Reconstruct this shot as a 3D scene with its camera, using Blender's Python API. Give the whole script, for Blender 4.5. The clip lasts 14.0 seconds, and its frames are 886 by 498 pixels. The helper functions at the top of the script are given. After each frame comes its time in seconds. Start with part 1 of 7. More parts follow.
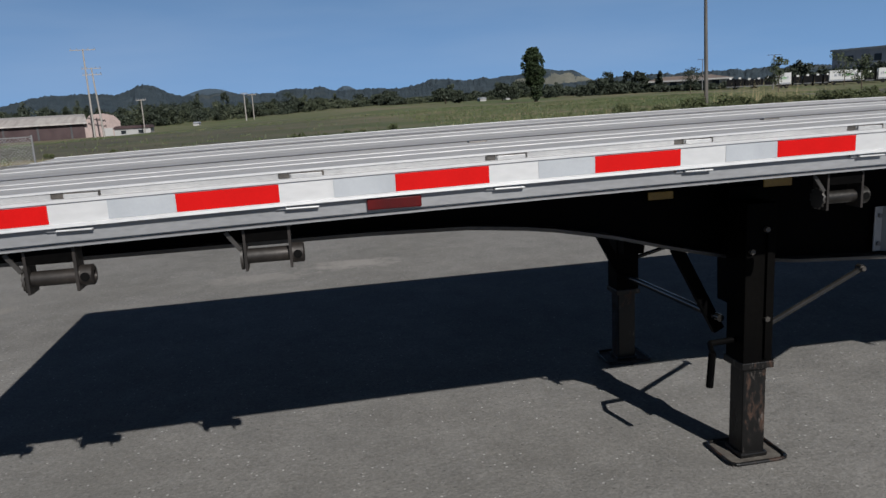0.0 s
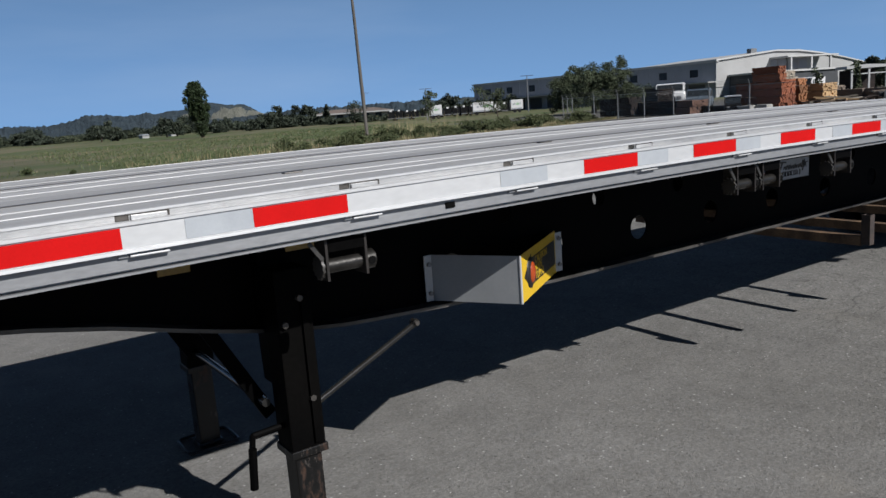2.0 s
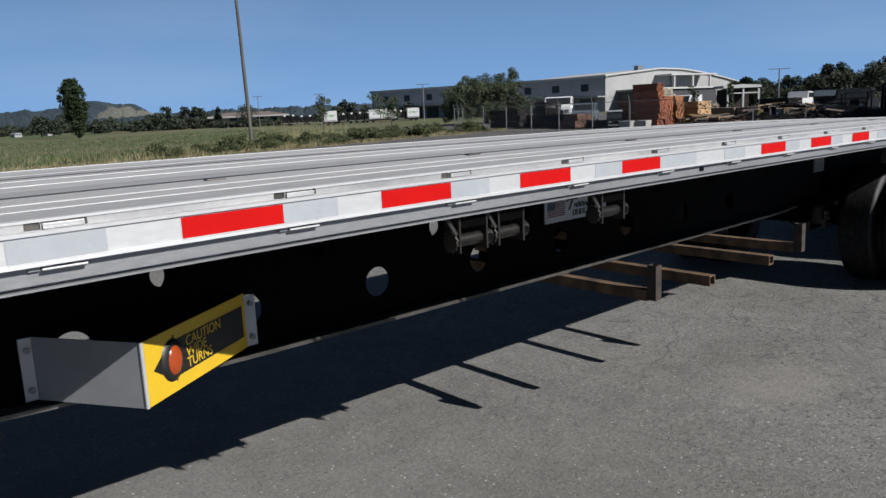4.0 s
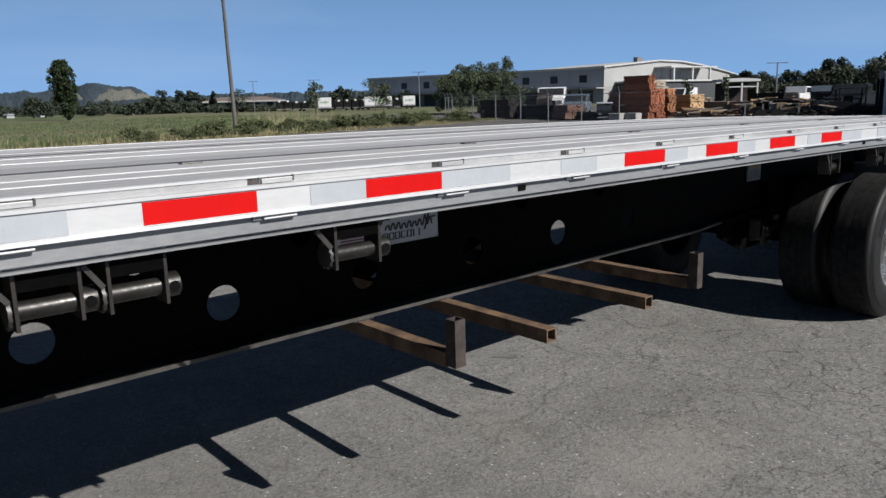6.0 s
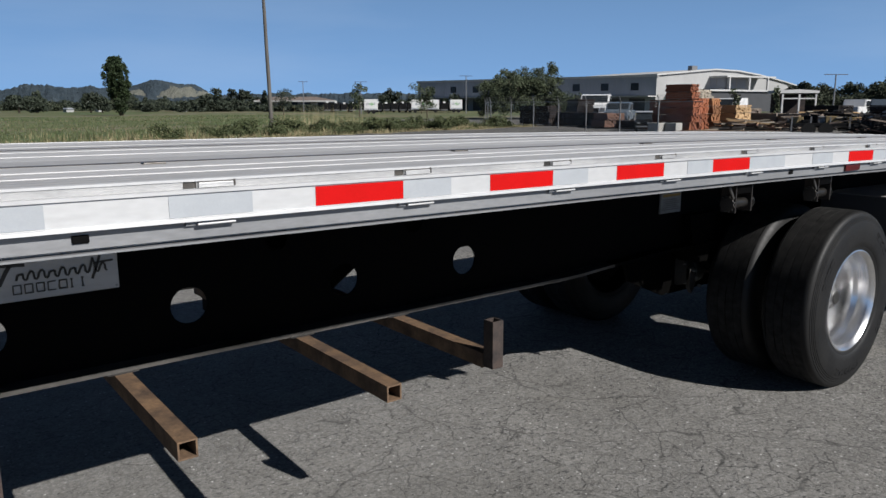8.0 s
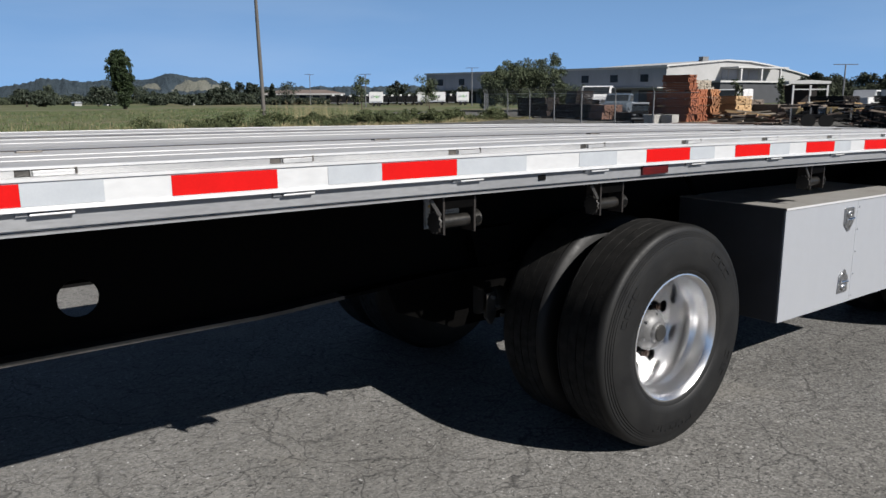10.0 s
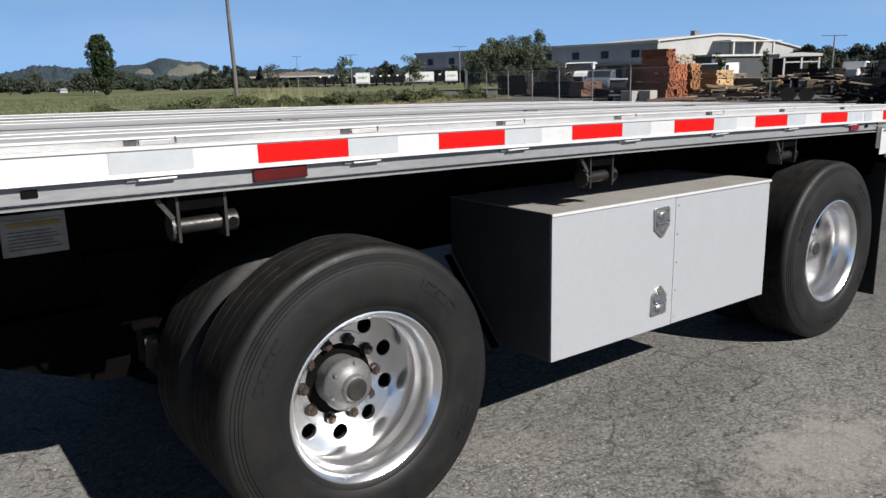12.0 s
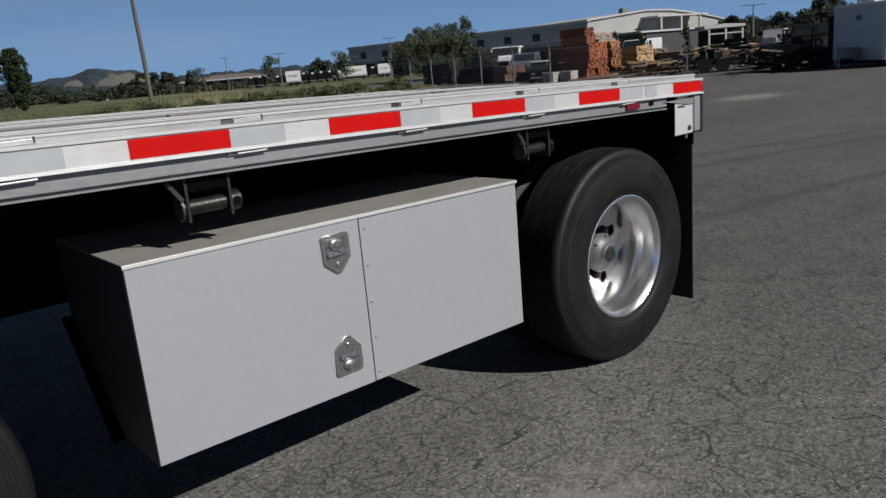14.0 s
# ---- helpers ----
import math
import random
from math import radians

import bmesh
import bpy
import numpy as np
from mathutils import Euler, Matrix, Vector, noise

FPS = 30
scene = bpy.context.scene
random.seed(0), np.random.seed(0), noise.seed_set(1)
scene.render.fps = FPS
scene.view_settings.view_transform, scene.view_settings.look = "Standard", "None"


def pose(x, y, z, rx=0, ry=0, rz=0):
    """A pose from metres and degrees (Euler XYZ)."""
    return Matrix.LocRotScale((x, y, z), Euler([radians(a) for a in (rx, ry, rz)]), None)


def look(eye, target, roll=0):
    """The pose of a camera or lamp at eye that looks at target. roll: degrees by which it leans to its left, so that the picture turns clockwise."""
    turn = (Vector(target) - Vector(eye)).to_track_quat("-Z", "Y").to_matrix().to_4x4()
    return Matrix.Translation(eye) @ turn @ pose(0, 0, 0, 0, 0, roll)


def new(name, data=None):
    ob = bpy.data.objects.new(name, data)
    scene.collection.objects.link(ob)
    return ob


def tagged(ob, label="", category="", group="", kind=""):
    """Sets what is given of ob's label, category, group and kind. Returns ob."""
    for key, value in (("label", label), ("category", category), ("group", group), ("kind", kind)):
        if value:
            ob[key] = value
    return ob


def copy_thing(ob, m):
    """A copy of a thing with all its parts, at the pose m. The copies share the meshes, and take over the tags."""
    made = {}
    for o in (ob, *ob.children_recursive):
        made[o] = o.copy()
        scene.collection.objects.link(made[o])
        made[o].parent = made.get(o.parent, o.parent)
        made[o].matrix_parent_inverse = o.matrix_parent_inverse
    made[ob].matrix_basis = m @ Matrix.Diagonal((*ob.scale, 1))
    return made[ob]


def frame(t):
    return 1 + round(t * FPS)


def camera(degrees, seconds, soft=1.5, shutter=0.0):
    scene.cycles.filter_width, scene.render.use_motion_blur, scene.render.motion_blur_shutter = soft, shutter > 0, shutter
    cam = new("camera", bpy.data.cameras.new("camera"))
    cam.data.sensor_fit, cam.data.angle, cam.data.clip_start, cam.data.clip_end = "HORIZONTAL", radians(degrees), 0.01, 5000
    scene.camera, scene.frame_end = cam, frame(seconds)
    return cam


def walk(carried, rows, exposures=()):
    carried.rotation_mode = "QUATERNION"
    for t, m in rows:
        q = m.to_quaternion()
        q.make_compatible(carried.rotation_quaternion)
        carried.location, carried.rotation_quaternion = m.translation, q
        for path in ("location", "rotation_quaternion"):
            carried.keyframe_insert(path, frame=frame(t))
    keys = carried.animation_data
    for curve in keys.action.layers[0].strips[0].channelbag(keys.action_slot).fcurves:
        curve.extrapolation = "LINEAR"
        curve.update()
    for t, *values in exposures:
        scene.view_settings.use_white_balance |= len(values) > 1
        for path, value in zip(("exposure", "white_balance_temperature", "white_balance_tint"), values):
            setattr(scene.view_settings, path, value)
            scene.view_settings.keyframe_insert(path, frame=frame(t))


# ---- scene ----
cam = camera(61.1, 14.0)
PATH = [
    (0, (0.685, -2.154, 1.578), (1.029, -0.224, 1.182), -3.1),
    (0.5, (0.842, -2.104, 1.584), (1.452, -0.244, 1.175), -4.6),
    (1, (1.049, -2.052, 1.593), (1.822, -0.251, 1.195), -5.2),
    (1.5, (1.261, -1.984, 1.607), (2.215, -0.263, 1.251), -5.7),
    (2, (1.463, -1.9, 1.604), (2.568, -0.273, 1.24), -4.2),
    (2.5, (1.722, -1.8, 1.619), (2.909, -0.228, 1.276), -3.4),
    (3, (2.01, -1.772, 1.615), (3.26, -0.255, 1.246), -3.4),
    (3.5, (2.318, -1.771, 1.621), (3.623, -0.299, 1.261), -2.9),
    (6, (3.991, -1.663, 1.601), (5.302, -0.204, 1.211), -1.5),
    (6.5, (4.312, -1.69, 1.59), (5.564, -0.176, 1.213), -0.9),
    (7, (4.682, -1.688, 1.583), (5.922, -0.166, 1.2), -1.8),
    (7.5, (5.066, -1.707, 1.585), (6.324, -0.2, 1.202), -0.8),
    (8, (5.482, -1.741, 1.594), (6.695, -0.197, 1.216), -0.1),
    (10.5, (7.439, -1.897, 1.542), (8.62, -0.332, 1.143), -0.3),
    (11, (7.81, -1.928, 1.525), (9.004, -0.376, 1.117), -0.6),
    (11.5, (8.225, -1.949, 1.521), (9.421, -0.404, 1.095), -1.5),
    (12, (8.645, -1.914, 1.521), (9.82, -0.358, 1.074), -1.4),
    (12.5, (9.034, -1.939, 1.516), (10.242, -0.4, 1.097), -2.4),
    (13, (9.409, -1.945, 1.505), (10.629, -0.421, 1.068), -2.6),
    (13.5, (9.743, -1.959, 1.485), (10.982, -0.459, 1.022), -3.5),
    (14, (10.021, -1.976, 1.454), (11.287, -0.502, 0.978), -5.0),
]
EXPOSURES = [(t, stops, kelvin, 10) for t, stops, kelvin in ((0, 0.37, 6190), (1, 0.41, 6140), (2, 0.48, 6060), (3.5, 0.57, 6110), (6, 0.71, 6190), (7, 0.84, 6180), (8, 0.63, 6160), (10.5, 0.86, 6300), (11.5, 0.97, 6350), (12, 0.95, 6350), (12.5, 0.55, 6350), (13.3, 0.36, 6330), (14, 0.21, 6330))]
walk(cam, [(t, look(eye, target, roll)) for t, eye, target, roll in PATH], EXPOSURES)

# ---- light ----
SUN_DIR = Vector((-0.36, 1.33, -1.0)).normalized()
world = bpy.data.worlds.new("sky")
scene.world = world
world.use_nodes = True
wn = world.node_tree.nodes
sky = wn.new("ShaderNodeTexSky")
sky.sky_type = "NISHITA"
sky.sun_disc = False
sky.sun_elevation = radians(36.1)
sky.sun_rotation = radians(166)
sky.altitude = 50
sky.air_density, sky.dust_density, sky.ozone_density = 0.11, 0.0, 0.5
wn["Background"].inputs["Strength"].default_value = 0.0697
haze = wn.new("ShaderNodeMix")
haze.data_type = "RGBA"
sky_way = wn.new("ShaderNodeTexCoord")
sky_xyz = wn.new("ShaderNodeSeparateXYZ")
world.node_tree.links.new(sky_way.outputs["Generated"], sky_xyz.inputs[0])
thin = wn.new("ShaderNodeMapRange")
for i, v in enumerate((0.0, 0.43, 0.92, 0.0)):
    thin.inputs[i + 1].default_value = v
world.node_tree.links.new(sky_xyz.outputs[2], thin.inputs[0])
world.node_tree.links.new(thin.outputs[0], haze.inputs["Factor"])
haze.inputs[7].default_value = (2.05, 3.75, 6.3, 1)
world.node_tree.links.new(sky.outputs[0], haze.inputs[6])
veil_map = wn.new("ShaderNodeMapping")
veil_map.inputs["Scale"].default_value = (1.2, 1.2, 7.0)
veil_map.inputs["Rotation"].default_value = (0.25, 0.1, 0.0)
world.node_tree.links.new(sky_way.outputs["Generated"], veil_map.inputs["Vector"])
veil = wn.new("ShaderNodeTexNoise")
veil.inputs["Scale"].default_value = 1.6
veil.inputs["Detail"].default_value = 5.0
world.node_tree.links.new(veil_map.outputs[0], veil.inputs["Vector"])
veil_fac = wn.new("ShaderNodeMapRange")
for i, v in enumerate((0.48, 0.75, 0.0, 0.16)):
    veil_fac.inputs[i + 1].default_value = v
world.node_tree.links.new(veil.outputs["Fac"], veil_fac.inputs[0])
cirrus = wn.new("ShaderNodeMix")
cirrus.data_type = "RGBA"
cirrus.inputs[7].default_value = (5.0, 5.8, 7.0, 1)
world.node_tree.links.new(veil_fac.outputs[0], cirrus.inputs["Factor"])
world.node_tree.links.new(haze.outputs[2], cirrus.inputs[6])
world.node_tree.links.new(cirrus.outputs[2], wn["Background"].inputs["Color"])
sun_data = bpy.data.lights.new("sun", "SUN")
sun_data.energy = 5.0
sun_data.angle = radians(0.5)
sun_data.color = (1.0, 0.945, 0.87)
sun = new("sun", sun_data)
sun.matrix_world = look((0, -20, 20), Vector((0, -20, 20)) + SUN_DIR)


# ---- materials ----
def ramp_mix(nt, fac, a, b):
    m = nt.nodes.new("ShaderNodeMix")
    m.data_type = "RGBA"
    nt.links.new(fac, m.inputs["Factor"])
    for sock, v in ((m.inputs[6], a), (m.inputs[7], b)):
        if isinstance(v, tuple):
            sock.default_value = (*v, 1)
        else:
            nt.links.new(v, sock)
    return m.outputs[2]


def math_node(nt, op, a, b=0.0, c=0.0):
    m = nt.nodes.new("ShaderNodeMath")
    m.operation = op
    for sock, v in zip(m.inputs, (a, b, c)):
        if isinstance(v, (int, float)):
            sock.default_value = v
        else:
            nt.links.new(v, sock)
    return m.outputs[0]


def remap(nt, v, a, b, lo=0.0, hi=1.0):
    m = nt.nodes.new("ShaderNodeMapRange")
    nt.links.new(v, m.inputs[0])
    for i, q in enumerate((a, b, lo, hi)):
        m.inputs[i + 1].default_value = q
    return m.outputs[0]


def noise_node(nt, vec, scale, detail=4.0, rough=0.55):
    n = nt.nodes.new("ShaderNodeTexNoise")
    nt.links.new(vec, n.inputs["Vector"])
    n.inputs["Scale"].default_value = scale
    n.inputs["Detail"].default_value = detail
    n.inputs["Roughness"].default_value = rough
    return n.outputs["Fac"]


def coords(nt, stretch=(1, 1, 1)):
    tc = nt.nodes.new("ShaderNodeTexCoord")
    mp = nt.nodes.new("ShaderNodeMapping")
    mp.inputs["Scale"].default_value = stretch
    nt.links.new(tc.outputs["Object"], mp.inputs["Vector"])
    return mp.outputs["Vector"]


def add_bump(nt, height, strength, dist=0.01):
    b = nt.nodes.new("ShaderNodeBump")
    b.inputs["Strength"].default_value = strength
    b.inputs["Distance"].default_value = dist
    nt.links.new(height, b.inputs["Height"])
    nt.links.new(b.outputs[0], nt.nodes["Principled BSDF"].inputs["Normal"])


def surface(name, a, b, rough=0.5, metal=0.0, coarse=3.0, fine=60.0, bump=0.15, stretch=(1, 1, 1), spread=0.12, varied=0.0, spec=0.5, dull=1.0):
    """Two colours blended by broad stains, with fine grain in colour, gloss and relief."""
    m = bpy.data.materials.new(name)
    m.use_nodes = True
    nt = m.node_tree
    p = nt.nodes["Principled BSDF"]
    vec = coords(nt, stretch)
    big = remap(nt, noise_node(nt, vec, coarse, 5), 0.35, 0.68)
    small = noise_node(nt, vec, fine, 3)
    col = ramp_mix(nt, big, a, b)
    grain = remap(nt, small, 0.3, 0.7, 1 - spread, 1 + spread)
    if varied:
        oi = nt.nodes.new("ShaderNodeObjectInfo")
        grain = math_node(nt, "MULTIPLY", grain, remap(nt, oi.outputs["Random"], 0, 1, 1 - varied, 1 + varied))
    sc = nt.nodes.new("ShaderNodeVectorMath")
    sc.operation = "SCALE"
    nt.links.new(col, sc.inputs[0])
    nt.links.new(grain, sc.inputs["Scale"])
    nt.links.new(sc.outputs[0], p.inputs["Base Color"])
    p.inputs["Metallic"].default_value = metal
    p.inputs["Specular IOR Level"].default_value = spec
    r = math_node(nt, "ADD", remap(nt, big, 0, 1, rough - 0.06 * dull, rough + 0.08 * dull), remap(nt, small, 0.3, 0.7, -0.04 * dull, 0.04 * dull))
    nt.links.new(r, p.inputs["Roughness"])
    if bump:
        add_bump(nt, small, bump, 0.004)
    return m


ALU = surface("weathered aluminium", (0.4836, 0.4836, 0.4836), (0.39, 0.3939, 0.4017), 0.42, 0.75, 2.0, 90, 0.06, (0.25, 1, 1), 0.06)
ALU_DECK = surface("scuffed deck aluminium", (0.3483, 0.3418, 0.3390), (0.2740, 0.2722, 0.2750), 0.55, 0.12, 1.4, 70, 0.1, (0.12, 1.6, 1), 0.14, 0.16)
ALU_PANEL = surface("mottled edge aluminium", (0.4025, 0.4025, 0.4025), (0.2281, 0.2314, 0.2381), 0.45, 0.3, 3.0, 80, 0.06, (0.7, 1, 1), 0.06)
# brighter aluminium that paints the sunlit edges of the deck ribs
ALU_RIB_GLINT = surface("deck ribs with painted glint", (0.4926, 0.4926, 0.4926), (0.3042, 0.3042, 0.3042), 0.4, 0.15, 1.4, 70, 0.1, (0.12, 1.6, 1), 0.1)
ALU_WHITE = surface("bright rail aluminium", (0.5231, 0.5231, 0.5231), (0.4321, 0.4358, 0.4397), 0.42, 0.3, 2.0, 80, 0.05, (0.3, 1, 1), 0.04)
ALU_RAIL = surface("grey rail aluminium", (0.2683, 0.2717, 0.2784), (0.1677, 0.1711, 0.1778), 0.45, 0.4, 2.5, 80, 0.08, (0.3, 1, 1), 0.08)
ALU_BOX = surface("matt toolbox aluminium", (0.3431, 0.3551, 0.3797), (0.3066, 0.3175, 0.3404), 0.42, 0.35, 1.8, 50, 0.03, (1, 1, 0.6), 0.025)
ALU_DIRTY = surface("dusty toolbox lid", (0.3182, 0.3096, 0.2967), (0.2494, 0.2365, 0.2193), 0.5, 0.3, 4.0, 50, 0.08, (1, 1, 1), 0.08)
POLISHED = surface("polished wheel aluminium", (0.79, 0.79, 0.795), (0.70, 0.70, 0.71), 0.25, 0.96, 4.0, 30, 0.0, (1, 1, 1), 0.01, dull=0.2)
CHROME = surface("chrome", (0.75, 0.75, 0.76), (0.6, 0.6, 0.62), 0.15, 1.0, 20, 120, 0.03)
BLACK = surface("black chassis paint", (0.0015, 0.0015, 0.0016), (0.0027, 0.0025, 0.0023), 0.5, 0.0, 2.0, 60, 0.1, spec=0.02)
BLACK_EDGE = surface("scuffed black paint", (0.0168, 0.0168, 0.0168), (0.0402, 0.0369, 0.0335), 0.4, 0.2, 6.0, 60, 0.1)
DARK_STEEL = surface("worn dark steel", (0.0470, 0.0436, 0.0402), (0.0939, 0.0839, 0.0738), 0.45, 0.5, 14, 90, 0.15)
RUST = surface("rusty square tube", (0.1290, 0.0791, 0.0430), (0.0387, 0.0232, 0.0146), 0.8, 0.0, 10, 90, 0.3, spread=0.25)
RUST_DARK = surface("dark scabbed rust", (0.0387, 0.0258, 0.0206), (0.0155, 0.0120, 0.0103), 0.75, 0.0, 25, 120, 0.3, spread=0.3)
RUBBER = surface("tyre rubber", (0.0027, 0.0027, 0.0029), (0.0046, 0.0045, 0.0042), 0.6, 0.0, 6, 60, 0.12, spread=0.12, spec=0.3)
RUBBER_DUST = surface("dusty tread rubber", (0.0131, 0.0126, 0.0121), (0.0040, 0.0040, 0.0039), 0.75, 0.0, 22, 110, 0.5, spread=0.35, spec=0.2)
RED_TAPE = surface("red reflective tape", (0.4128, 0.0053, 0.0050), (0.3698, 0.0045, 0.0041), 0.55, 0.0, 9, 200, 0.03, spread=0.05, spec=0.06)
GREY_TAPE = surface("silver reflective tape", (0.3086, 0.3253, 0.3455), (0.2616, 0.2784, 0.2985), 0.5, 0.0, 9, 200, 0.03, spread=0.03)
RED_LAMP = surface("dark red lens", (0.065, 0.0020, 0.0028), (0.036, 0.0014, 0.0020), 0.15, 0.0, 9, 100, 0.0, spread=0.05)
RED_BRIGHT = surface("bright red lens", (0.1476, 0.0053, 0.0134), (0.1073, 0.0040, 0.0101), 0.2, 0.0, 9, 100, 0.0, spread=0.05)
AMBER = surface("amber lens", (0.2817, 0.0470, 0.0094), (0.2281, 0.0335, 0.0067), 0.2, 0.0, 9, 100, 0.0)
AMBER_DULL = surface("dull amber reflector", (0.2348, 0.1476, 0.0201), (0.1878, 0.1140, 0.0134), 0.4, 0.0, 9, 100, 0.0)
YELLOW = surface("yellow sign vinyl", (0.5366, 0.3488, 0.0134), (0.4830, 0.3086, 0.0134), 0.4, 0.0, 5, 80, 0.03, spread=0.04)
SIGN_BLACK = surface("black sign vinyl", (0.0060, 0.0060, 0.0060), (0.0087, 0.0087, 0.0087), 0.5, 0.0, 5, 80, 0.0)
GREY_SHEET = surface("grey painted sheet", (0.2415, 0.2482, 0.2549), (0.2079, 0.2147, 0.2214), 0.5, 0.0, 5, 80, 0.05, spread=0.04)
PLATE = surface("brushed name plate", (0.3354, 0.3421, 0.3488), (0.2683, 0.2750, 0.2817), 0.45, 0.3, 6, 80, 0.05, (0.4, 1, 1), 0.05)
FLAG_BLUE = surface("faded blue print", (0.0268, 0.0369, 0.0604), (0.0201, 0.0302, 0.0537), 0.5)
FLAG_RED = surface("faded red print", (0.1476, 0.0201, 0.0335), (0.1207, 0.0168, 0.0268), 0.5)
WOODPOLE = surface("weathered timber pole", (0.0903, 0.0834, 0.0748), (0.0602, 0.0550, 0.0499), 0.85, 0, 1.2, 25, 0.4, (6, 6, 0.5), 0.2)
REDWOOD = surface("red-brown lumber", (0.2415, 0.0771, 0.0302), (0.1744, 0.0537, 0.0235), 0.8, 0, 1.0, 12, 0.2, (1, 1, 4), 0.15, 0.3)
PINE = surface("pale lumber", (0.3354, 0.2214, 0.1140), (0.2683, 0.1744, 0.0872), 0.8, 0, 1.0, 12, 0.2, (1, 1, 4), 0.15, 0.25)
OLDWOOD = surface("grey old lumber", (0.1342, 0.1073, 0.0839), (0.0805, 0.0637, 0.0537), 0.85, 0, 1.0, 12, 0.2, (1, 1, 4), 0.2, 0.4)
DARKSTOCK = surface("dark stacked stock", (0.0108, 0.0094, 0.0094), (0.0255, 0.0187, 0.0161), 0.7, 0, 1.0, 12, 0.2, (1, 1, 4), 0.2, 0.5, spec=0.15)
# near-black for the rail plugs and for shade painted in holes, grooves and recesses
PIT_BLACK = surface("recess shade and plug black", (0.0020, 0.0020, 0.0020), (0.0034, 0.0034, 0.0034), 0.7, 0, 20, 60, 0.0, spec=0.05)
CONCRETE = surface("pale concrete block", (0.2817, 0.2750, 0.2549), (0.2214, 0.2147, 0.2012), 0.9, 0, 3, 20, 0.3)
GALV = surface("galvanised steel", (0.1878, 0.1912, 0.1945), (0.1342, 0.1342, 0.1375), 0.5, 0.5, 4, 40, 0.05)
WALL_GREY = surface("grey metal wall", (0.2281, 0.2415, 0.2717), (0.1945, 0.2079, 0.2348), 0.6, 0, 0.3, 3, 0.0, (1, 1, 0.3), 0.05)
WALL_PALE = surface("pale stucco wall", (0.2733, 0.2733, 0.2702), (0.2447, 0.2447, 0.2416), 0.8, 0, 0.3, 3, 0.0, (1, 1, 1), 0.04)
ROOF_WHITE = surface("white sheet roof", (0.3638, 0.3638, 0.3601), (0.3202, 0.3202, 0.3165), 0.6, 0, 0.4, 3, 0.0, (1, 1, 1), 0.04)
ROOF_BROWN = surface("brown tile roof", (0.1290, 0.1032, 0.0903), (0.0989, 0.0791, 0.0688), 0.8, 0, 0.5, 3, 0.0)
BARN = surface("dark maroon barn front", (0.0369, 0.0201, 0.0215), (0.0268, 0.0148, 0.0168), 0.8, 0, 0.5, 3, 0.0)
CAR_WHITE = surface("white vehicle paint", (0.5263, 0.5263, 0.5263), (0.4825, 0.4825, 0.4825), 0.25, 0, 1, 20, 0.0, spread=0.02)
CAR_GREEN = surface("green lettering paint", (0.0805, 0.2683, 0.0671), (0.0671, 0.2214, 0.0537), 0.5)
CAR_DARK = surface("dark vehicle paint", (0.0040, 0.0041, 0.0047), (0.0067, 0.0067, 0.0071), 0.5, 0, 1, 20, 0.0, spec=0.15)
CAR_BLUE = surface("grey-blue vehicle paint", (0.0805, 0.1006, 0.1207), (0.0671, 0.0805, 0.1006), 0.3, 0, 1, 20, 0.0)
TRAILER_GREY = surface("silver cargo trailer skin", (0.4025, 0.4159, 0.4427), (0.3622, 0.3756, 0.4025), 0.4, 0.2, 1, 20, 0.0, spread=0.03)
GLASS_DARK = surface("dark window glass", (0.0201, 0.0235, 0.0268), (0.0134, 0.0168, 0.0201), 0.08, 0, 2, 20, 0.0, spec=0.2)
MACHINE_YELLOW = surface("faded machine yellow", (0.2012, 0.1476, 0.0671), (0.1207, 0.0872, 0.0402), 0.5, 0, 2, 20, 0.0)
BARK = surface("tree bark", (0.0738, 0.0570, 0.0402), (0.0470, 0.0369, 0.0268), 0.9, 0, 2, 15, 0.4, (4, 4, 1), 0.2)


def foliage(name, a, b, c):
    m = bpy.data.materials.new(name)
    m.use_nodes = True
    nt = m.node_tree
    p = nt.nodes["Principled BSDF"]
    geo = nt.nodes.new("ShaderNodeNewGeometry")
    tone = ramp_mix(nt, geo.outputs["Random Per Island"], a, b)
    patch = remap(nt, noise_node(nt, coords(nt), 0.6, 3), 0.4, 0.65)
    nt.links.new(ramp_mix(nt, patch, tone, c), p.inputs["Base Color"])
    p.inputs["Roughness"].default_value = 0.65
    p.inputs["Specular IOR Level"].default_value = 0.25
    return m


LEAF_POPLAR = foliage("poplar leaves", (0.0108, 0.0201, 0.0067), (0.0282, 0.0416, 0.0141), (0.0148, 0.0255, 0.0094))
LEAF_OAK = foliage("oak leaves", (0.0310, 0.0430, 0.0215), (0.0740, 0.0860, 0.0464), (0.0430, 0.0550, 0.0301))
LEAF_DARK = foliage("dark woodland leaves", (0.0155, 0.0224, 0.0155), (0.0344, 0.0421, 0.0267), (0.0206, 0.0275, 0.0189))
LEAF_OLIVE = foliage("olive woodland leaves", (0.0224, 0.0310, 0.0189), (0.0568, 0.0636, 0.0361), (0.0310, 0.0396, 0.0241))
LEAF_SHRUB = foliage("weed shrub leaves", (0.0302, 0.0436, 0.0168), (0.0805, 0.0872, 0.0402), (0.0436, 0.0570, 0.0235))
GRASS = foliage("meadow grass blades", (0.0533, 0.0757, 0.0292), (0.1075, 0.1118, 0.0568), (0.0473, 0.0688, 0.0258))
STRAW = foliage("dry straw stalks", (0.2415, 0.2012, 0.1207), (0.1744, 0.1476, 0.0839), (0.1409, 0.1275, 0.0671))


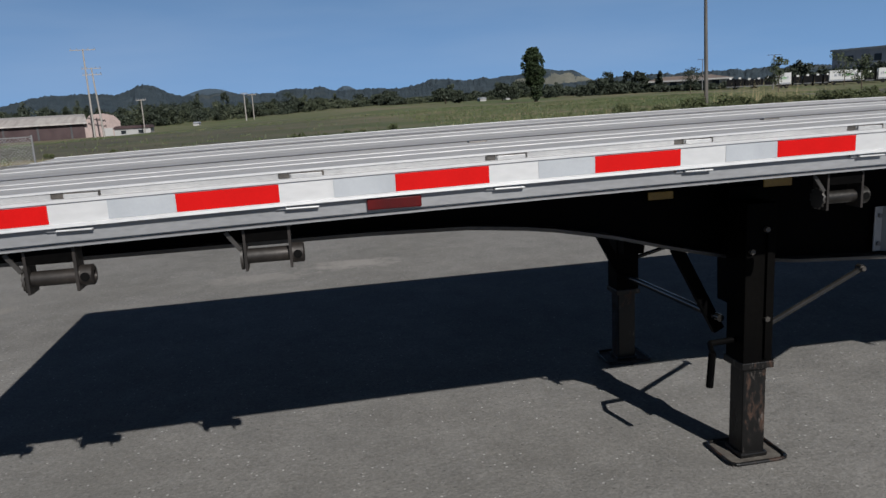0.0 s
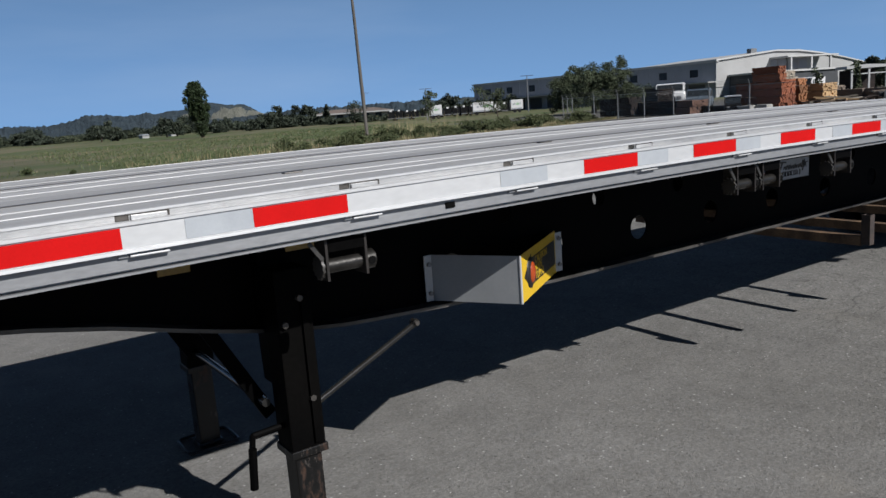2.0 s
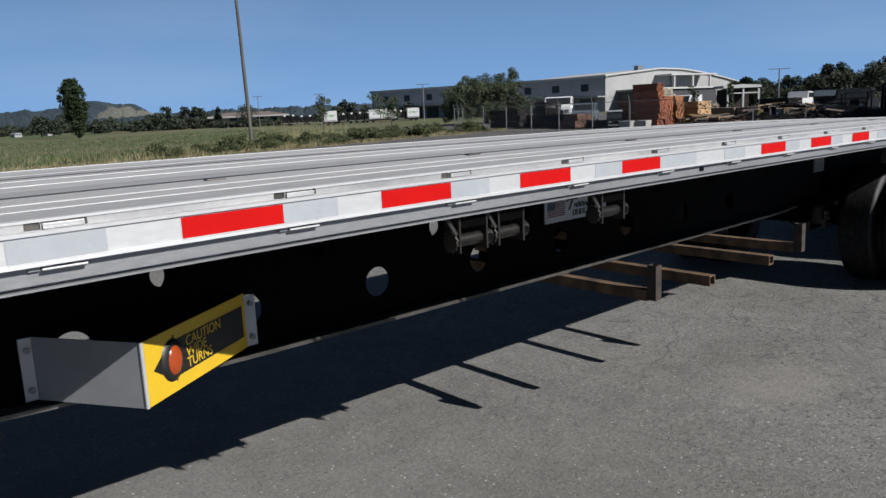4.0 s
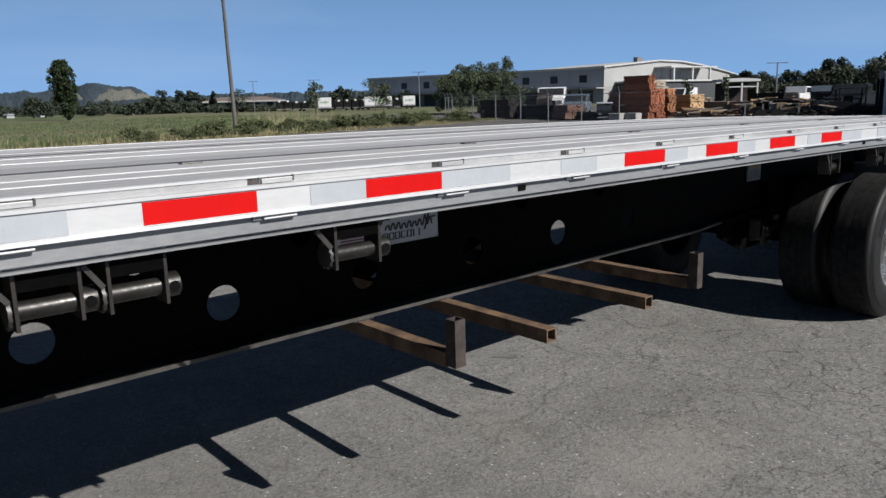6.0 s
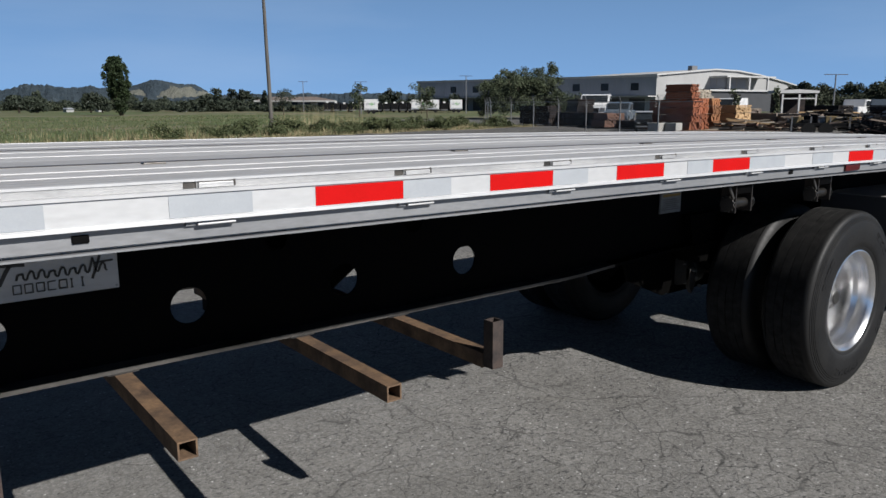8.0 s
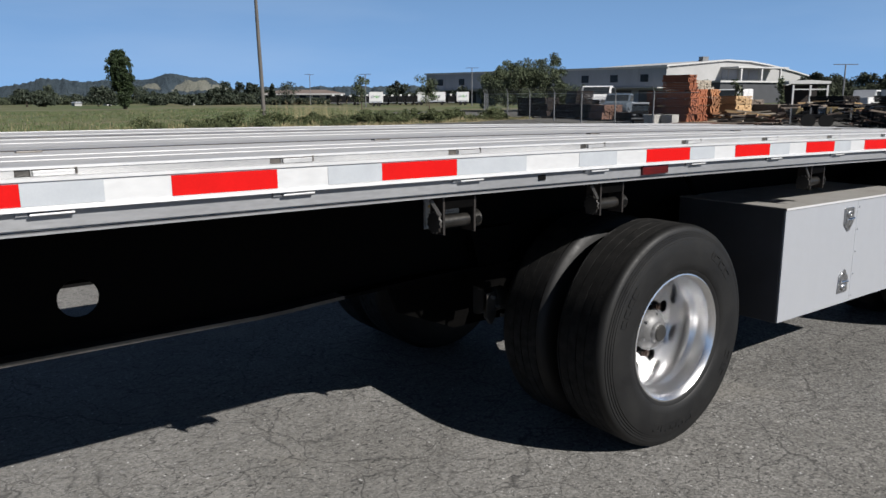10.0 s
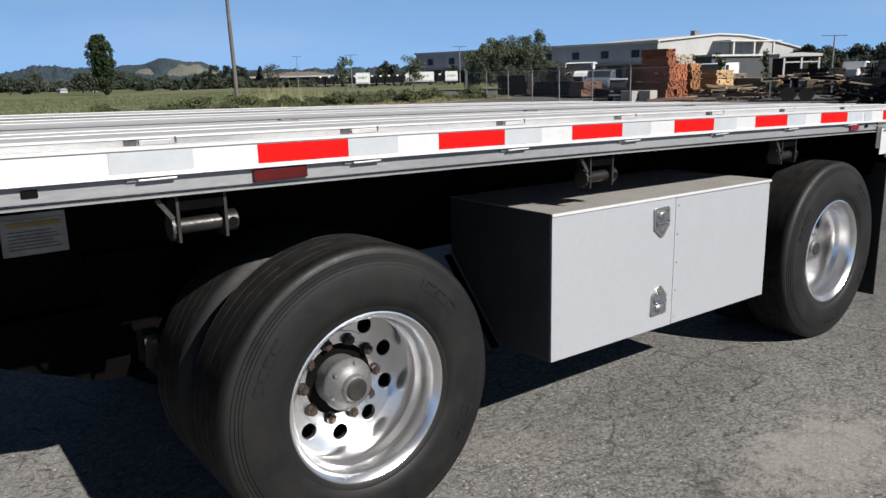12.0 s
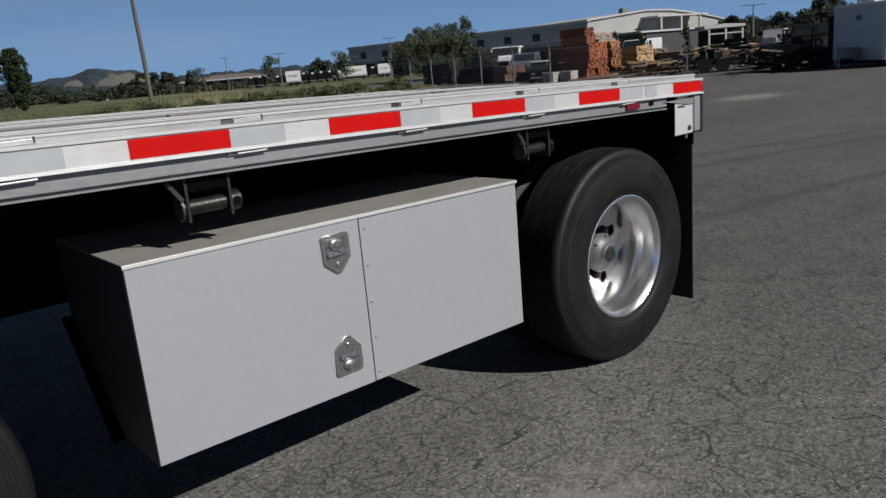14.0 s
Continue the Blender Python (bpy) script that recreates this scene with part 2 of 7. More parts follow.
def ground_material():
    m = bpy.data.materials.new("asphalt lot and meadow")
    m.use_nodes = True
    nt = m.node_tree
    p = nt.nodes["Principled BSDF"]
    vec = coords(nt)
    xyz = nt.nodes.new("ShaderNodeSeparateXYZ")
    nt.links.new(vec, xyz.inputs[0])
    x, y = xyz.outputs[0], xyz.outputs[1]
    # asphalt: aggregate, pale stones, broad stains, hair cracks
    coarse = remap(nt, math_node(nt, "ADD", x, remap(nt, noise_node(nt, vec, 0.6, 4), 0.3, 0.7, -1.2, 1.2)), 3.5, 8.0)
    agg = noise_node(nt, vec, 140, 2, 0.7)
    chips = nt.nodes.new("ShaderNodeTexVoronoi")
    nt.links.new(vec, chips.inputs["Vector"])
    chips.inputs["Scale"].default_value = 95
    chip = nt.nodes.new("ShaderNodeSeparateColor")
    nt.links.new(chips.outputs["Color"], chip.inputs[0])
    mid = noise_node(nt, vec, 26, 4, 0.65)
    big = noise_node(nt, vec, 0.45, 5, 0.6)
    vor = nt.nodes.new("ShaderNodeTexVoronoi")
    nt.links.new(vec, vor.inputs["Vector"])
    vor.inputs["Scale"].default_value = 55
    stone = remap(nt, vor.outputs["Distance"], 0.08, 0.26, 1.0, 0.0)
    sel = nt.nodes.new("ShaderNodeSeparateColor")
    nt.links.new(vor.outputs["Color"], sel.inputs[0])
    stone = math_node(nt, "MULTIPLY", stone, remap(nt, sel.outputs[0], 0.60, 0.80))
    dark_stone = math_node(nt, "MULTIPLY", remap(nt, vor.outputs["Distance"], 0.1, 0.3, 1.0, 0.0), remap(nt, sel.outputs[1], 0.62, 0.8))
    base = ramp_mix(nt, remap(nt, big, 0.36, 0.66), (0.1247, 0.1204, 0.1118), (0.1635, 0.1600, 0.1538))
    base = ramp_mix(nt, remap(nt, mid, 0.25, 0.6), (0.1204, 0.1152, 0.1066), base)
    speck = nt.nodes.new("ShaderNodeVectorMath")
    speck.operation = "SCALE"
    nt.links.new(base, speck.inputs[0])
    nt.links.new(math_node(nt, "MULTIPLY", math_node(nt, "MULTIPLY_ADD", math_node(nt, "SUBTRACT", chip.outputs[0], 0.5), math_node(nt, "ADD", remap(nt, coarse, 0.0, 1.0, 0.22, 0.50), remap(nt, x, 8.5, 11.0, 0.0, 0.4)), 1.0), remap(nt, noise_node(nt, vec, 60, 3, 0.7), 0.36, 0.64, 0.86, 1.14)), speck.inputs["Scale"])
    base = speck.outputs[0]
    base = ramp_mix(nt, math_node(nt, "MULTIPLY", stone, remap(nt, coarse, 0.0, 1.0, 0.22, 0.75)), base, (0.3304, 0.3253, 0.3140))
    base = ramp_mix(nt, math_node(nt, "MULTIPLY", dark_stone, remap(nt, coarse, 0.0, 1.0, 0.2, 0.75)), base, (0.0330, 0.0322, 0.0329))
    # single pale pebbles, thinly scattered
    peb = nt.nodes.new("ShaderNodeTexVoronoi")
    nt.links.new(vec, peb.inputs["Vector"])
    peb.inputs["Scale"].default_value = 44
    pick = nt.nodes.new("ShaderNodeSeparateColor")
    nt.links.new(peb.outputs["Color"], pick.inputs[0])
    pale = math_node(nt, "MULTIPLY", remap(nt, peb.outputs["Distance"], 0.16, 0.30, 1.0, 0.0), remap(nt, pick.outputs[0], 0.905, 0.925))
    base = ramp_mix(nt, math_node(nt, "MULTIPLY", pale, remap(nt, coarse, 0.0, 1.0, 0.7, 0.9)), base, (0.3897, 0.3870, 0.3756))
    hole = math_node(nt, "MULTIPLY", remap(nt, peb.outputs["Distance"], 0.18, 0.32, 1.0, 0.0), remap(nt, pick.outputs[1], 0.90, 0.92))
    base = ramp_mix(nt, math_node(nt, "MULTIPLY", hole, remap(nt, coarse, 0.0, 1.0, 0.55, 0.85)), base, (0.0254, 0.0249, 0.0251))
    # blotches a hand or two across
    blot = nt.nodes.new("ShaderNodeVectorMath")
    blot.operation = "SCALE"
    nt.links.new(base, blot.inputs[0])
    nt.links.new(math_node(nt, "MULTIPLY", remap(nt, noise_node(nt, vec, 4.5, 5, 0.65), 0.3, 0.7, 0.88, 1.13), remap(nt, noise_node(nt, vec, 1.3, 3, 0.6), 0.3, 0.7, 0.92, 1.08)), blot.inputs["Scale"])
    base = blot.outputs[0]
    # dark open pits between the stones of the rougher surfacing
    pit_vec = nt.nodes.new("ShaderNodeMapping")
    pit_vec.inputs["Scale"].default_value = (0.55, 1.0, 1.0)
    pit_vec.inputs["Rotation"].default_value = (0, 0, 0.6)
    nt.links.new(vec, pit_vec.inputs["Vector"])
    pits = remap(nt, noise_node(nt, pit_vec.outputs[0], 42, 3, 0.65), 0.585, 0.625)
    pits = math_node(nt, "MULTIPLY", pits, math_node(nt, "MULTIPLY", coarse, remap(nt, noise_node(nt, vec, 1.6, 4), 0.35, 0.6, 0.35, 1.0)))
    base = ramp_mix(nt, math_node(nt, "MULTIPLY", pits, 0.85), base, (0.0231, 0.0228, 0.0230))
    # sandy worn patches
    sand = remap(nt, noise_node(nt, vec, 0.8, 4), 0.62, 0.74, 0.0, 0.55)
    base = ramp_mix(nt, sand, base, (0.2115, 0.1945, 0.1674))
    # darker, fresher surfacing beyond the rear
    fresh = remap(nt, math_node(nt, "ADD", x, remap(nt, noise_node(nt, vec, 0.5, 4), 0.3, 0.7, -1.5, 1.5)), 9.5, 15.5, 0.0, 0.5)
    tone = nt.nodes.new("ShaderNodeVectorMath")
    tone.operation = "SCALE"
    nt.links.new(base, tone.inputs[0])
    nt.links.new(remap(nt, fresh, 0.0, 0.5, 1.0, 0.62), tone.inputs["Scale"])
    base = tone.outputs[0]
    # cracks, stronger towards the rear of the lot
    warp = nt.nodes.new("ShaderNodeTexNoise")
    nt.links.new(vec, warp.inputs["Vector"])
    warp.inputs["Scale"].default_value = 3.0
    warp.inputs["Detail"].default_value = 4
    wv = nt.nodes.new("ShaderNodeVectorMath")
    wv.operation = "MULTIPLY_ADD"
    nt.links.new(warp.outputs["Color"], wv.inputs[0])
    wv.inputs[1].default_value = (0.35, 0.35, 0)
    nt.links.new(vec, wv.inputs[2])
    crack = None
    for scale, width, deep in ((0.8, 0.005, 0.9), (2.3, 0.0105, 0.9), (5.6, 0.019, 0.9)):
        v2 = nt.nodes.new("ShaderNodeTexVoronoi")
        v2.feature = "DISTANCE_TO_EDGE"
        v2.inputs["Scale"].default_value = scale
        nt.links.new(wv.outputs[0], v2.inputs["Vector"])
        c = remap(nt, v2.outputs["Distance"], 0.0, width, 1.0, 0.0)
        c = math_node(nt, "MULTIPLY", c, remap(nt, noise_node(nt, vec, 1.7 + scale * 0.4, 4, 0.7), 0.41, 0.52, 0.0, deep))
        crack = c if crack is None else math_node(nt, "MAXIMUM", crack, c)
    crack = math_node(nt, "MULTIPLY", crack, remap(nt, x, 4.5, 8.0))
    wide = nt.nodes.new("ShaderNodeTexVoronoi")
    wide.feature = "DISTANCE_TO_EDGE"
    wide.inputs["Scale"].default_value = 3.1
    nt.links.new(wv.outputs[0], wide.inputs["Vector"])
    rough_edge = math_node(nt, "ADD", wide.outputs["Distance"], remap(nt, noise_node(nt, vec, 30, 4, 0.7), 0.3, 0.7, -0.005, 0.005))
    gap = math_node(nt, "MULTIPLY", remap(nt, rough_edge, 0.007, 0.012, 1.0, 0.0), remap(nt, noise_node(nt, vec, 2.2, 4, 0.7), 0.46, 0.50))
    crack = math_node(nt, "MAXIMUM", crack, math_node(nt, "MULTIPLY", gap, remap(nt, x, 10.2, 11.5)))
    base = ramp_mix(nt, math_node(nt, "MULTIPLY", crack, remap(nt, x, 8.0, 9.5, 0.85, 0.8)), base, (0.0198, 0.0194, 0.0188))
    # pale worn spots of fine grit
    for cx, cy, rx, ry, k in ((11.55, -0.62, 0.55, 0.28, 0.55), (1.1, 5.2, 0.45, 0.22, 0.7), (0.2, 4.95, 0.5, 0.2, 0.4), (0.0, -0.1, 0.35, 0.2, 0.35), (28.6, 7.3, 1.2, 0.8, 0.6), (6.8, 0.0, 0.5, 0.3, 0.3)):
        ex = math_node(nt, "DIVIDE", math_node(nt, "SUBTRACT", x, cx), rx)
        ey = math_node(nt, "DIVIDE", math_node(nt, "SUBTRACT", y, cy), ry)
        d = math_node(nt, "SQRT", math_node(nt, "ADD", math_node(nt, "MULTIPLY", ex, ex), math_node(nt, "MULTIPLY", ey, ey)))
        d = math_node(nt, "ADD", d, remap(nt, noise_node(nt, vec, 7.0, 6, 0.75), 0.3, 0.7, -0.7, 0.7))
        base = ramp_mix(nt, remap(nt, d, 0.45, 1.1, k, 0.0), base, (0.2379, 0.2247, 0.2092))
    # curved tyre marks behind the trailer
    dx = math_node(nt, "SUBTRACT", x, 14.0)
    dy = math_node(nt, "SUBTRACT", y, -14.0)
    rad = math_node(nt, "SQRT", math_node(nt, "ADD", math_node(nt, "MULTIPLY", dx, dx), math_node(nt, "MULTIPLY", dy, dy)))
    for r0 in (15.4, 17.3, 18.0):
        t = remap(nt, math_node(nt, "ABSOLUTE", math_node(nt, "SUBTRACT", rad, r0)), 0.05, 0.16, 0.55, 0.0)
        t = math_node(nt, "MULTIPLY", t, remap(nt, x, 13.8, 14.6))
        base = ramp_mix(nt, t, base, (0.0463, 0.0456, 0.0453))
    # meadow
    band = nt.nodes.new("ShaderNodeMapping")
    band.inputs["Scale"].default_value = (0.35, 1.0, 1.0)
    nt.links.new(vec, band.inputs["Vector"])
    g1 = remap(nt, noise_node(nt, band.outputs[0], 0.11, 5), 0.44, 0.60)
    g2 = remap(nt, noise_node(nt, vec, 1.2, 5, 0.7), 0.3, 0.72)
    grass = ramp_mix(nt, g1, (0.0570, 0.0819, 0.0242), (0.1476, 0.1241, 0.0805))
    grass = ramp_mix(nt, math_node(nt, "MULTIPLY", g2, 0.5), grass, (0.0570, 0.0671, 0.0302))
    # dry brown brush over the left of the meadow
    brush = math_node(nt, "MULTIPLY", remap(nt, x, 14.0, -4.0), remap(nt, y, 85.0, 125.0, 1.0, 0.0))
    brush = math_node(nt, "MULTIPLY", brush, remap(nt, noise_node(nt, band.outputs[0], 0.25, 5, 0.65), 0.28, 0.5))
    scrub = ramp_mix(nt, remap(nt, noise_node(nt, band.outputs[0], 0.9, 6, 0.7), 0.4, 0.62), (0.040, 0.034, 0.035), (0.080, 0.078, 0.045))
    grass = ramp_mix(nt, math_node(nt, "MULTIPLY", brush, 0.88), grass, scrub)
    # the lot's uneven edge, with a band of straw
    edge = math_node(nt, "SUBTRACT", y, math_node(nt, "MULTIPLY_ADD", x, 0.17, 28.8))
    edge = math_node(nt, "ADD", edge, remap(nt, noise_node(nt, vec, 0.5, 4), 0.3, 0.7, -1.0, 1.0))
    yard = remap(nt, x, 44.0, 46.0)
    far_yard = math_node(nt, "MULTIPLY", yard, remap(nt, y, 60, 64, 1.0, 0.0))
    verge = math_node(nt, "MULTIPLY", remap(nt, edge, -0.2, 0.4), math_node(nt, "SUBTRACT", 1.0, far_yard))
    straw = math_node(nt, "MULTIPLY", verge, remap(nt, edge, 2.0, 5.5, 1.0, 0.0))
    col = ramp_mix(nt, verge, base, grass)
    col = ramp_mix(nt, math_node(nt, "MULTIPLY", straw, 0.8), col, (0.2214, 0.1845, 0.1107))
    nt.links.new(col, p.inputs["Base Color"])
    p.inputs["Roughness"].default_value = 0.85
    p.inputs["Specular IOR Level"].default_value = 0.3
    h = math_node(nt, "ADD", math_node(nt, "MULTIPLY", agg, 0.5), math_node(nt, "MULTIPLY", stone, 0.6))
    h = math_node(nt, "ADD", h, math_node(nt, "MULTIPLY", mid, 0.8))
    add_bump(nt, h, 0.55, 0.012)
    return m


GROUND = ground_material()


# ---- builders ----
def part(name, bm, material, parent, label="", smooth=False):
    """Link a bmesh as one mesh object under a thing or a part; meshes under a thing are built in world places."""
    me = bpy.data.meshes.new(name)
    bm.to_mesh(me)
    bm.free()
    return part_mesh(name, me, material, parent, label, smooth)


def part_mesh(name, me, material, parent, label="", smooth=False):
    if material:
        if len(me.materials):
            me.materials[0] = material
        else:
            me.materials.append(material)
    if smooth:
        for p in me.polygons:
            p.use_smooth = True
        me.set_sharp_from_angle(angle=radians(38))
    ob = new(name, me)
    if parent is not None:
        ob.parent = parent
        if parent.type == "EMPTY":
            ob.matrix_parent_inverse = Matrix.Translation(-parent.location)
    if label:
        ob["label"] = label
    return ob


def thing(name, loc, label, category, group="", kind=""):
    ob = new(name)
    ob.location = loc
    ob.empty_display_size = 0.2
    return tagged(ob, label, category, group, kind)


def box(bm, x0, x1, y0, y1, z0, z1, bevel=0.0):
    m = Matrix.LocRotScale(((x0 + x1) / 2, (y0 + y1) / 2, (z0 + z1) / 2), None, (abs(x1 - x0), abs(y1 - y0), abs(z1 - z0)))
    got = bmesh.ops.create_cube(bm, size=1, matrix=m)["verts"]
    if bevel:
        edges = list({e for v in got for e in v.link_edges})
        bmesh.ops.bevel(bm, geom=edges, offset=bevel, segments=2, affect="EDGES", profile=0.6)
    return bm


def bx(*a, **k):
    return box(bmesh.new(), *a, **k)


def rod(bm, p0, p1, r, n=12, r2=None):
    p0, p1 = Vector(p0), Vector(p1)
    d = p1 - p0
    m = Matrix.Translation((p0 + p1) / 2) @ d.to_track_quat("Z", "Y").to_matrix().to_4x4()
    bmesh.ops.create_cone(bm, cap_ends=True, segments=n, radius1=r, radius2=r if r2 is None else r2, depth=d.length, matrix=m)
    return bm


def beam(bm, p0, p1, w, h):
    """A bar of rectangular section between two places."""
    p0, p1 = Vector(p0), Vector(p1)
    d = p1 - p0
    m = Matrix.Translation((p0 + p1) / 2) @ d.to_track_quat("Z", "Y").to_matrix().to_4x4() @ Matrix.Diagonal((w, h, d.length, 1))
    bmesh.ops.create_cube(bm, size=1, matrix=m)
    return bm


def prism(bm, outline, y0, y1):
    """A solid from an outline in x and z, between two y."""
    a = [bm.verts.new((x, y0, z)) for x, z in outline]
    b = [bm.verts.new((x, y1, z)) for x, z in outline]
    n = len(a)
    bm.faces.new(a)
    bm.faces.new(b[::-1])
    for i in range(n):
        bm.faces.new((a[i], b[i], b[(i + 1) % n], a[(i + 1) % n]))
    bmesh.ops.recalc_face_normals(bm, faces=bm.faces[:])
    return bm


def placed(bm, m):
    bmesh.ops.transform(bm, matrix=m, verts=bm.verts[:])
    bmesh.ops.recalc_face_normals(bm, faces=bm.faces[:])
    return bm


def lathe(bm, profile, n=48, closed=False):
    """A turned body about the y axis from pairs of radius and y."""
    rings = []
    for r, y in profile:
        rings.append([bm.verts.new((r * math.cos(2 * math.pi * i / n), y, r * math.sin(2 * math.pi * i / n))) for i in range(n)])
    pairs = list(zip(rings, rings[1:]))
    if closed:
        pairs.append((rings[-1], rings[0]))
    for a, b in pairs:
        for i in range(n):
            bm.faces.new((a[i], a[(i + 1) % n], b[(i + 1) % n], b[i]))
    bmesh.ops.recalc_face_normals(bm, faces=bm.faces[:])
    return bm


def plate(name, outline, holes, thick, bevel=0.0):
    """A flat sheet in x and y with round holes (x, y, r), as a mesh."""
    cu = bpy.data.curves.new(name, "CURVE")
    cu.dimensions, cu.fill_mode, cu.extrude, cu.bevel_depth = "2D", "BOTH", thick / 2, bevel
    loops = [outline] + [[(hx + r * math.cos(a), hy + r * math.sin(a)) for a in [2 * math.pi * i / 20 for i in range(20)]] for hx, hy, r in holes]
    for loop in loops:
        s = cu.splines.new("POLY")
        s.points.add(len(loop) - 1)
        for p, (x, y) in zip(s.points, loop):
            p.co = (x, y, 0, 1)
        s.use_cyclic_u = True
    return curve_mesh(name, cu)


def curve_mesh(name, cu):
    ob = new(name, cu)
    dg = bpy.context.evaluated_depsgraph_get()
    me = bpy.data.meshes.new_from_object(ob.evaluated_get(dg))
    me.name = name
    bpy.data.objects.remove(ob)
    bpy.data.curves.remove(cu)
    return me


def text_mesh(name, body, size, m):
    cu = bpy.data.curves.new(name, "FONT")
    cu.body, cu.size, cu.extrude, cu.align_x, cu.align_y = body, size, 0.0008, "LEFT", "CENTER"
    me = curve_mesh(name, cu)
    me.transform(m)
    return me


def camber(x):
    """How far the arched deck lies under its crown."""
    return (-0.00152 * (x - 4.3) ** 2 if x > 4.3 else -0.0026 * (x - 4.3) ** 2) - 0.007 * math.exp(-((x - 6.6) / 2.0) ** 2)


def sweep(bm, section, x0, x1, step=0.35, lean=0.0):
    """A closed section in y and z, drawn along the cambered trailer."""
    n = max(1, round((x1 - x0) / step))
    rings = []
    for i in range(n + 1):
        x = x0 + (x1 - x0) * i / n
        rings.append([bm.verts.new((x, y, CROWN + camber(x) + z - lean * y)) for y, z in section])
    k = len(section)
    for a, b in zip(rings, rings[1:]):
        for i in range(k):
            bm.faces.new((a[i], a[(i + 1) % k], b[(i + 1) % k], b[i]))
    bm.faces.new(rings[0])
    bm.faces.new(rings[-1][::-1])
    bmesh.ops.recalc_face_normals(bm, faces=bm.faces[:])
    return bm


CROWN, WIDTH, FRONT, REAR, PITCH = 1.397, 2.44, -0.68, 13.49, 0.6096
LEAN = 0.003


def top(x, z=0.0):
    return CROWN + camber(x) + z


# ---- ground ----
def ground_height(x, y):
    d = math.hypot(x - 5, y)
    s = min(1.0, max(0.0, (d - 30) / 90))
    side = min(1.0, max(0.0, (15 - x) / 45)) if y > 0 else 0.0
    h = s * (-1.7 * side + 0.25 * (1 - side)) + 0.012 * noise.noise((x * 0.25, y * 0.25, 0)) * (d > 16)
    return h


def build_ground():
    rs = [0] + [2.5 * 1.17 ** i for i in range(46)]
    n = 96
    verts, faces = [(5, 0, 0)], []
    for r in rs[1:]:
        for i in range(n):
            a = 2 * math.pi * i / n
            x, y = 5 + r * math.cos(a), r * math.sin(a)
            verts.append((x, y, ground_height(x, y)))
    for i in range(n):
        faces.append((0, 1 + i, 1 + (i + 1) % n))
    for k in range(len(rs) - 2):
        for i in range(n):
            a, b = 1 + k * n + i, 1 + k * n + (i + 1) % n
            faces.append((a, a + n, b + n, b))
    me = bpy.data.meshes.new("ground")
    me.from_pydata(verts, [], faces)
    me.materials.append(GROUND)
    tagged(new("ground", me), "worn grey asphalt lot running out into a green meadow", "ground", "", "structure")


build_ground()

# ---- the flatbed trailer ----
trailer = thing("flatbed_trailer", (6.5, WIDTH / 2, 0), "aluminium-decked flatbed semi-trailer with black steel chassis and red-white tape", "trailer")


RIBS = (0.265, 0.450, 1.200, 1.515, 1.93, 2.12)


def build_deck():
    ys = [0.05 + (WIDTH - 0.10) * i / 10 for i in range(11)]
    for i, (a, b) in enumerate(zip(ys, ys[1:])):
        a, b = a + 0.003, b - 0.003
        sec = [(a, 0.012), (a, 0.0330)]
        w = (b - a) / 4
        for j in range(4):
            u = a + (j + 0.5) * w
            sec += [(u - 0.003, 0.0330), (u - 0.002, 0.0323), (u + 0.002, 0.0323), (u + 0.003, 0.0330)]
            for r in RIBS:
                if u + 0.006 < r < u + w - 0.006:
                    sec += [(r - 0.0016, 0.0330), (r - 0.0013, 0.0353), (r + 0.0013, 0.0353), (r + 0.0016, 0.0330)]
        sec += [(b, 0.0330), (b, 0.012)]
        bm = sweep(bmesh.new(), sec, FRONT + 0.02, REAR - 0.02, 0.4, LEAN)
        for f in bm.faces:
            zs = [v.co.z - top(v.co.x) + LEAN * v.co.y for v in f.verts]
            # raised rib faces take the brighter colour, as if catching the sun
            f.material_index = int(max(zs) > 0.0345)
        part("deck_plank", bm, ALU_DECK, trailer).data.materials.append(ALU_RIB_GLINT)
    for y in (0.715, 1.70):
        part("nailing_strip", sweep(bmesh.new(), [(y - 0.022, 0.02), (y - 0.022, 0.0348), (y + 0.022, 0.0348), (y + 0.022, 0.02)], FRONT + 0.02, REAR - 0.02, 0.4, LEAN), DARK_STEEL, trailer,
             "dark nailing strip let into the deck")
    for x in [1.3 + 1.22 * i for i in range(10)]:
        for y in (0.62,):
            part("tie_down_slot", bx(x, x + 0.07, y, y + 0.03, top(x, 0.03) - LEAN * y, top(x, 0.0385) - LEAN * y, bevel=0.003), DARK_STEEL, trailer)


def mirror(sec):
    return [(WIDTH - y, z) for y, z in sec][::-1]


RED_AT = [0, 1, 2, 3, 4, 6, 7, 8, 9, 11, 12, 13, 14, 16, 17, 18, 19, 20, 21]


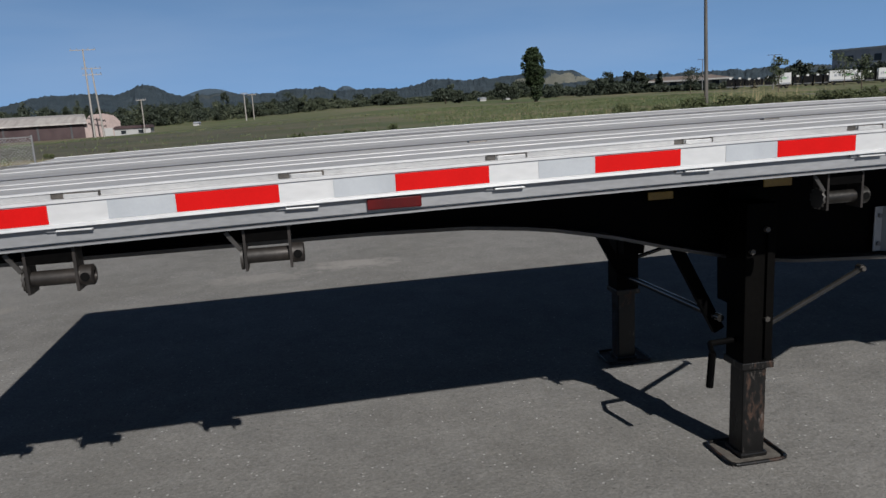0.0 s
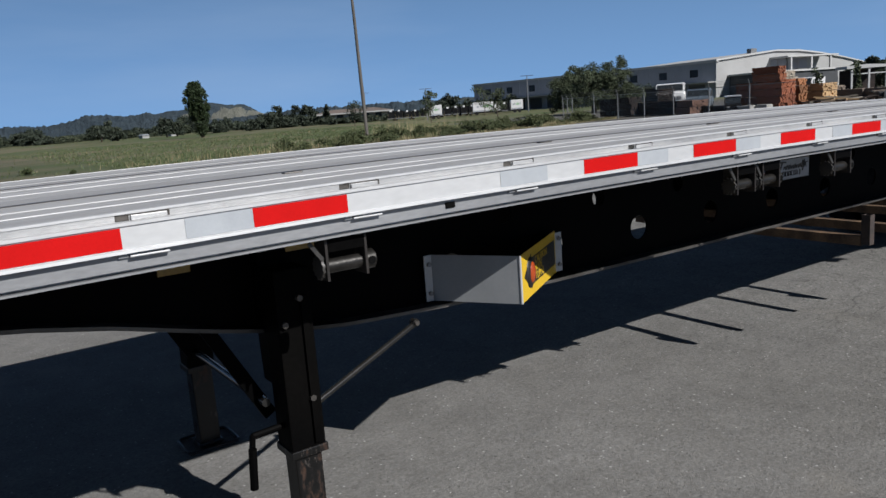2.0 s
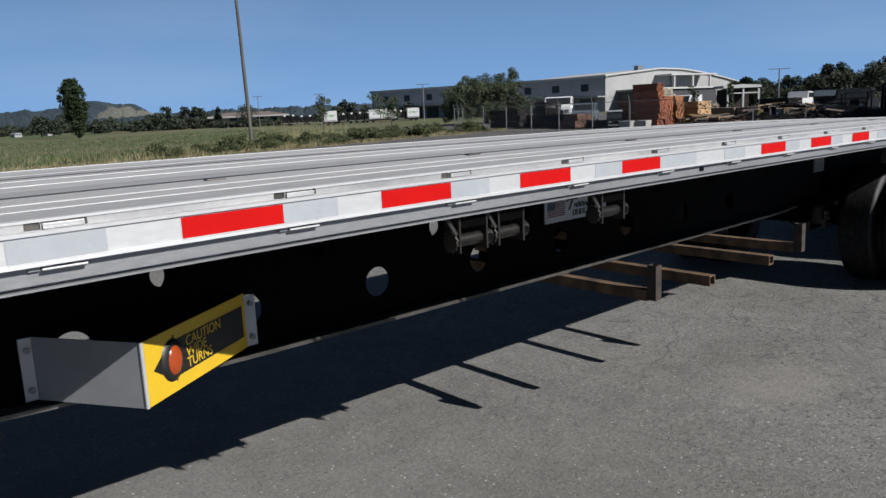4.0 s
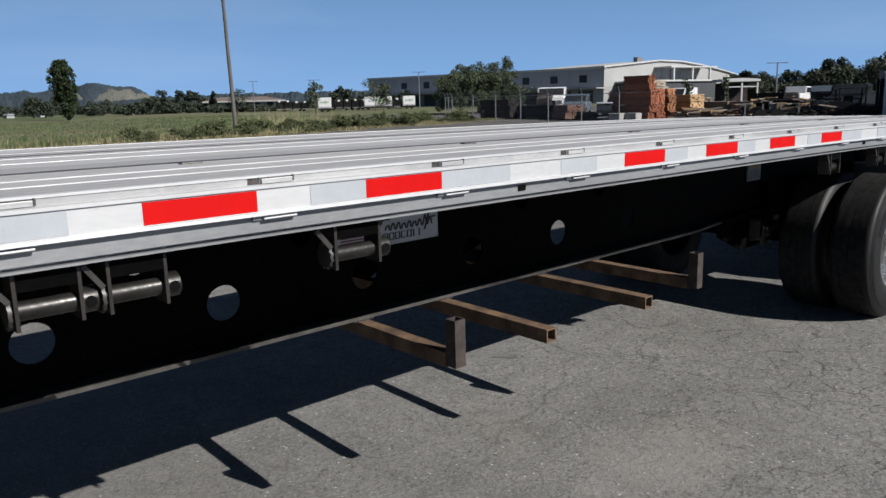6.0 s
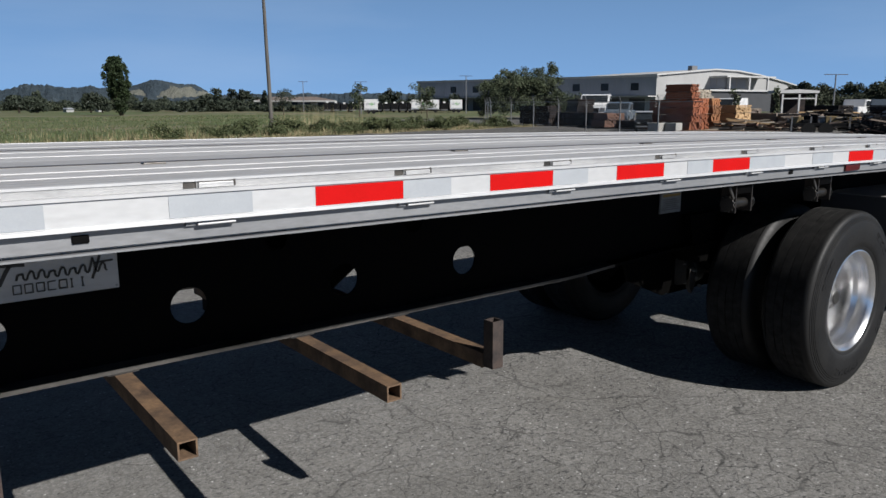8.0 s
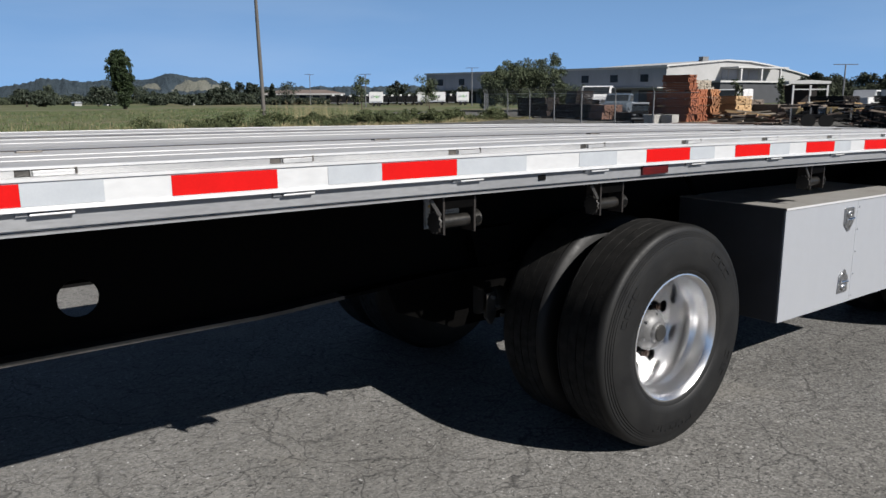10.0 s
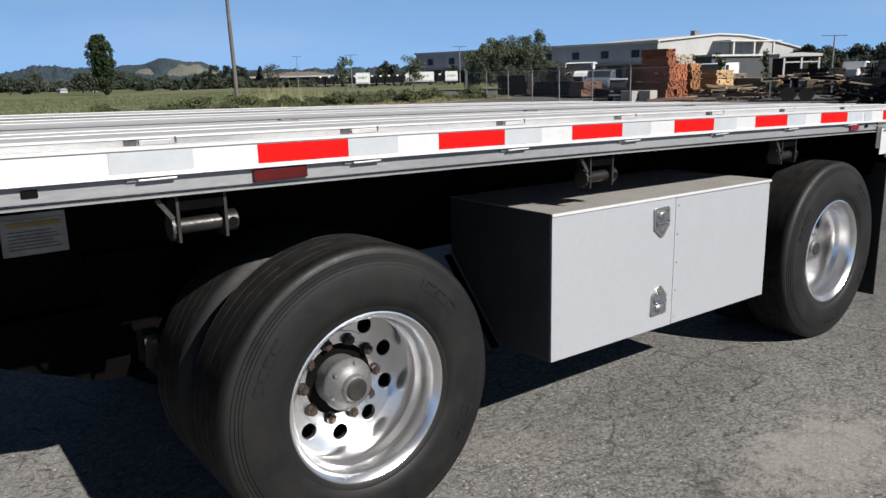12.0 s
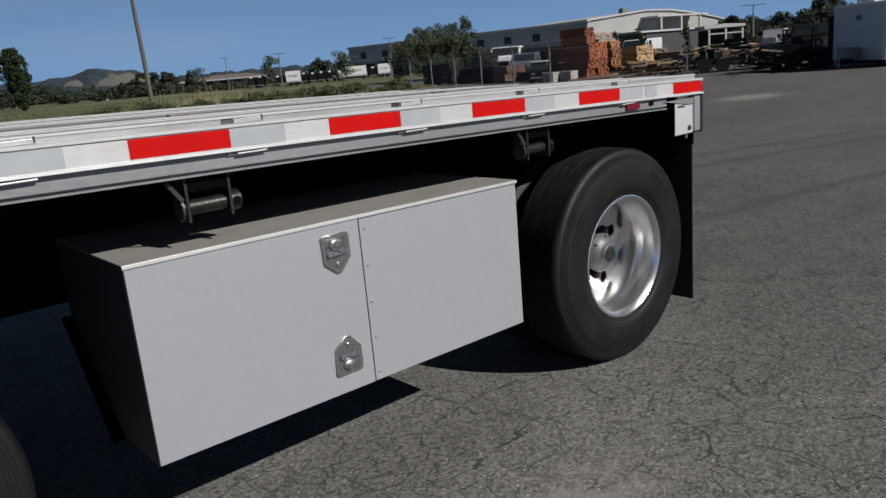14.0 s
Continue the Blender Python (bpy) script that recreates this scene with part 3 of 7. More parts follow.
def build_rails():
    rub = [(0.0, -0.052), (-0.007, -0.053), (-0.008, -0.061), (0.004, -0.063), (0.014, -0.058), (0.014, 0.012), (0.004, 0.015), (-0.005, 0.013), (-0.005, 0.005), (0.0, 0.004)]
    lower = [(0.0125, -0.058), (0.0125, -0.1035), (0.034, -0.1045), (0.034, -0.1115), (0.010, -0.1125), (0.010, -0.1175), (0.09, -0.1175), (0.09, -0.1125), (0.048, -0.108), (0.04, -0.058)]
    sill = [(0.014, 0.0), (0.014, 0.007), (0.046, 0.010), (0.046, 0.012), (0.06, 0.012), (0.06, 0.0)]
    lip = [(0.039, 0.0285), (0.039, 0.0345), (0.052, 0.0355), (0.052, 0.012), (0.047, 0.0285)]
    near = part("rub_rail", sweep(bmesh.new(), rub, FRONT, REAR), ALU_WHITE, trailer, "bright aluminium rub rail with reflective tape")
    part("rub_rail", sweep(bmesh.new(), mirror(rub), FRONT, REAR, lean=LEAN), ALU_WHITE, trailer)
    low = part("side_rail", sweep(bmesh.new(), lower, FRONT, REAR - 0.3), ALU_RAIL, trailer, "grey aluminium lower side rail")
    part("side_rail", sweep(bmesh.new(), mirror(lower), FRONT, REAR - 0.3, lean=LEAN), ALU_RAIL, trailer)
    part("rail_sill", sweep(bmesh.new(), sill, FRONT, REAR), ALU_WHITE, trailer)
    part("deck_edge_lip", sweep(bmesh.new(), lip, FRONT, REAR), ALU_WHITE, trailer)
    part("deck_edge_lip", sweep(bmesh.new(), mirror([(0.014, 0.0), (0.014, 0.012), (0.04, 0.036), (0.052, 0.036), (0.052, 0.0)]), FRONT, REAR, lean=LEAN), ALU_WHITE, trailer)
    pockets = [k * PITCH for k in range(-1, 22)]
    ends = [FRONT] + [q for x in pockets for q in (x, x + 0.033)] + [REAR]
    for a, b in zip(ends[::2], ends[1::2]):
        if b - a > 0.02:
            part("edge_panel", sweep(bmesh.new(), [(0.043, 0.0105), (0.0415, 0.029), (0.05, 0.029), (0.05, 0.0105)], a, b), ALU_PANEL, trailer)
    for x in pockets:
        bm = bmesh.new()
        z0, z1, c = top(x, 0.0115), top(x, 0.0285), top(x)
        # a solid dark block paints the shaded mouth of the pocket
        box(bm, x + 0.0005, x + 0.0325, 0.0435, 0.054, z0, z1, bevel=0.002)
        ob = part("stake_pocket", bm, DARK_STEEL, trailer)
        bm = bmesh.new()
        box(bm, x + 0.014, x + 0.108, -0.006, 0.030, c - 0.0715, c - 0.067, bevel=0.0015)
        part("pocket_lip", bm, ALU_WHITE, ob)
        part("pocket_liner", bx(x + 0.012, x + 0.105, 0.016, 0.040, z0 - 0.004, z0 - 0.0005, bevel=0.001), ALU_WHITE, ob)
        bm = bmesh.new()
        box(bm, x + 0.036, x + 0.124, 0.0345, 0.0425, z0 + 0.001, z1 - 0.0035, bevel=0.0015)
        part("pocket_rim", bm, ALU_PANEL, ob)
        part("pocket_gap", bx(x + 0.034, x + 0.128, 0.0405, 0.0445, z1 - 0.0035, z1 - 0.0005), DARK_STEEL, ob)
        part("pocket_end", bx(x + 0.1245, x + 0.130, 0.036, 0.0445, z0 + 0.002, z1 + 0.001, bevel=0.001), DARK_STEEL, ob)
        bm = bmesh.new()
        # grey tab stands in for the soft shadow left of the lip
        box(bm, x - 0.012, x + 0.012, 0.004, 0.014, c - 0.072, c - 0.062)
        part("lip_shade_tab", bm, ALU_RAIL, ob)

    def tape(a, b, mat):
        part("reflective_strip", sweep(bmesh.new(), [(-0.0014, -0.0495), (-0.0014, 0.0010), (0.002, 0.0010), (0.002, -0.0495)], a, b, 0.15), mat, near)

    for k in RED_AT:
        e = k * PITCH
        tape(e - 0.279, e, RED_TAPE)
        if k <= 4 or k in (9, 14):
            tape(e - 0.457, e - 0.2795, GREY_TAPE)
        if k >= 6 and k not in (8, 13):
            tape(e + 0.0005, e + (0.175 if k not in (9, 14) else 0.30), GREY_TAPE)
    for k in (5, 10, 15):
        tape(k * PITCH - 0.05, k * PITCH + 0.155, GREY_TAPE)
    tape(REAR - 0.262, REAR - 0.004, RED_TAPE)
    tape(REAR - 0.49, REAR - 0.40, GREY_TAPE)
    # marker lamps and slots in the lower rail
    for x in (0.934, 9.54):
        ob = part("marker_lamp", bx(x - 0.08, x + 0.08, 0.001, 0.0135, top(x, -0.099), top(x, -0.065), bevel=0.004), RED_LAMP, low, "dark red side marker lens")
    part("marker_lamp", bx(12.86, 12.96, 0.002, 0.0135, top(12.9, -0.098), top(12.9, -0.066), bevel=0.004), RED_BRIGHT, low)
    for x in (2.80, 5.855, 8.92, 13.06):
        part("rail_slot", bx(x - 0.018, x + 0.018, 0.008, 0.0135, top(x, -0.090), top(x, -0.071), bevel=0.003), PIT_BLACK, low, "black rubber plug in a rail slot")
    # front and rear end plates
    part("front_end_plate", bx(FRONT - 0.02, FRONT, 0.0, WIDTH, top(FRONT, -0.10) - 0.03, top(FRONT, 0.012) - 0.02), ALU, trailer)
    part("rear_end_plate", bx(REAR - 0.05, REAR - 0.03, 0.12, WIDTH - 0.05, 0.88, top(REAR, 0.02)), BLACK, trailer)


FLANGE = surface("flange edge worn to metal", (0.0081, 0.0081, 0.0081), (0.1073, 0.1006, 0.0906), 0.4, 0.3, 3.0, 70, 0.1, (0.6, 1, 1), 0.2)


def beam_bottom(x):
    pts = [(-1, 1.075), (0.9, 1.075), (1.3, 1.065), (1.6, 1.035), (1.9, 0.975), (2.2, 0.895), (2.48, 0.833), (2.75, 0.80), (3.2, 0.778), (3.9, 0.766), (5, 0.762), (8.2, 0.760), (8.45, 0.775),
           (8.9, 0.795), (13.4, 0.80)]
    for (a, za), (b, zb) in zip(pts, pts[1:]):
        if x <= b:
            return za + (zb - za) * (x - a) / (b - a)
    return pts[-1][1]


def stroke(bm, pts, w, y=0.7205):
    """A flat painted stroke of even width through places in x and z, slightly proud of the plate."""
    for (ax, az), (bx_, bz) in zip(pts, pts[1:]):
        beam(bm, (ax, y, az), (bx_, y, bz), 0.003, w)
    return bm


def build_chassis():
    xs = [FRONT + 0.05 + 0.12 * i for i in range(117)]
    xs = [x for x in xs if x < REAR - 0.1]
    outline = [(x, beam_bottom(x)) for x in xs] + [(x, top(x, -0.10)) for x in xs[::-1]]
    holes = [(3.29 + 0.608 * i, 0.925, 0.064) for i in range(8)] + [(3.60 + 0.612 * i, 1.118, 0.043) for i in range(7)]
    for y in (0.74, WIDTH - 0.74):
        me = plate("main_beam", outline, holes if y < 1 else [(u, v, r * 1.3) for u, v, r in holes], 0.01)
        me.transform(Matrix.Translation((0, y, 0)) @ Matrix.Rotation(radians(90), 4, "X"))
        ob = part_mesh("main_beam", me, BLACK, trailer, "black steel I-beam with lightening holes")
        for lo, hi, mat, label in ((-2.0, 8.5, FLANGE, "bottom flange worn bright along its edge"), (8.4, 14.0, BLACK, "black bottom flange")):
            seg = [x for x in xs if lo <= x <= hi]
            sec = [(x, beam_bottom(x)) for x in seg] + [(x, beam_bottom(x) + 0.014) for x in seg[::-1]]
            part("bottom_flange", prism(bmesh.new(), sec, y - 0.075, y + 0.075), mat, ob, label)
    for i in range(46):
        x = FRONT + 0.25 + 0.305 * i
        if x < REAR - 0.15:
            bm = bmesh.new()
            z = top(x)
            box(bm, x - 0.004, x + 0.004, 0.06, WIDTH - 0.06, z - 0.10, z + 0.012)
            box(bm, x - 0.028, x + 0.028, 0.06, WIDTH - 0.06, z - 0.106, z - 0.099)
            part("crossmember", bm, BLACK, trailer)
    # name plate on the beam: a small flag and two rows of plain marks
    pl = part("name_plate", bx(5.603, 6.128, 0.722, 0.732, 1.012, 1.135, bevel=0.002), PLATE, trailer, "brushed metal name plate with small flag")
    pl.location = (-0.020, 0, 0.013)
    part("flag_canton", bx(5.622, 5.682, 0.7195, 0.722, 1.076, 1.118), FLAG_BLUE, pl)
    for i in range(7):
        z = 1.118 - 0.0065 - 0.0115 * i
        part("flag_stripe", bx(5.682 if i < 4 else 5.622, 5.764, 0.7195, 0.722, z, z + 0.0062), FLAG_RED, pl)
    bm = bmesh.new()
    stroke(bm, [(5.776, 1.116), (5.80, 1.123), (5.868, 1.119)], 0.010)
    stroke(bm, [(5.828, 1.12), (5.815, 1.098), (5.797, 1.064)], 0.0115)
    wave = []
    for i in range(9):
        x, tall = 5.842 + 0.0285 * i, 0.018 * (i == 7) - 0.009 * (i in (0, 3, 5))
        wave += [(x, 1.074), (x + 0.006, 1.091), (x + 0.013, 1.100 + tall), (x + 0.019, 1.093), (x + 0.020, 1.078), (x + 0.024, 1.073)]
    stroke(bm, wave, 0.0062)
    stroke(bm, [(6.050, 1.052), (6.063, 1.084), (6.076, 1.122)], 0.007)
    stroke(bm, [(6.060, 1.101), (6.114, 1.104)], 0.006)
    part("script_mark", bm, SIGN_BLACK, pl, "slanting black script flourish")
    for i in range(7):
        bm = bmesh.new()
        x, w = 5.832 + 0.031 * i, 0.021 if i < 5 else 0.007
        for z in (1.034, 1.060):
            stroke(bm, [(x, z), (x + w, z)], 0.0034)
        stroke(bm, [(x + (0 if i < 5 else w / 2), 1.033), (x + (0 if i < 5 else w / 2), 1.061)], 0.0042)
        if i < 5 and i != 3:
            stroke(bm, [(x + w, 1.033), (x + w, 1.061)], 0.0036)
        part("block_mark", bm, SIGN_BLACK, pl)
    for x, z in ((5.612, 1.126), (6.119, 1.126), (5.612, 1.021), (6.119, 1.021)):
        part("rivet", rod(bmesh.new(), (x, 0.722, z), (x, 0.7195, z), 0.004, 8), GALV, pl)
    # data plate
    dp = part("data_plate", bx(8.925, 9.115, 0.724, 0.733, 1.002, 1.135, bevel=0.002), GALV, trailer, "framed metal data plate")
    part("plate_panel", bx(8.930, 9.110, 0.721, 0.724, 1.007, 1.118), PLATE_DARK, dp)
    part("plate_band", bx(8.942, 9.098, 0.7185, 0.721, 1.094, 1.108), AMBER_DULL, dp)
    for i in range(6):
        part("text_bar", bx(8.944, 9.095 - 0.012 * (i % 3), 0.719, 0.721, 1.022 + 0.011 * i, 1.0255 + 0.011 * i), DARK_STEEL, dp)
    for x0, x1, z0, z1, y in ((2.06, 2.17, 1.118, 1.15, 0.70), (2.43, 2.55, 1.17, 1.20, 0.47)):
        part("amber_reflector", bx(x0, x1, y, y + 0.008, z0, z1, bevel=0.002), AMBER_DULL, trailer)


def build_winch(x, w=0.128, plain=False):
    """A strap winch under the side rail: two cheeks, a drum, a ratchet and a capped end."""
    z = top(x) - 0.115
    bm = bmesh.new()
    for u in (0.0, w):
        prism(bm, [(u - 0.004, 0.0), (u + 0.004, 0.0), (u + 0.004, -0.130), (u - 0.004, -0.130)], 0.035, 0.105)
    box(bm, -0.004, w + 0.004, 0.03, 0.11, -0.006, 0.0)
    fr = part("winch", bm, WINCH_BROWN, trailer, "dark steel strap winch bolted under the rail")
    fr.matrix_parent_inverse = Matrix.Translation(-trailer.location)
    part("drum", rod(bmesh.new(), (0.004, 0.07, -0.092), (w - 0.004, 0.07, -0.092), 0.022, 24), WINCH_STEEL if plain else WINCH_BROWN, fr, smooth=True)
    cap = [(0.0, w + 0.004), (0.030, w + 0.004), (0.030, w + 0.036), (0.024, w + 0.040), (0.015, w + 0.040), (0.013, w + 0.018), (0.0, w + 0.018)]
    bm = lathe(bmesh.new(), cap, 20)
    bmesh.ops.transform(bm, matrix=Matrix.Translation((0, 0.07, -0.092)) @ Matrix.Rotation(radians(-90), 4, "Z"), verts=bm.verts[:])
    part("winch_cap", bm, WINCH_STEEL if plain else WINCH_BROWN, fr, smooth=True)
    for dy in (-0.0305, 0.0305):
        # flat black disc paints the dark inside of the bar hole
        part("bar_hole", rod(bmesh.new(), (w + 0.020, 0.07 + dy - 0.0008, -0.092), (w + 0.020, 0.07 + dy + 0.0008, -0.092), 0.0125, 14), PIT_BLACK, fr)
    gear = [((0.038 if i % 2 else 0.031) * math.cos(math.pi * i / 12), (0.038 if i % 2 else 0.031) * math.sin(math.pi * i / 12)) for i in range(24)]
    me = plate("ratchet_gear", gear, [], 0.008)
    me.transform(Matrix.Translation((-0.012, 0.07, -0.092)) @ Matrix.Rotation(radians(90), 4, "Y"))
    part_mesh("ratchet_gear", me, BLACK_EDGE, fr)
    part("pawl", beam(bmesh.new(), (-0.050, 0.040, -0.012), (-0.012, 0.040, -0.066), 0.006, 0.012), BLACK_EDGE, fr)
    part("header_plate", bx(0.004, w - 0.004, 0.034, 0.040, -0.046, -0.006), BLACK, fr, "black header plate")
    fr.matrix_basis = Matrix.Translation((x, 0, z))
    return fr


PLATE_DARK = surface("dull data plate", (0.1892, 0.1935, 0.1935), (0.1290, 0.1333, 0.1290), 0.4, 0.3, 30, 90, 0.05)
WINCH_STEEL = surface("greased winch steel", (0.0361, 0.0335, 0.0310), (0.0172, 0.0163, 0.0146), 0.36, 0.6, 14, 90, 0.15)
WINCH_BROWN = surface("browned winch steel", (0.0302, 0.0255, 0.0228), (0.0134, 0.0114, 0.0101), 0.5, 0.4, 14, 90, 0.15)


def build_winches():
    first = build_winch(-0.50)
    for x in (-0.09, 0.497):
        copy_thing(first, Matrix.Translation((x, 0, top(x) - 0.115)))
    second = build_winch(2.375, plain=True)
    for x, wide in ((4.334, 1.0), (4.522, 1.0), (5.124, 1.17), (8.51, 1.0), (9.258, 1.0), (10.838, 1.0), (12.235, 1.0)):
        copy_thing(second, Matrix.Translation((x, 0, top(x) - 0.115)) @ Matrix.Diagonal((wide, 1, 1, 1)))


def scraped_paint(name, paint, rust, scuff):
    """Black paint, broken by sharp-edged rust patches and pale scuffs drawn out downwards."""
    m = bpy.data.materials.new(name)
    m.use_nodes = True
    nt = m.node_tree
    p = nt.nodes["Principled BSDF"]
    vec = coords(nt, (1, 1, 0.4))
    grain = noise_node(nt, vec, 80, 3)
    col = ramp_mix(nt, math_node(nt, "MULTIPLY", remap(nt, noise_node(nt, vec, 9, 5, 0.65), 0.53, 0.60), remap(nt, grain, 0.35, 0.6, 0.5, 1.0)), paint, rust)
    col = ramp_mix(nt, math_node(nt, "MULTIPLY", remap(nt, noise_node(nt, vec, 17, 5, 0.7), 0.60, 0.66), 0.7), col, scuff)
    nt.links.new(col, p.inputs["Base Color"])
    nt.links.new(remap(nt, noise_node(nt, vec, 9, 5, 0.65), 0.5, 0.62, 0.38, 0.75), p.inputs["Roughness"])
    p.inputs["Specular IOR Level"].default_value = 0.3
    add_bump(nt, grain, 0.2, 0.004)
    return m


RUST_LEG = scraped_paint("scraped leg paint", (0.0039, 0.0037, 0.0036), (0.0430, 0.0224, 0.0138), (0.0731, 0.0628, 0.0559))


def build_legs():
    for y, s in ((0.585, 1), (WIDTH - 0.585, -1)):
        x = 2.458
        bm = bmesh.new()
        box(bm, x - 0.066, x + 0.066, y - 0.066, y + 0.066, 0.42, 1.10, bevel=0.006)
        leg = part("landing_leg", bm, BLACK, trailer, "black landing leg, scraped and rusty near the foot")
        part("inner_tube", bx(x - 0.052, x + 0.052, y - 0.052, y + 0.052, 0.012, 0.46, bevel=0.008), RUST_LEG, leg, "scraped black tube with rust")
        part("leg_collar", bx(x - 0.072, x + 0.072, y - 0.072, y + 0.072, 0.405, 0.435, bevel=0.004), RUST_LEG, leg)
        bm = bmesh.new()
        box(bm, x - 0.125, x + 0.125, y - 0.108, y + 0.108, 0.0, 0.005, bevel=0.002)
        foot = part("foot_pan", bm, FOOT_DUST, leg, "dished dusty steel foot on the asphalt")
        loop = [(sx * 0.095 + 0.035 * math.cos(q), sy * 0.078 + 0.035 * math.sin(q)) for sx, sy, q0 in ((1, 1, 0), (-1, 1, 90), (-1, -1, 180), (1, -1, 270)) for q in [radians(q0 + 30 * k) for k in range(4)]]
        bm = bmesh.new()
        for (ax, ay), (cx, cy) in zip(loop, loop[1:] + loop[:1]):
            rod(bm, (x + ax, y + ay, 0.012), (x + cx, y + cy, 0.012), 0.0075, 8)
        part("foot_rim", bm, RUST_LEG, foot, "turned-up rusty rim", smooth=True)
        part("foot_boss", bx(x - 0.062, x + 0.062, y - 0.062, y + 0.062, 0.005, 0.026, bevel=0.006), RUST_LEG, foot)
        part("leg_bracket", prism(bmesh.new(), [(x - 0.064, 1.15), (x + 0.09, 1.15), (x + 0.078, 0.84), (x + 0.06, 0.66), (x - 0.06, 0.66), (x - 0.064, 0.84)], y + s * 0.068, y + s * 0.15), BLACK, leg)
        part("guide_strip", bx(x + 0.022, x + 0.045, y - 0.078 if s > 0 else y + 0.068, y - 0.068 if s > 0 else y + 0.078, 0.45, 1.0), BLACK, leg)
        bm = bmesh.new()
        rod(bm, (x + 0.06, y - s * 0.04, 0.585), (3.025, y + s * 0.07, 0.745), 0.0115, 16)
        rod(bm, (3.03, y + s * 0.07 - 0.015, 0.752), (3.03, y + s * 0.07 + 0.015, 0.752), 0.016, 14)
        part("back_brace", bm, GALV_TUBE, leg, "worn shiny tube brace", smooth=True)
        for u, zz in ((0.03, 0.62), (0.018, 0.993), (-0.045, 0.907)):
            part("bolt", rod(bmesh.new(), (x + u, y - s * 0.066, zz), (x + u, y - s * 0.082, zz), 0.012, 6), DARK_STEEL, leg, "worn steel bolt head")
        part("brace_bolt", rod(bmesh.new(), (3.03, y + s * 0.07 - 0.024, 0.752), (3.03, y + s * 0.07 + 0.024, 0.752), 0.011, 6), DARK_STEEL, leg)
    part("cross_shaft", rod(bmesh.new(), (2.36, 0.64, 0.60), (2.42, WIDTH - 0.64, 0.53), 0.016, 14), GALV_TUBE, trailer, "glossy black cross tube between the legs", smooth=True)
    for y in (0.73, WIDTH - 0.73):
        part("front_brace", beam(bmesh.new(), (2.40, y, 0.52), (2.20, y, 0.90), 0.03, 0.05), BLACK, trailer)
    bm = bmesh.new()
    rod(bm, (2.232, 0.50, 0.36), (2.242, 0.50, 0.505), 0.015, 10)
    rod(bm, (2.242, 0.50, 0.505), (2.27, 0.57, 0.52), 0.011, 10)
    rod(bm, (2.27, 0.57, 0.52), (2.42, 0.585, 0.52), 0.013, 10)
    part("crank_handle", bm, BLACK, trailer, "folded dark steel crank handle")


GALV_TUBE = surface("glossy black tube", (0.0086, 0.0086, 0.0086), (0.0138, 0.0129, 0.0120), 0.22, 0.0, 5.0, 60, 0.0, spec=0.45, dull=0.2)
FOOT_DUST = surface("dusty steel foot pan", (0.0872, 0.0805, 0.0704), (0.0402, 0.0335, 0.0282), 0.8, 0.0, 18, 90, 0.2, spread=0.2)


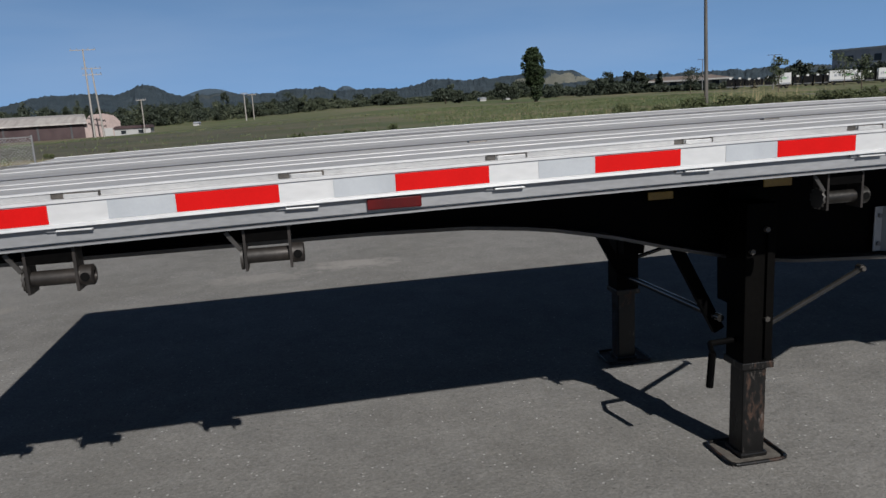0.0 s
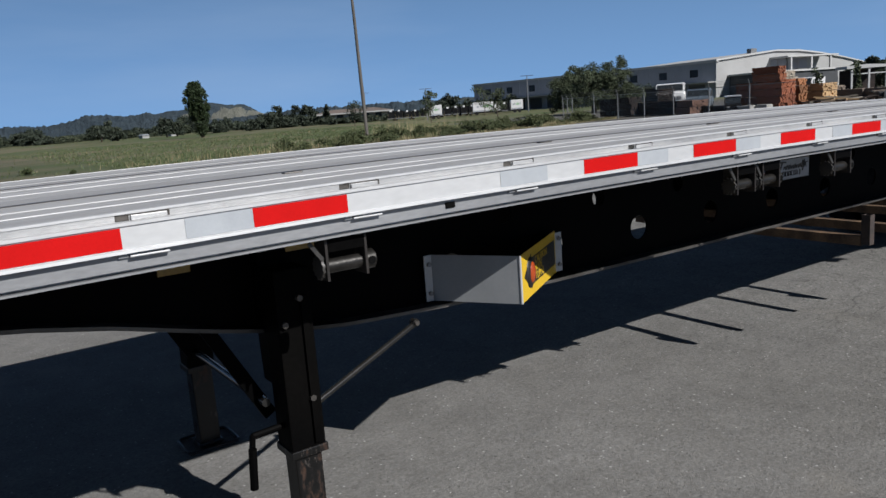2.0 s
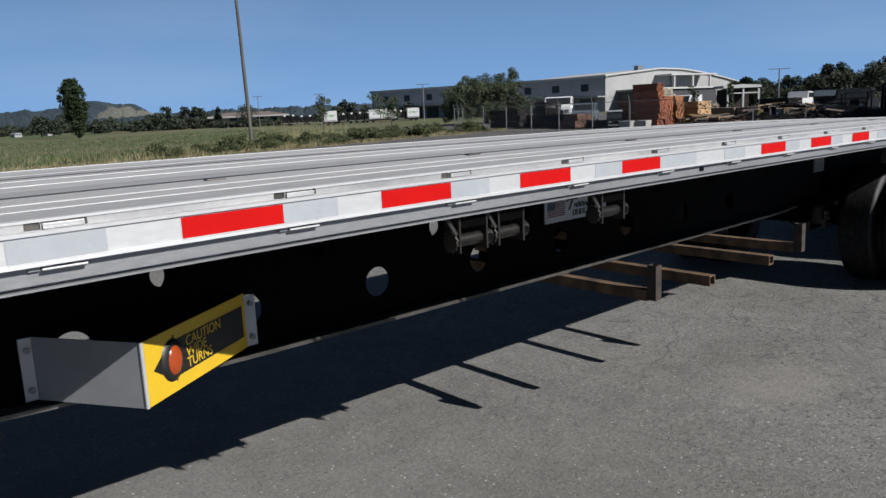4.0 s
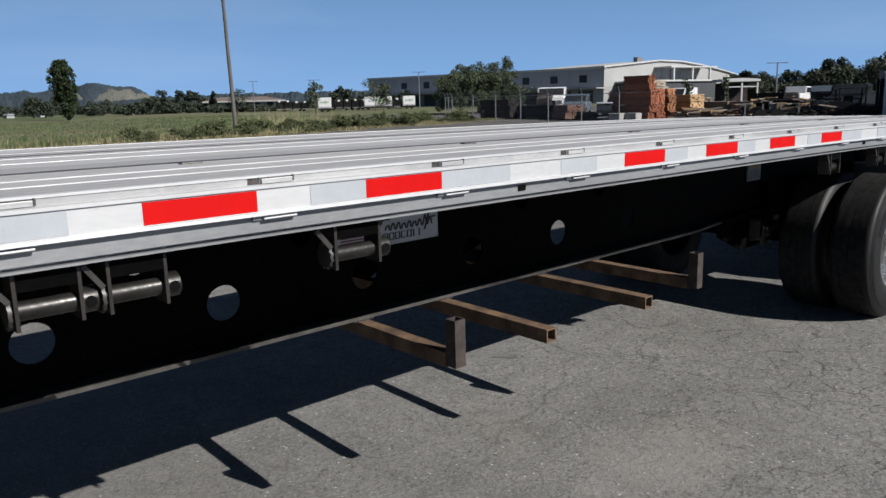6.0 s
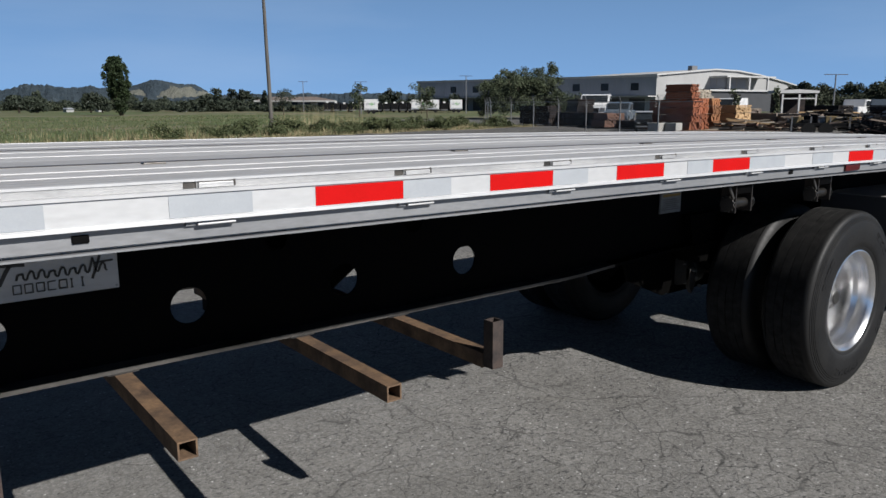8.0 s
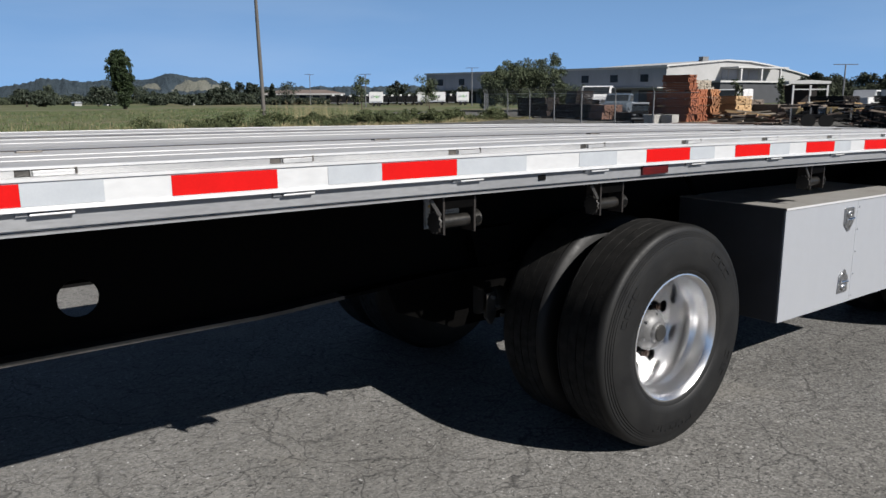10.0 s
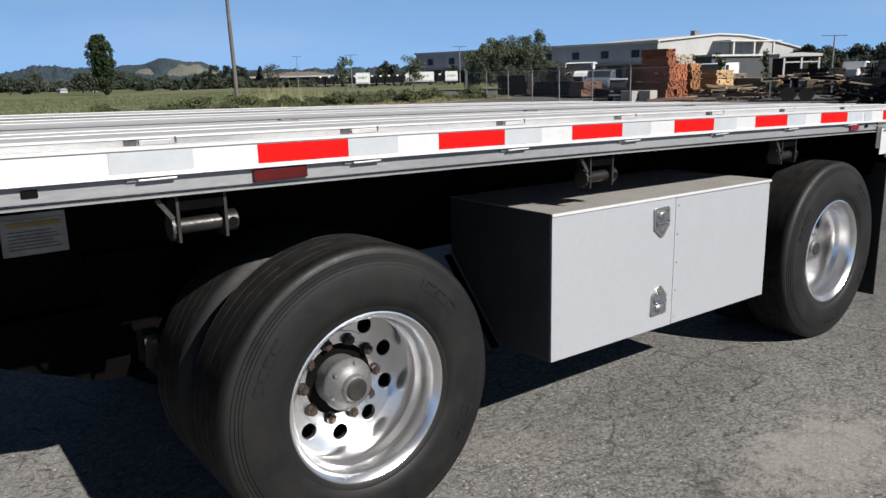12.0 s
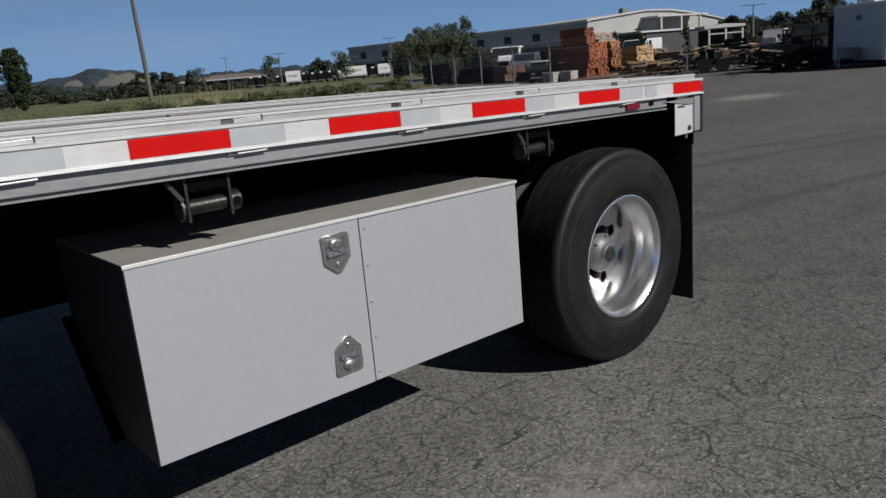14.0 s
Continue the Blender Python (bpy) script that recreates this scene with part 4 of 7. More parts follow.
def build_turn_sign():
    """A folded sheet guard with a yellow warning face and a turn lamp."""
    z0, z1 = 0.805, 1.005
    a, b, c = Vector((3.175, 0.715, 0)), Vector((3.378, 0.378, 0)), Vector((3.868, 0.70, 0))

    def sheet(p, q, za, zb, thick=0.004, lift=0.0):
        d = (q - p).normalized()
        nrm = Vector((d.y, -d.x, 0))
        bm = bmesh.new()
        vs = [bm.verts.new(v + nrm * k + Vector((0, 0, z))) for k in (lift, lift + thick) for v, z in ((p, za), (q, za), (q, zb), (p, zb))]
        for f in ((0, 1, 2, 3), (7, 6, 5, 4), (0, 4, 5, 1), (1, 5, 6, 2), (2, 6, 7, 3), (3, 7, 4, 0)):
            bm.faces.new([vs[i] for i in f])
        bmesh.ops.recalc_face_normals(bm, faces=bm.faces[:])
        return bm

    sg = part("turn_signal_guard", sheet(a, b, z0, z1), GREY_SHEET, trailer, "grey folded sheet guard with yellow wide-turn warning")
    part("guard_flange", bx(3.136, 3.178, 0.712, 0.720, z0, z1, bevel=0.0035), GREY_LIGHT, sg)
    part("guard_flange", bx(3.866, 3.911, 0.695, 0.703, z0, z1 - 0.01, bevel=0.0035), GREY_LIGHT, sg)
    part("guard_lip", rod(bmesh.new(), (b.x, b.y - 0.002, z0), (b.x, b.y - 0.002, z1), 0.006, 10), GREY_LIGHT, sg)
    for x, y in ((3.157, 0.710), (3.889, 0.693)):
        for z in (z0 + 0.035, z1 - 0.04):
            part("bolt", rod(bmesh.new(), (x, y, z), (x, y - 0.008, z), 0.010, 8), GALV, sg)
    part("warning_face", sheet(b, c, z0, z1), YELLOW, sg, "yellow warning face")
    d = (c - b).normalized()
    nrm = Vector((d.y, -d.x, 0))

    def on_face(u, z, lift=0.005):
        return b + d * u + nrm * lift + Vector((0, 0, z))

    bm = bmesh.new()
    vs = [bm.verts.new(on_face(u, z)) for u, z in ((0.04, 0.905), (0.15, 0.835), (0.15, 0.85), (0.56, 0.85), (0.56, 0.965), (0.15, 0.965), (0.15, 0.985))]
    ex = bmesh.ops.extrude_face_region(bm, geom=[bm.faces.new(vs)])
    bmesh.ops.translate(bm, vec=nrm * 0.0012, verts=[v for v in ex["geom"] if isinstance(v, bmesh.types.BMVert)])
    bmesh.ops.recalc_face_normals(bm, faces=bm.faces[:])
    part("black_panel", bm, SIGN_BLACK, sg)
    turn = Matrix((( d.x, 0, nrm.x, 0), (d.y, 0, nrm.y, 0), (0, 1, 0, 0), (0, 0, 0, 1)))
    for word, z in (("CAUTION", 0.943), ("WIDE", 0.907), ("TURNS", 0.872)):
        m = Matrix.Translation(on_face(0.205, z, 0.0068)) @ turn
        part_mesh("warning_word", text_mesh("warning_word", word, 0.046, m), YELLOW, sg)
    bm = bmesh.new()
    bmesh.ops.create_uvsphere(bm, u_segments=20, v_segments=10, radius=1, matrix=Matrix.Translation(on_face(0.135, 0.907, 0.008)) @ turn @ Matrix.Diagonal((0.038, 0.050, 0.018, 1)))
    part("turn_lamp", bm, AMBER, sg, "oval orange turn lamp", smooth=True)
    bm = bmesh.new()
    bmesh.ops.create_uvsphere(bm, u_segments=20, v_segments=8, radius=1, matrix=Matrix.Translation(on_face(0.135, 0.907, 0.004)) @ turn @ Matrix.Diagonal((0.058, 0.068, 0.014, 1)))
    part("lamp_gasket", bm, SIGN_BLACK, sg, smooth=True)


GREY_LIGHT = surface("light grey sheet edge", (0.3689, 0.3689, 0.3689), (0.3220, 0.3220, 0.3220), 0.45, 0.1, 5, 80, 0.04, spread=0.04)


def square_tube(bm, p0, p1, w, t=0.005):
    """An open-ended square tube."""
    p0, p1 = Vector(p0), Vector(p1)
    d = p1 - p0
    m = Matrix.Translation(p0) @ d.to_track_quat("Z", "Y").to_matrix().to_4x4()
    h, g = w / 2, w / 2 - t
    rings = [[bm.verts.new(m @ Vector((sx * q, sy * q, z))) for sx, sy in ((-1, -1), (1, -1), (1, 1), (-1, 1))] for q, z in ((h, 0), (h, d.length), (g, d.length), (g, 0))]
    for r in range(4):
        u, v = rings[r], rings[(r + 1) % 4]
        for i in range(4):
            bm.faces.new((u[i], u[(i + 1) % 4], v[(i + 1) % 4], v[i]))
    bmesh.ops.recalc_face_normals(bm, faces=bm.faces[:])
    return bm


def build_tyre_rack():
    for x, y, post in ((5.64, 0.10, True), (6.07, 0.06, False), (6.70, 0.05, False), (7.13, 0.06, True)):
        bar = part("rack_bar", square_tube(bmesh.new(), (x + 0.03, 1.75, 0.732), (x, y + (0.045 if post else 0), 0.732), 0.052), RUST, trailer, "rusty square steel tube under the chassis")
        if post:
            part("rack_post", square_tube(bmesh.new(), (x, y + 0.02, 0.712), (x, y + 0.02, 0.878), 0.047), RUST_DARK, bar, "short upright scabbed tube")
        if x > 6:
            gusset = prism(bmesh.new(), [(1.0, 0.92), (1.75, 0.92), (1.75, 0.62), (1.5, 0.62), (1.28, 0.73)], -0.004, 0.004)
            part("rack_gusset", placed(gusset, Matrix.Translation((x + 0.045, 0, 0)) @ Matrix.Rotation(radians(90), 4, "Z")), BLACK, bar, "black steel hanger plate")
        part("weld_bracket", bx(x - 0.035, x + 0.06, 0.66, 0.80, 0.758, 0.7625), BLACK_EDGE, bar)


def build_wheel(inner=False):
    """A tyre on its disc wheel, built about its own axle; the inner and far ones are coloured black for the shade they
    stand in.
    """
    R = 0.508
    FLAT = -0.5035
    face = [(0.286, 0.024), (0.291, 0.006), (0.300, 0.001), (0.310, 0.0), (0.313, -0.003), (0.345, -0.007), (0.392, -0.009), (0.430, -0.007), (0.446, -0.004), (0.4475, -0.0015), (0.456, 0.0), (0.4575, 0.003),
            (0.466, 0.0035), (0.4675, 0.0065), (0.478, 0.007), (0.4795, 0.010), (0.490, 0.012), (0.4985, 0.018), (0.5035, 0.026), (R - 0.001, 0.036), (R, 0.046)]
    tread = []
    for i in range(4):
        a = 0.050 + i * 0.048
        tread += [(R, a), (R, a + 0.022), (R, a + 0.0435), (R - 0.003, a + 0.044), (R - 0.003, a + 0.0475)]
    back = [(R, 0.243), (0.503, 0.254), (0.494, 0.264), (0.470, 0.278), (0.40, 0.288), (0.33, 0.284), (0.286, 0.265)]
    prof = face + tread + back
    bm = lathe(bmesh.new(), prof, 96)
    # the tread blocks are worn uneven, and the tyre stands flat on the ground
    for v in bm.verts:
        r = math.hypot(v.co.x, v.co.z)
        if r > 0.49:
            k = 1 + 0.0022 * noise.noise((v.co.x * 9, v.co.y * 40, v.co.z * 9))
            v.co.x, v.co.z = v.co.x * k, v.co.z * k
        v.co.z = max(v.co.z, FLAT)
    disc = plate("wheel", [(0.262 * math.cos(2 * math.pi * i / 48), 0.262 * math.sin(2 * math.pi * i / 48)) for i in range(48)],
                 [(0.205 * math.cos(2 * math.pi * (i + 0.5) / 10), 0.205 * math.sin(2 * math.pi * (i + 0.5) / 10), 0.031) for i in range(10)] + [(0, 0, 0.09)], 0.018, 0.002)
    disc.transform(Matrix.Translation((0, 0.242, 0)) @ Matrix.Rotation(radians(90), 4, "X"))
    # inner wheels take chassis black instead of bright metal, as they lie in shade
    wh = part_mesh("wheel", disc, BLACK if inner else POLISHED, trailer, "inner wheel coloured black for shade" if inner else "polished aluminium wheel with ten hand holes")
    wh.matrix_parent_inverse = Matrix.Translation(-trailer.location)
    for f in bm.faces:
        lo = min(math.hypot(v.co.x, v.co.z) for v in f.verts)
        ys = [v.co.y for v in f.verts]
        # sunken tread faces get near-black, standing for shade in the grooves
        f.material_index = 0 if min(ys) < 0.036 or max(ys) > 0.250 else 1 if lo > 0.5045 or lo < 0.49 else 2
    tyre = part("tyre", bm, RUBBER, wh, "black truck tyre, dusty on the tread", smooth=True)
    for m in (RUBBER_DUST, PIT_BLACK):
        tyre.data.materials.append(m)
    rim = [(0.2925, 0.006), (0.2955, 0.011), (0.2925, 0.018), (0.278, 0.020), (0.272, 0.032), (0.270, 0.072), (0.262, 0.088), (0.256, 0.14), (0.256, 0.235), (0.283, 0.262), (0.274, 0.262),
           (0.248, 0.236), (0.244, 0.160), (0.246, 0.118), (0.250, 0.108), (0.2585, 0.092), (0.2615, 0.078), (0.263, 0.030), (0.2665, 0.024), (0.278, 0.010), (0.286, 0.004)]
    part("rim", lathe(bmesh.new(), rim, 144, True), BLACK if inner else POLISHED, wh, "" if inner else "polished deep rim", smooth=True)
    if not inner:
        # raised marks moulded into the sidewall
        rng = random.Random(14)
        for a0, n in ((0.55, 4), (1.95, 3), (2.9, 6), (5.05, 4)):
            a = a0
            for i in range(n):
                w = rng.choice((0.010, 0.017, 0.022))
                bm = bmesh.new()
                box(bm, -w, w, -0.0012, 0.0012, -0.018, -0.010)
                box(bm, -w, -w + 0.008, -0.0012, 0.0012, -0.010, 0.018)
                if w > 0.012:
                    box(bm, -w + 0.008, w, -0.0012, 0.0012, 0.011, 0.018)
                bmesh.ops.transform(bm, matrix=Matrix.Translation((0.408 * math.sin(a), -0.0088, 0.408 * math.cos(a))) @ Matrix.Rotation(a, 4, "Y"), verts=bm.verts[:])
                part("sidewall_mark", bm, RUBBER, wh)
                a += (2 * w + 0.012) / 0.408
    if inner:
        part("brake_drum", lathe(bmesh.new(), [(0.0, 0.06), (0.21, 0.06), (0.21, 0.15), (0.0, 0.15)], 32), BLACK, wh)
        return wh
    # disc added behind the wheel so the hand holes stay dark
    part("hole_backing", lathe(bmesh.new(), [(0.0, 0.300), (0.248, 0.300), (0.248, 0.312), (0.0, 0.312)], 32), PIT_BLACK, wh, "black drum disc added to keep the hand holes dark")
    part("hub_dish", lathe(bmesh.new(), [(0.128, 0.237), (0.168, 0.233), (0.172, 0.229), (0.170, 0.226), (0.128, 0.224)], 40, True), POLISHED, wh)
    # solid black ring stands for the shade in the gap round the hub
    part("hub_gap_shade", lathe(bmesh.new(), [(0.080, 0.2285), (0.1275, 0.2265), (0.1275, 0.236), (0.080, 0.236)], 40, True), PIT_BLACK, wh, "black ring painted for the shaded gap round the hub")
    hub = [(0.0, 0.098), (0.040, 0.098), (0.045, 0.102), (0.050, 0.114), (0.068, 0.122), (0.082, 0.136), (0.090, 0.150), (0.094, 0.156), (0.094, 0.162), (0.088, 0.166), (0.088, 0.245), (0.0, 0.245)]
    part("hub", lathe(bmesh.new(), hub, 48), HUB, wh, "cast hub with a dark oil cap", smooth=True)
    part("oil_cap", lathe(bmesh.new(), [(0.0, 0.092), (0.034, 0.092), (0.039, 0.096), (0.039, 0.102), (0.0, 0.102)], 24), OIL_CAP, wh)
    for i in range(10):
        a = 2 * math.pi * i / 10
        c = Vector((0.142 * math.cos(a), 0, 0.142 * math.sin(a)))
        # flat black discs paint the shade round each nut
        part("nut_shade", rod(bmesh.new(), c + Vector((0, 0.2225, 0)), c + Vector((0, 0.226, 0)), 0.0225, 16), SIGN_BLACK, wh)
    nut = rod(bmesh.new(), (0, 0.200, 0), (0, 0.224, 0), 0.0185, 6)
    rod(nut, (0, 0.194, 0), (0, 0.201, 0), 0.011, 8)
    first = part("lug_nut", nut, RUST_NUT, wh, "rust-tinged lug nut")
    for i in range(10):
        a = 2 * math.pi * i / 10
        m = Matrix.Translation((0.142 * math.cos(a), 0, 0.142 * math.sin(a)))
        if i:
            ob = new("lug_nut", first.data)
            ob.parent = wh
            ob.matrix_basis = m
        else:
            first.matrix_basis = m
    for i in range(6):
        a = 2 * math.pi * (i + 0.3) / 6
        part("hub_bolt", rod(bmesh.new(), (0.080 * math.cos(a), 0.126, 0.080 * math.sin(a)), (0.080 * math.cos(a), 0.140, 0.080 * math.sin(a)), 0.006, 6), GALV, wh)
    return wh


HUB = surface("cast aluminium hub", (0.1355, 0.1355, 0.1387), (0.0838, 0.0826, 0.0806), 0.5, 0.35, 20, 90, 0.1)
OIL_CAP = surface("dull dark oil cap", (0.0148, 0.0148, 0.0141), (0.0268, 0.0255, 0.0235), 0.6, 0.1, 40, 90, 0.2, spec=0.2)
RUST_NUT = surface("rust-tinged nuts", (0.0570, 0.0402, 0.0322), (0.0335, 0.0215, 0.0168), 0.45, 0.5, 30, 90, 0.1)
AXLES = (9.825, 12.90)


def build_running_gear():
    wh = build_wheel()
    wh.matrix_basis = Matrix.Translation((AXLES[0], 0.050, 0.5035))
    copy_thing(wh, Matrix.Translation((AXLES[1], 0.052, 0.5035)))
    flip = Matrix.Rotation(radians(180), 4, "Z")
    dark = build_wheel(True)
    dark.matrix_basis = Matrix.Translation((AXLES[0], 0.055 + 0.62, 0.5035)) @ flip
    copy_thing(dark, Matrix.Translation((AXLES[1], 0.055 + 0.62, 0.5035)) @ flip)
    for x in AXLES:
        copy_thing(dark, Matrix.Translation((x, WIDTH - 0.055, 0.5035)) @ flip)
        copy_thing(dark, Matrix.Translation((x, WIDTH - 0.055 - 0.62, 0.5035)))
        part("axle", rod(bmesh.new(), (x, 0.25, 0.508), (x, WIDTH - 0.25, 0.508), 0.064, 20), BLACK, trailer)
        for y in (0.74, WIDTH - 0.74):
            part("suspension_arm", beam(bmesh.new(), (x - 0.55, y, 0.80), (x + 0.05, y, 0.47), 0.09, 0.12), BLACK, trailer)
            part("hanger", prism(bmesh.new(), [(x - 0.68, 0.98), (x - 0.42, 0.98), (x - 0.48, 0.70), (x - 0.60, 0.70)], y - 0.06, y + 0.06), BLACK, trailer)
            bm = lathe(bmesh.new(), [(0.0, -0.16), (0.10, -0.16), (0.12, -0.13), (0.10, -0.06), (0.125, -0.02), (0.125, 0.05), (0.10, 0.10), (0.11, 0.14), (0.0, 0.15)], 24)
            bmesh.ops.transform(bm, matrix=Matrix.Translation((x + 0.32, y, 0.72)) @ Matrix.Rotation(radians(90), 4, "X"), verts=bm.verts[:])
            part("air_spring", bm, RUBBER, trailer, smooth=True)
        bm = rod(bmesh.new(), (x - 0.50, 0.86, 0.60), (x - 0.34, 0.86, 0.60), 0.08, 18)
        ch = part("brake_chamber", bm, BLACK_EDGE, trailer, "dusty black brake chamber")
        part("clamp_band", rod(bmesh.new(), (x - 0.43, 0.86, 0.60), (x - 0.41, 0.86, 0.60), 0.088, 18), DARK_STEEL, ch)
        part("air_hose", rod(bmesh.new(), (x - 0.52, 0.80, 0.66), (x - 0.47, 0.86, 0.86), 0.012, 8), DARK_STEEL, ch)
        part("slack_adjuster", prism(bmesh.new(), [(x - 0.50, 0.64), (x - 0.455, 0.645), (x - 0.44, 0.53), (x - 0.47, 0.48), (x - 0.50, 0.52)], 0.775, 0.80), DARK_STEEL, ch, "worn steel slack adjuster")
        for k in range(3):
            part("chamber_bolt", rod(bmesh.new(), (x - 0.47 + 0.03 * k, 0.775, 0.62 - 0.05 * k), (x - 0.47 + 0.03 * k, 0.755, 0.62 - 0.05 * k), 0.009, 6), GALV, ch)
        part("push_rod", rod(bmesh.new(), (x - 0.34, 0.86, 0.60), (x - 0.16, 0.86, 0.56), 0.012, 8), DARK_STEEL, ch)
        # plate added to fill the dark under the chassis and hide the far wheels
        fr = part("suspension_frame", prism(bmesh.new(), [(x - 1.04, 0.86), (x + 0.62, 0.86), (x + 0.56, 0.60), (x + 0.40, 0.47), (x - 0.62, 0.47), (x - 0.94, 0.60)], 0.88, 0.90), BLACK, trailer, "black plate added for the dark suspension and the shade round it")
        for k in (-0.8, -0.3, 0.3):
            part("dark_plate_bolt", rod(bmesh.new(), (x + k, 0.88, 0.80), (x + k, 0.868, 0.80), 0.016, 6), BLACK, fr)
    fl = part("mud_flap", bx(13.475, 13.485, 0.05, 0.70, 0.135, 1.0, bevel=0.003), FLAP, trailer, "black rubber mud flap")
    part("flap_hanger", bx(13.46, 13.475, 0.04, 0.72, 0.96, 1.04), BLACK, fl)
    fl = part("mud_flap", bx(13.475, 13.485, WIDTH - 0.70, WIDTH - 0.05, 0.135, 1.0, bevel=0.003), FLAP, trailer)
    # rear corner lamp housing
    hs = part("rear_lamp_housing", bx(13.262, 13.42, 0.012, 0.018, 1.025, 1.195, bevel=0.002), ALU_WHITE, trailer, "pale aluminium rear lamp housing")
    part("housing_post", bx(13.42, 13.47, 0.0, 0.05, 1.03, 1.20, bevel=0.006), ALU, hs)
    part("rubber_bumper", bx(13.47, 13.50, 0.0, 0.06, 1.02, 1.26, bevel=0.008), SIGN_BLACK, hs)
    part("rail_gusset", prism(bmesh.new(), [(13.16, 1.195), (13.46, 1.195), (13.46, 1.172), (13.38, 1.165), (13.30, 1.176)], 0.006, 0.012), ALU_RAIL, hs)
    part("text_bar", bx(13.285, 13.345, 0.0105, 0.012, 1.155, 1.165), DARK_STEEL, hs)
    part("housing_bolt", rod(bmesh.new(), (13.385, 0.012, 1.052), (13.385, 0.006, 1.052), 0.012, 10), SIGN_BLACK, hs)
    part("wire_clip", rod(bmesh.new(), (13.385, 0.03, 1.024), (13.385, 0.03, 1.0), 0.008, 8), GALV, hs)


FLAP = surface("mud flap rubber", (0.0081, 0.0081, 0.0081), (0.0134, 0.0134, 0.0134), 0.6, 0, 4, 40, 0.1)


def build_toolbox():
    x0, x1, xs, y0, y1, tilt = 10.634, 12.157, 11.397, 0.040, 0.66, 0.0135
    z0, z1 = 0.418, 1.006

    def tip(bm):
        for v in bm.verts:
            v.co.z -= tilt * (v.co.x - x0)
        return bm

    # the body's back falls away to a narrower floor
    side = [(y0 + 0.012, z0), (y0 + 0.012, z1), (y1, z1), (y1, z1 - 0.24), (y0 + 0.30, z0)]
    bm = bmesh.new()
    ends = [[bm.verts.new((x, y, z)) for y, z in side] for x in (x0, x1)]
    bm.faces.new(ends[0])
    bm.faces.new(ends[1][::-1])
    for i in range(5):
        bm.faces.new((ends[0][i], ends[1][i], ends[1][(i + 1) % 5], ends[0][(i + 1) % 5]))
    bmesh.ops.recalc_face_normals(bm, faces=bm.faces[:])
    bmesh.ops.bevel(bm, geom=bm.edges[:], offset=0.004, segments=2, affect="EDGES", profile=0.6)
    # the body carries shade in its colour; door and panel keep the brighter sheet
    tb = part("toolbox", tip(bm), ALU_BOX_SHADED, trailer, "matt aluminium underbody toolbox, closed")
    bm = bmesh.new()
    box(bm, x0 - 0.003, x1 + 0.003, y0 - 0.003, y1, z1 + 0.001, z1 + 0.006, bevel=0.002)
    part("toolbox_lid", tip(bm), ALU_DIRTY, tb, "dusty flat toolbox top")
    for x in (x0 + 0.02, x1 - 0.06):
        part("hanger_strap", beam(bmesh.new(), (x - 0.03, y1 + 0.012, z1 - 0.26), (x - 0.03, y0 + 0.315, z0 - 0.02), 0.035, 0.008), BLACK, tb, "black strap under the sloping back")
    part("door", tip(bx(x0 + 0.002, xs - 0.0025, y0, y0 + 0.010, z0 + 0.003, z1 - 0.002, bevel=0.0025)), ALU_BOX, tb, "closed toolbox door")
    part("fixed_panel", tip(bx(xs + 0.0025, x1 - 0.002, y0 + 0.002, y0 + 0.010, z0 + 0.003, z1 - 0.002, bevel=0.0025)), ALU_BOX, tb)
    part("front_edge_trim", tip(bx(x0 - 0.002, x1 + 0.002, y0 - 0.005, y0 - 0.001, z1 - 0.006, z1 + 0.004, bevel=0.001)), ALU_WHITE, tb)
    for i in range(5):
        z = z0 + 0.035 + 0.127 * i
        part("screw", tip(rod(bmesh.new(), (xs + 0.022, y0 + 0.003, z), (xs + 0.022, y0 - 0.002, z), 0.0042, 8)), ALU_BOX, tb)
    for zc, s in ((0.898, 1), (0.537, -1)):
        xc = 11.297
        out = [(-0.050, 0.062), (0.042, 0.062), (0.050, 0.054), (0.050, -0.020), (0.010, -0.066), (-0.006, -0.066), (-0.050, -0.030), (-0.054, 0.054)]
        scale = ((1.0, 0.0045, 0.0, LATCH), (0.80, 0.002, 0.0035, LATCH_DARK))
        la = None
        for k, thick, lift, mat in scale:
            loop = [(u * k, (v - 0.004) * k * s) for u, v in out]
            me = plate("latch", loop if s > 0 else loop[::-1], [], thick, 0.002 if k == 1 else 0.0005)
            me.transform(Matrix.Translation((xc, y0 - 0.002 - lift, zc)) @ Matrix.Rotation(radians(90), 4, "X"))
            if la is None:
                la = part_mesh("latch", me, mat, tb, "stainless paddle latch with a dark recess")
            else:
                part_mesh("latch_bowl", me, mat, la)
        bm = bmesh.new()
        bmesh.ops.create_uvsphere(bm, u_segments=16, v_segments=8, radius=1, matrix=Matrix.Translation((xc - 0.002, y0 - 0.008, zc + 0.026 * s)) @ Matrix.Diagonal((0.030, 0.010, 0.020, 1)))
        part("latch_bowl", bm, LATCH, la, smooth=True)
        part("latch_grip", rod(bmesh.new(), (xc - 0.038, y0 - 0.013, zc - 0.006 * s), (xc + 0.036, y0 - 0.013, zc - 0.002 * s), 0.007, 10), CHROME, la, smooth=True)
        part("lock_cylinder", rod(bmesh.new(), (xc - 0.004, y0 - 0.006, zc + 0.030 * s), (xc - 0.004, y0 - 0.020, zc + 0.030 * s), 0.011, 14), CHROME, la)
        part("lock_cylinder", rod(bmesh.new(), (xc, y0 - 0.006, zc - 0.042 * s), (xc, y0 - 0.011, zc - 0.042 * s), 0.008, 10), CHROME, la)
    for x in (10.75, 12.08):
        part("box_hanger", beam(bmesh.new(), (x, 0.60, 0.95), (x, 0.74, 1.16), 0.04, 0.012), BLACK, tb)


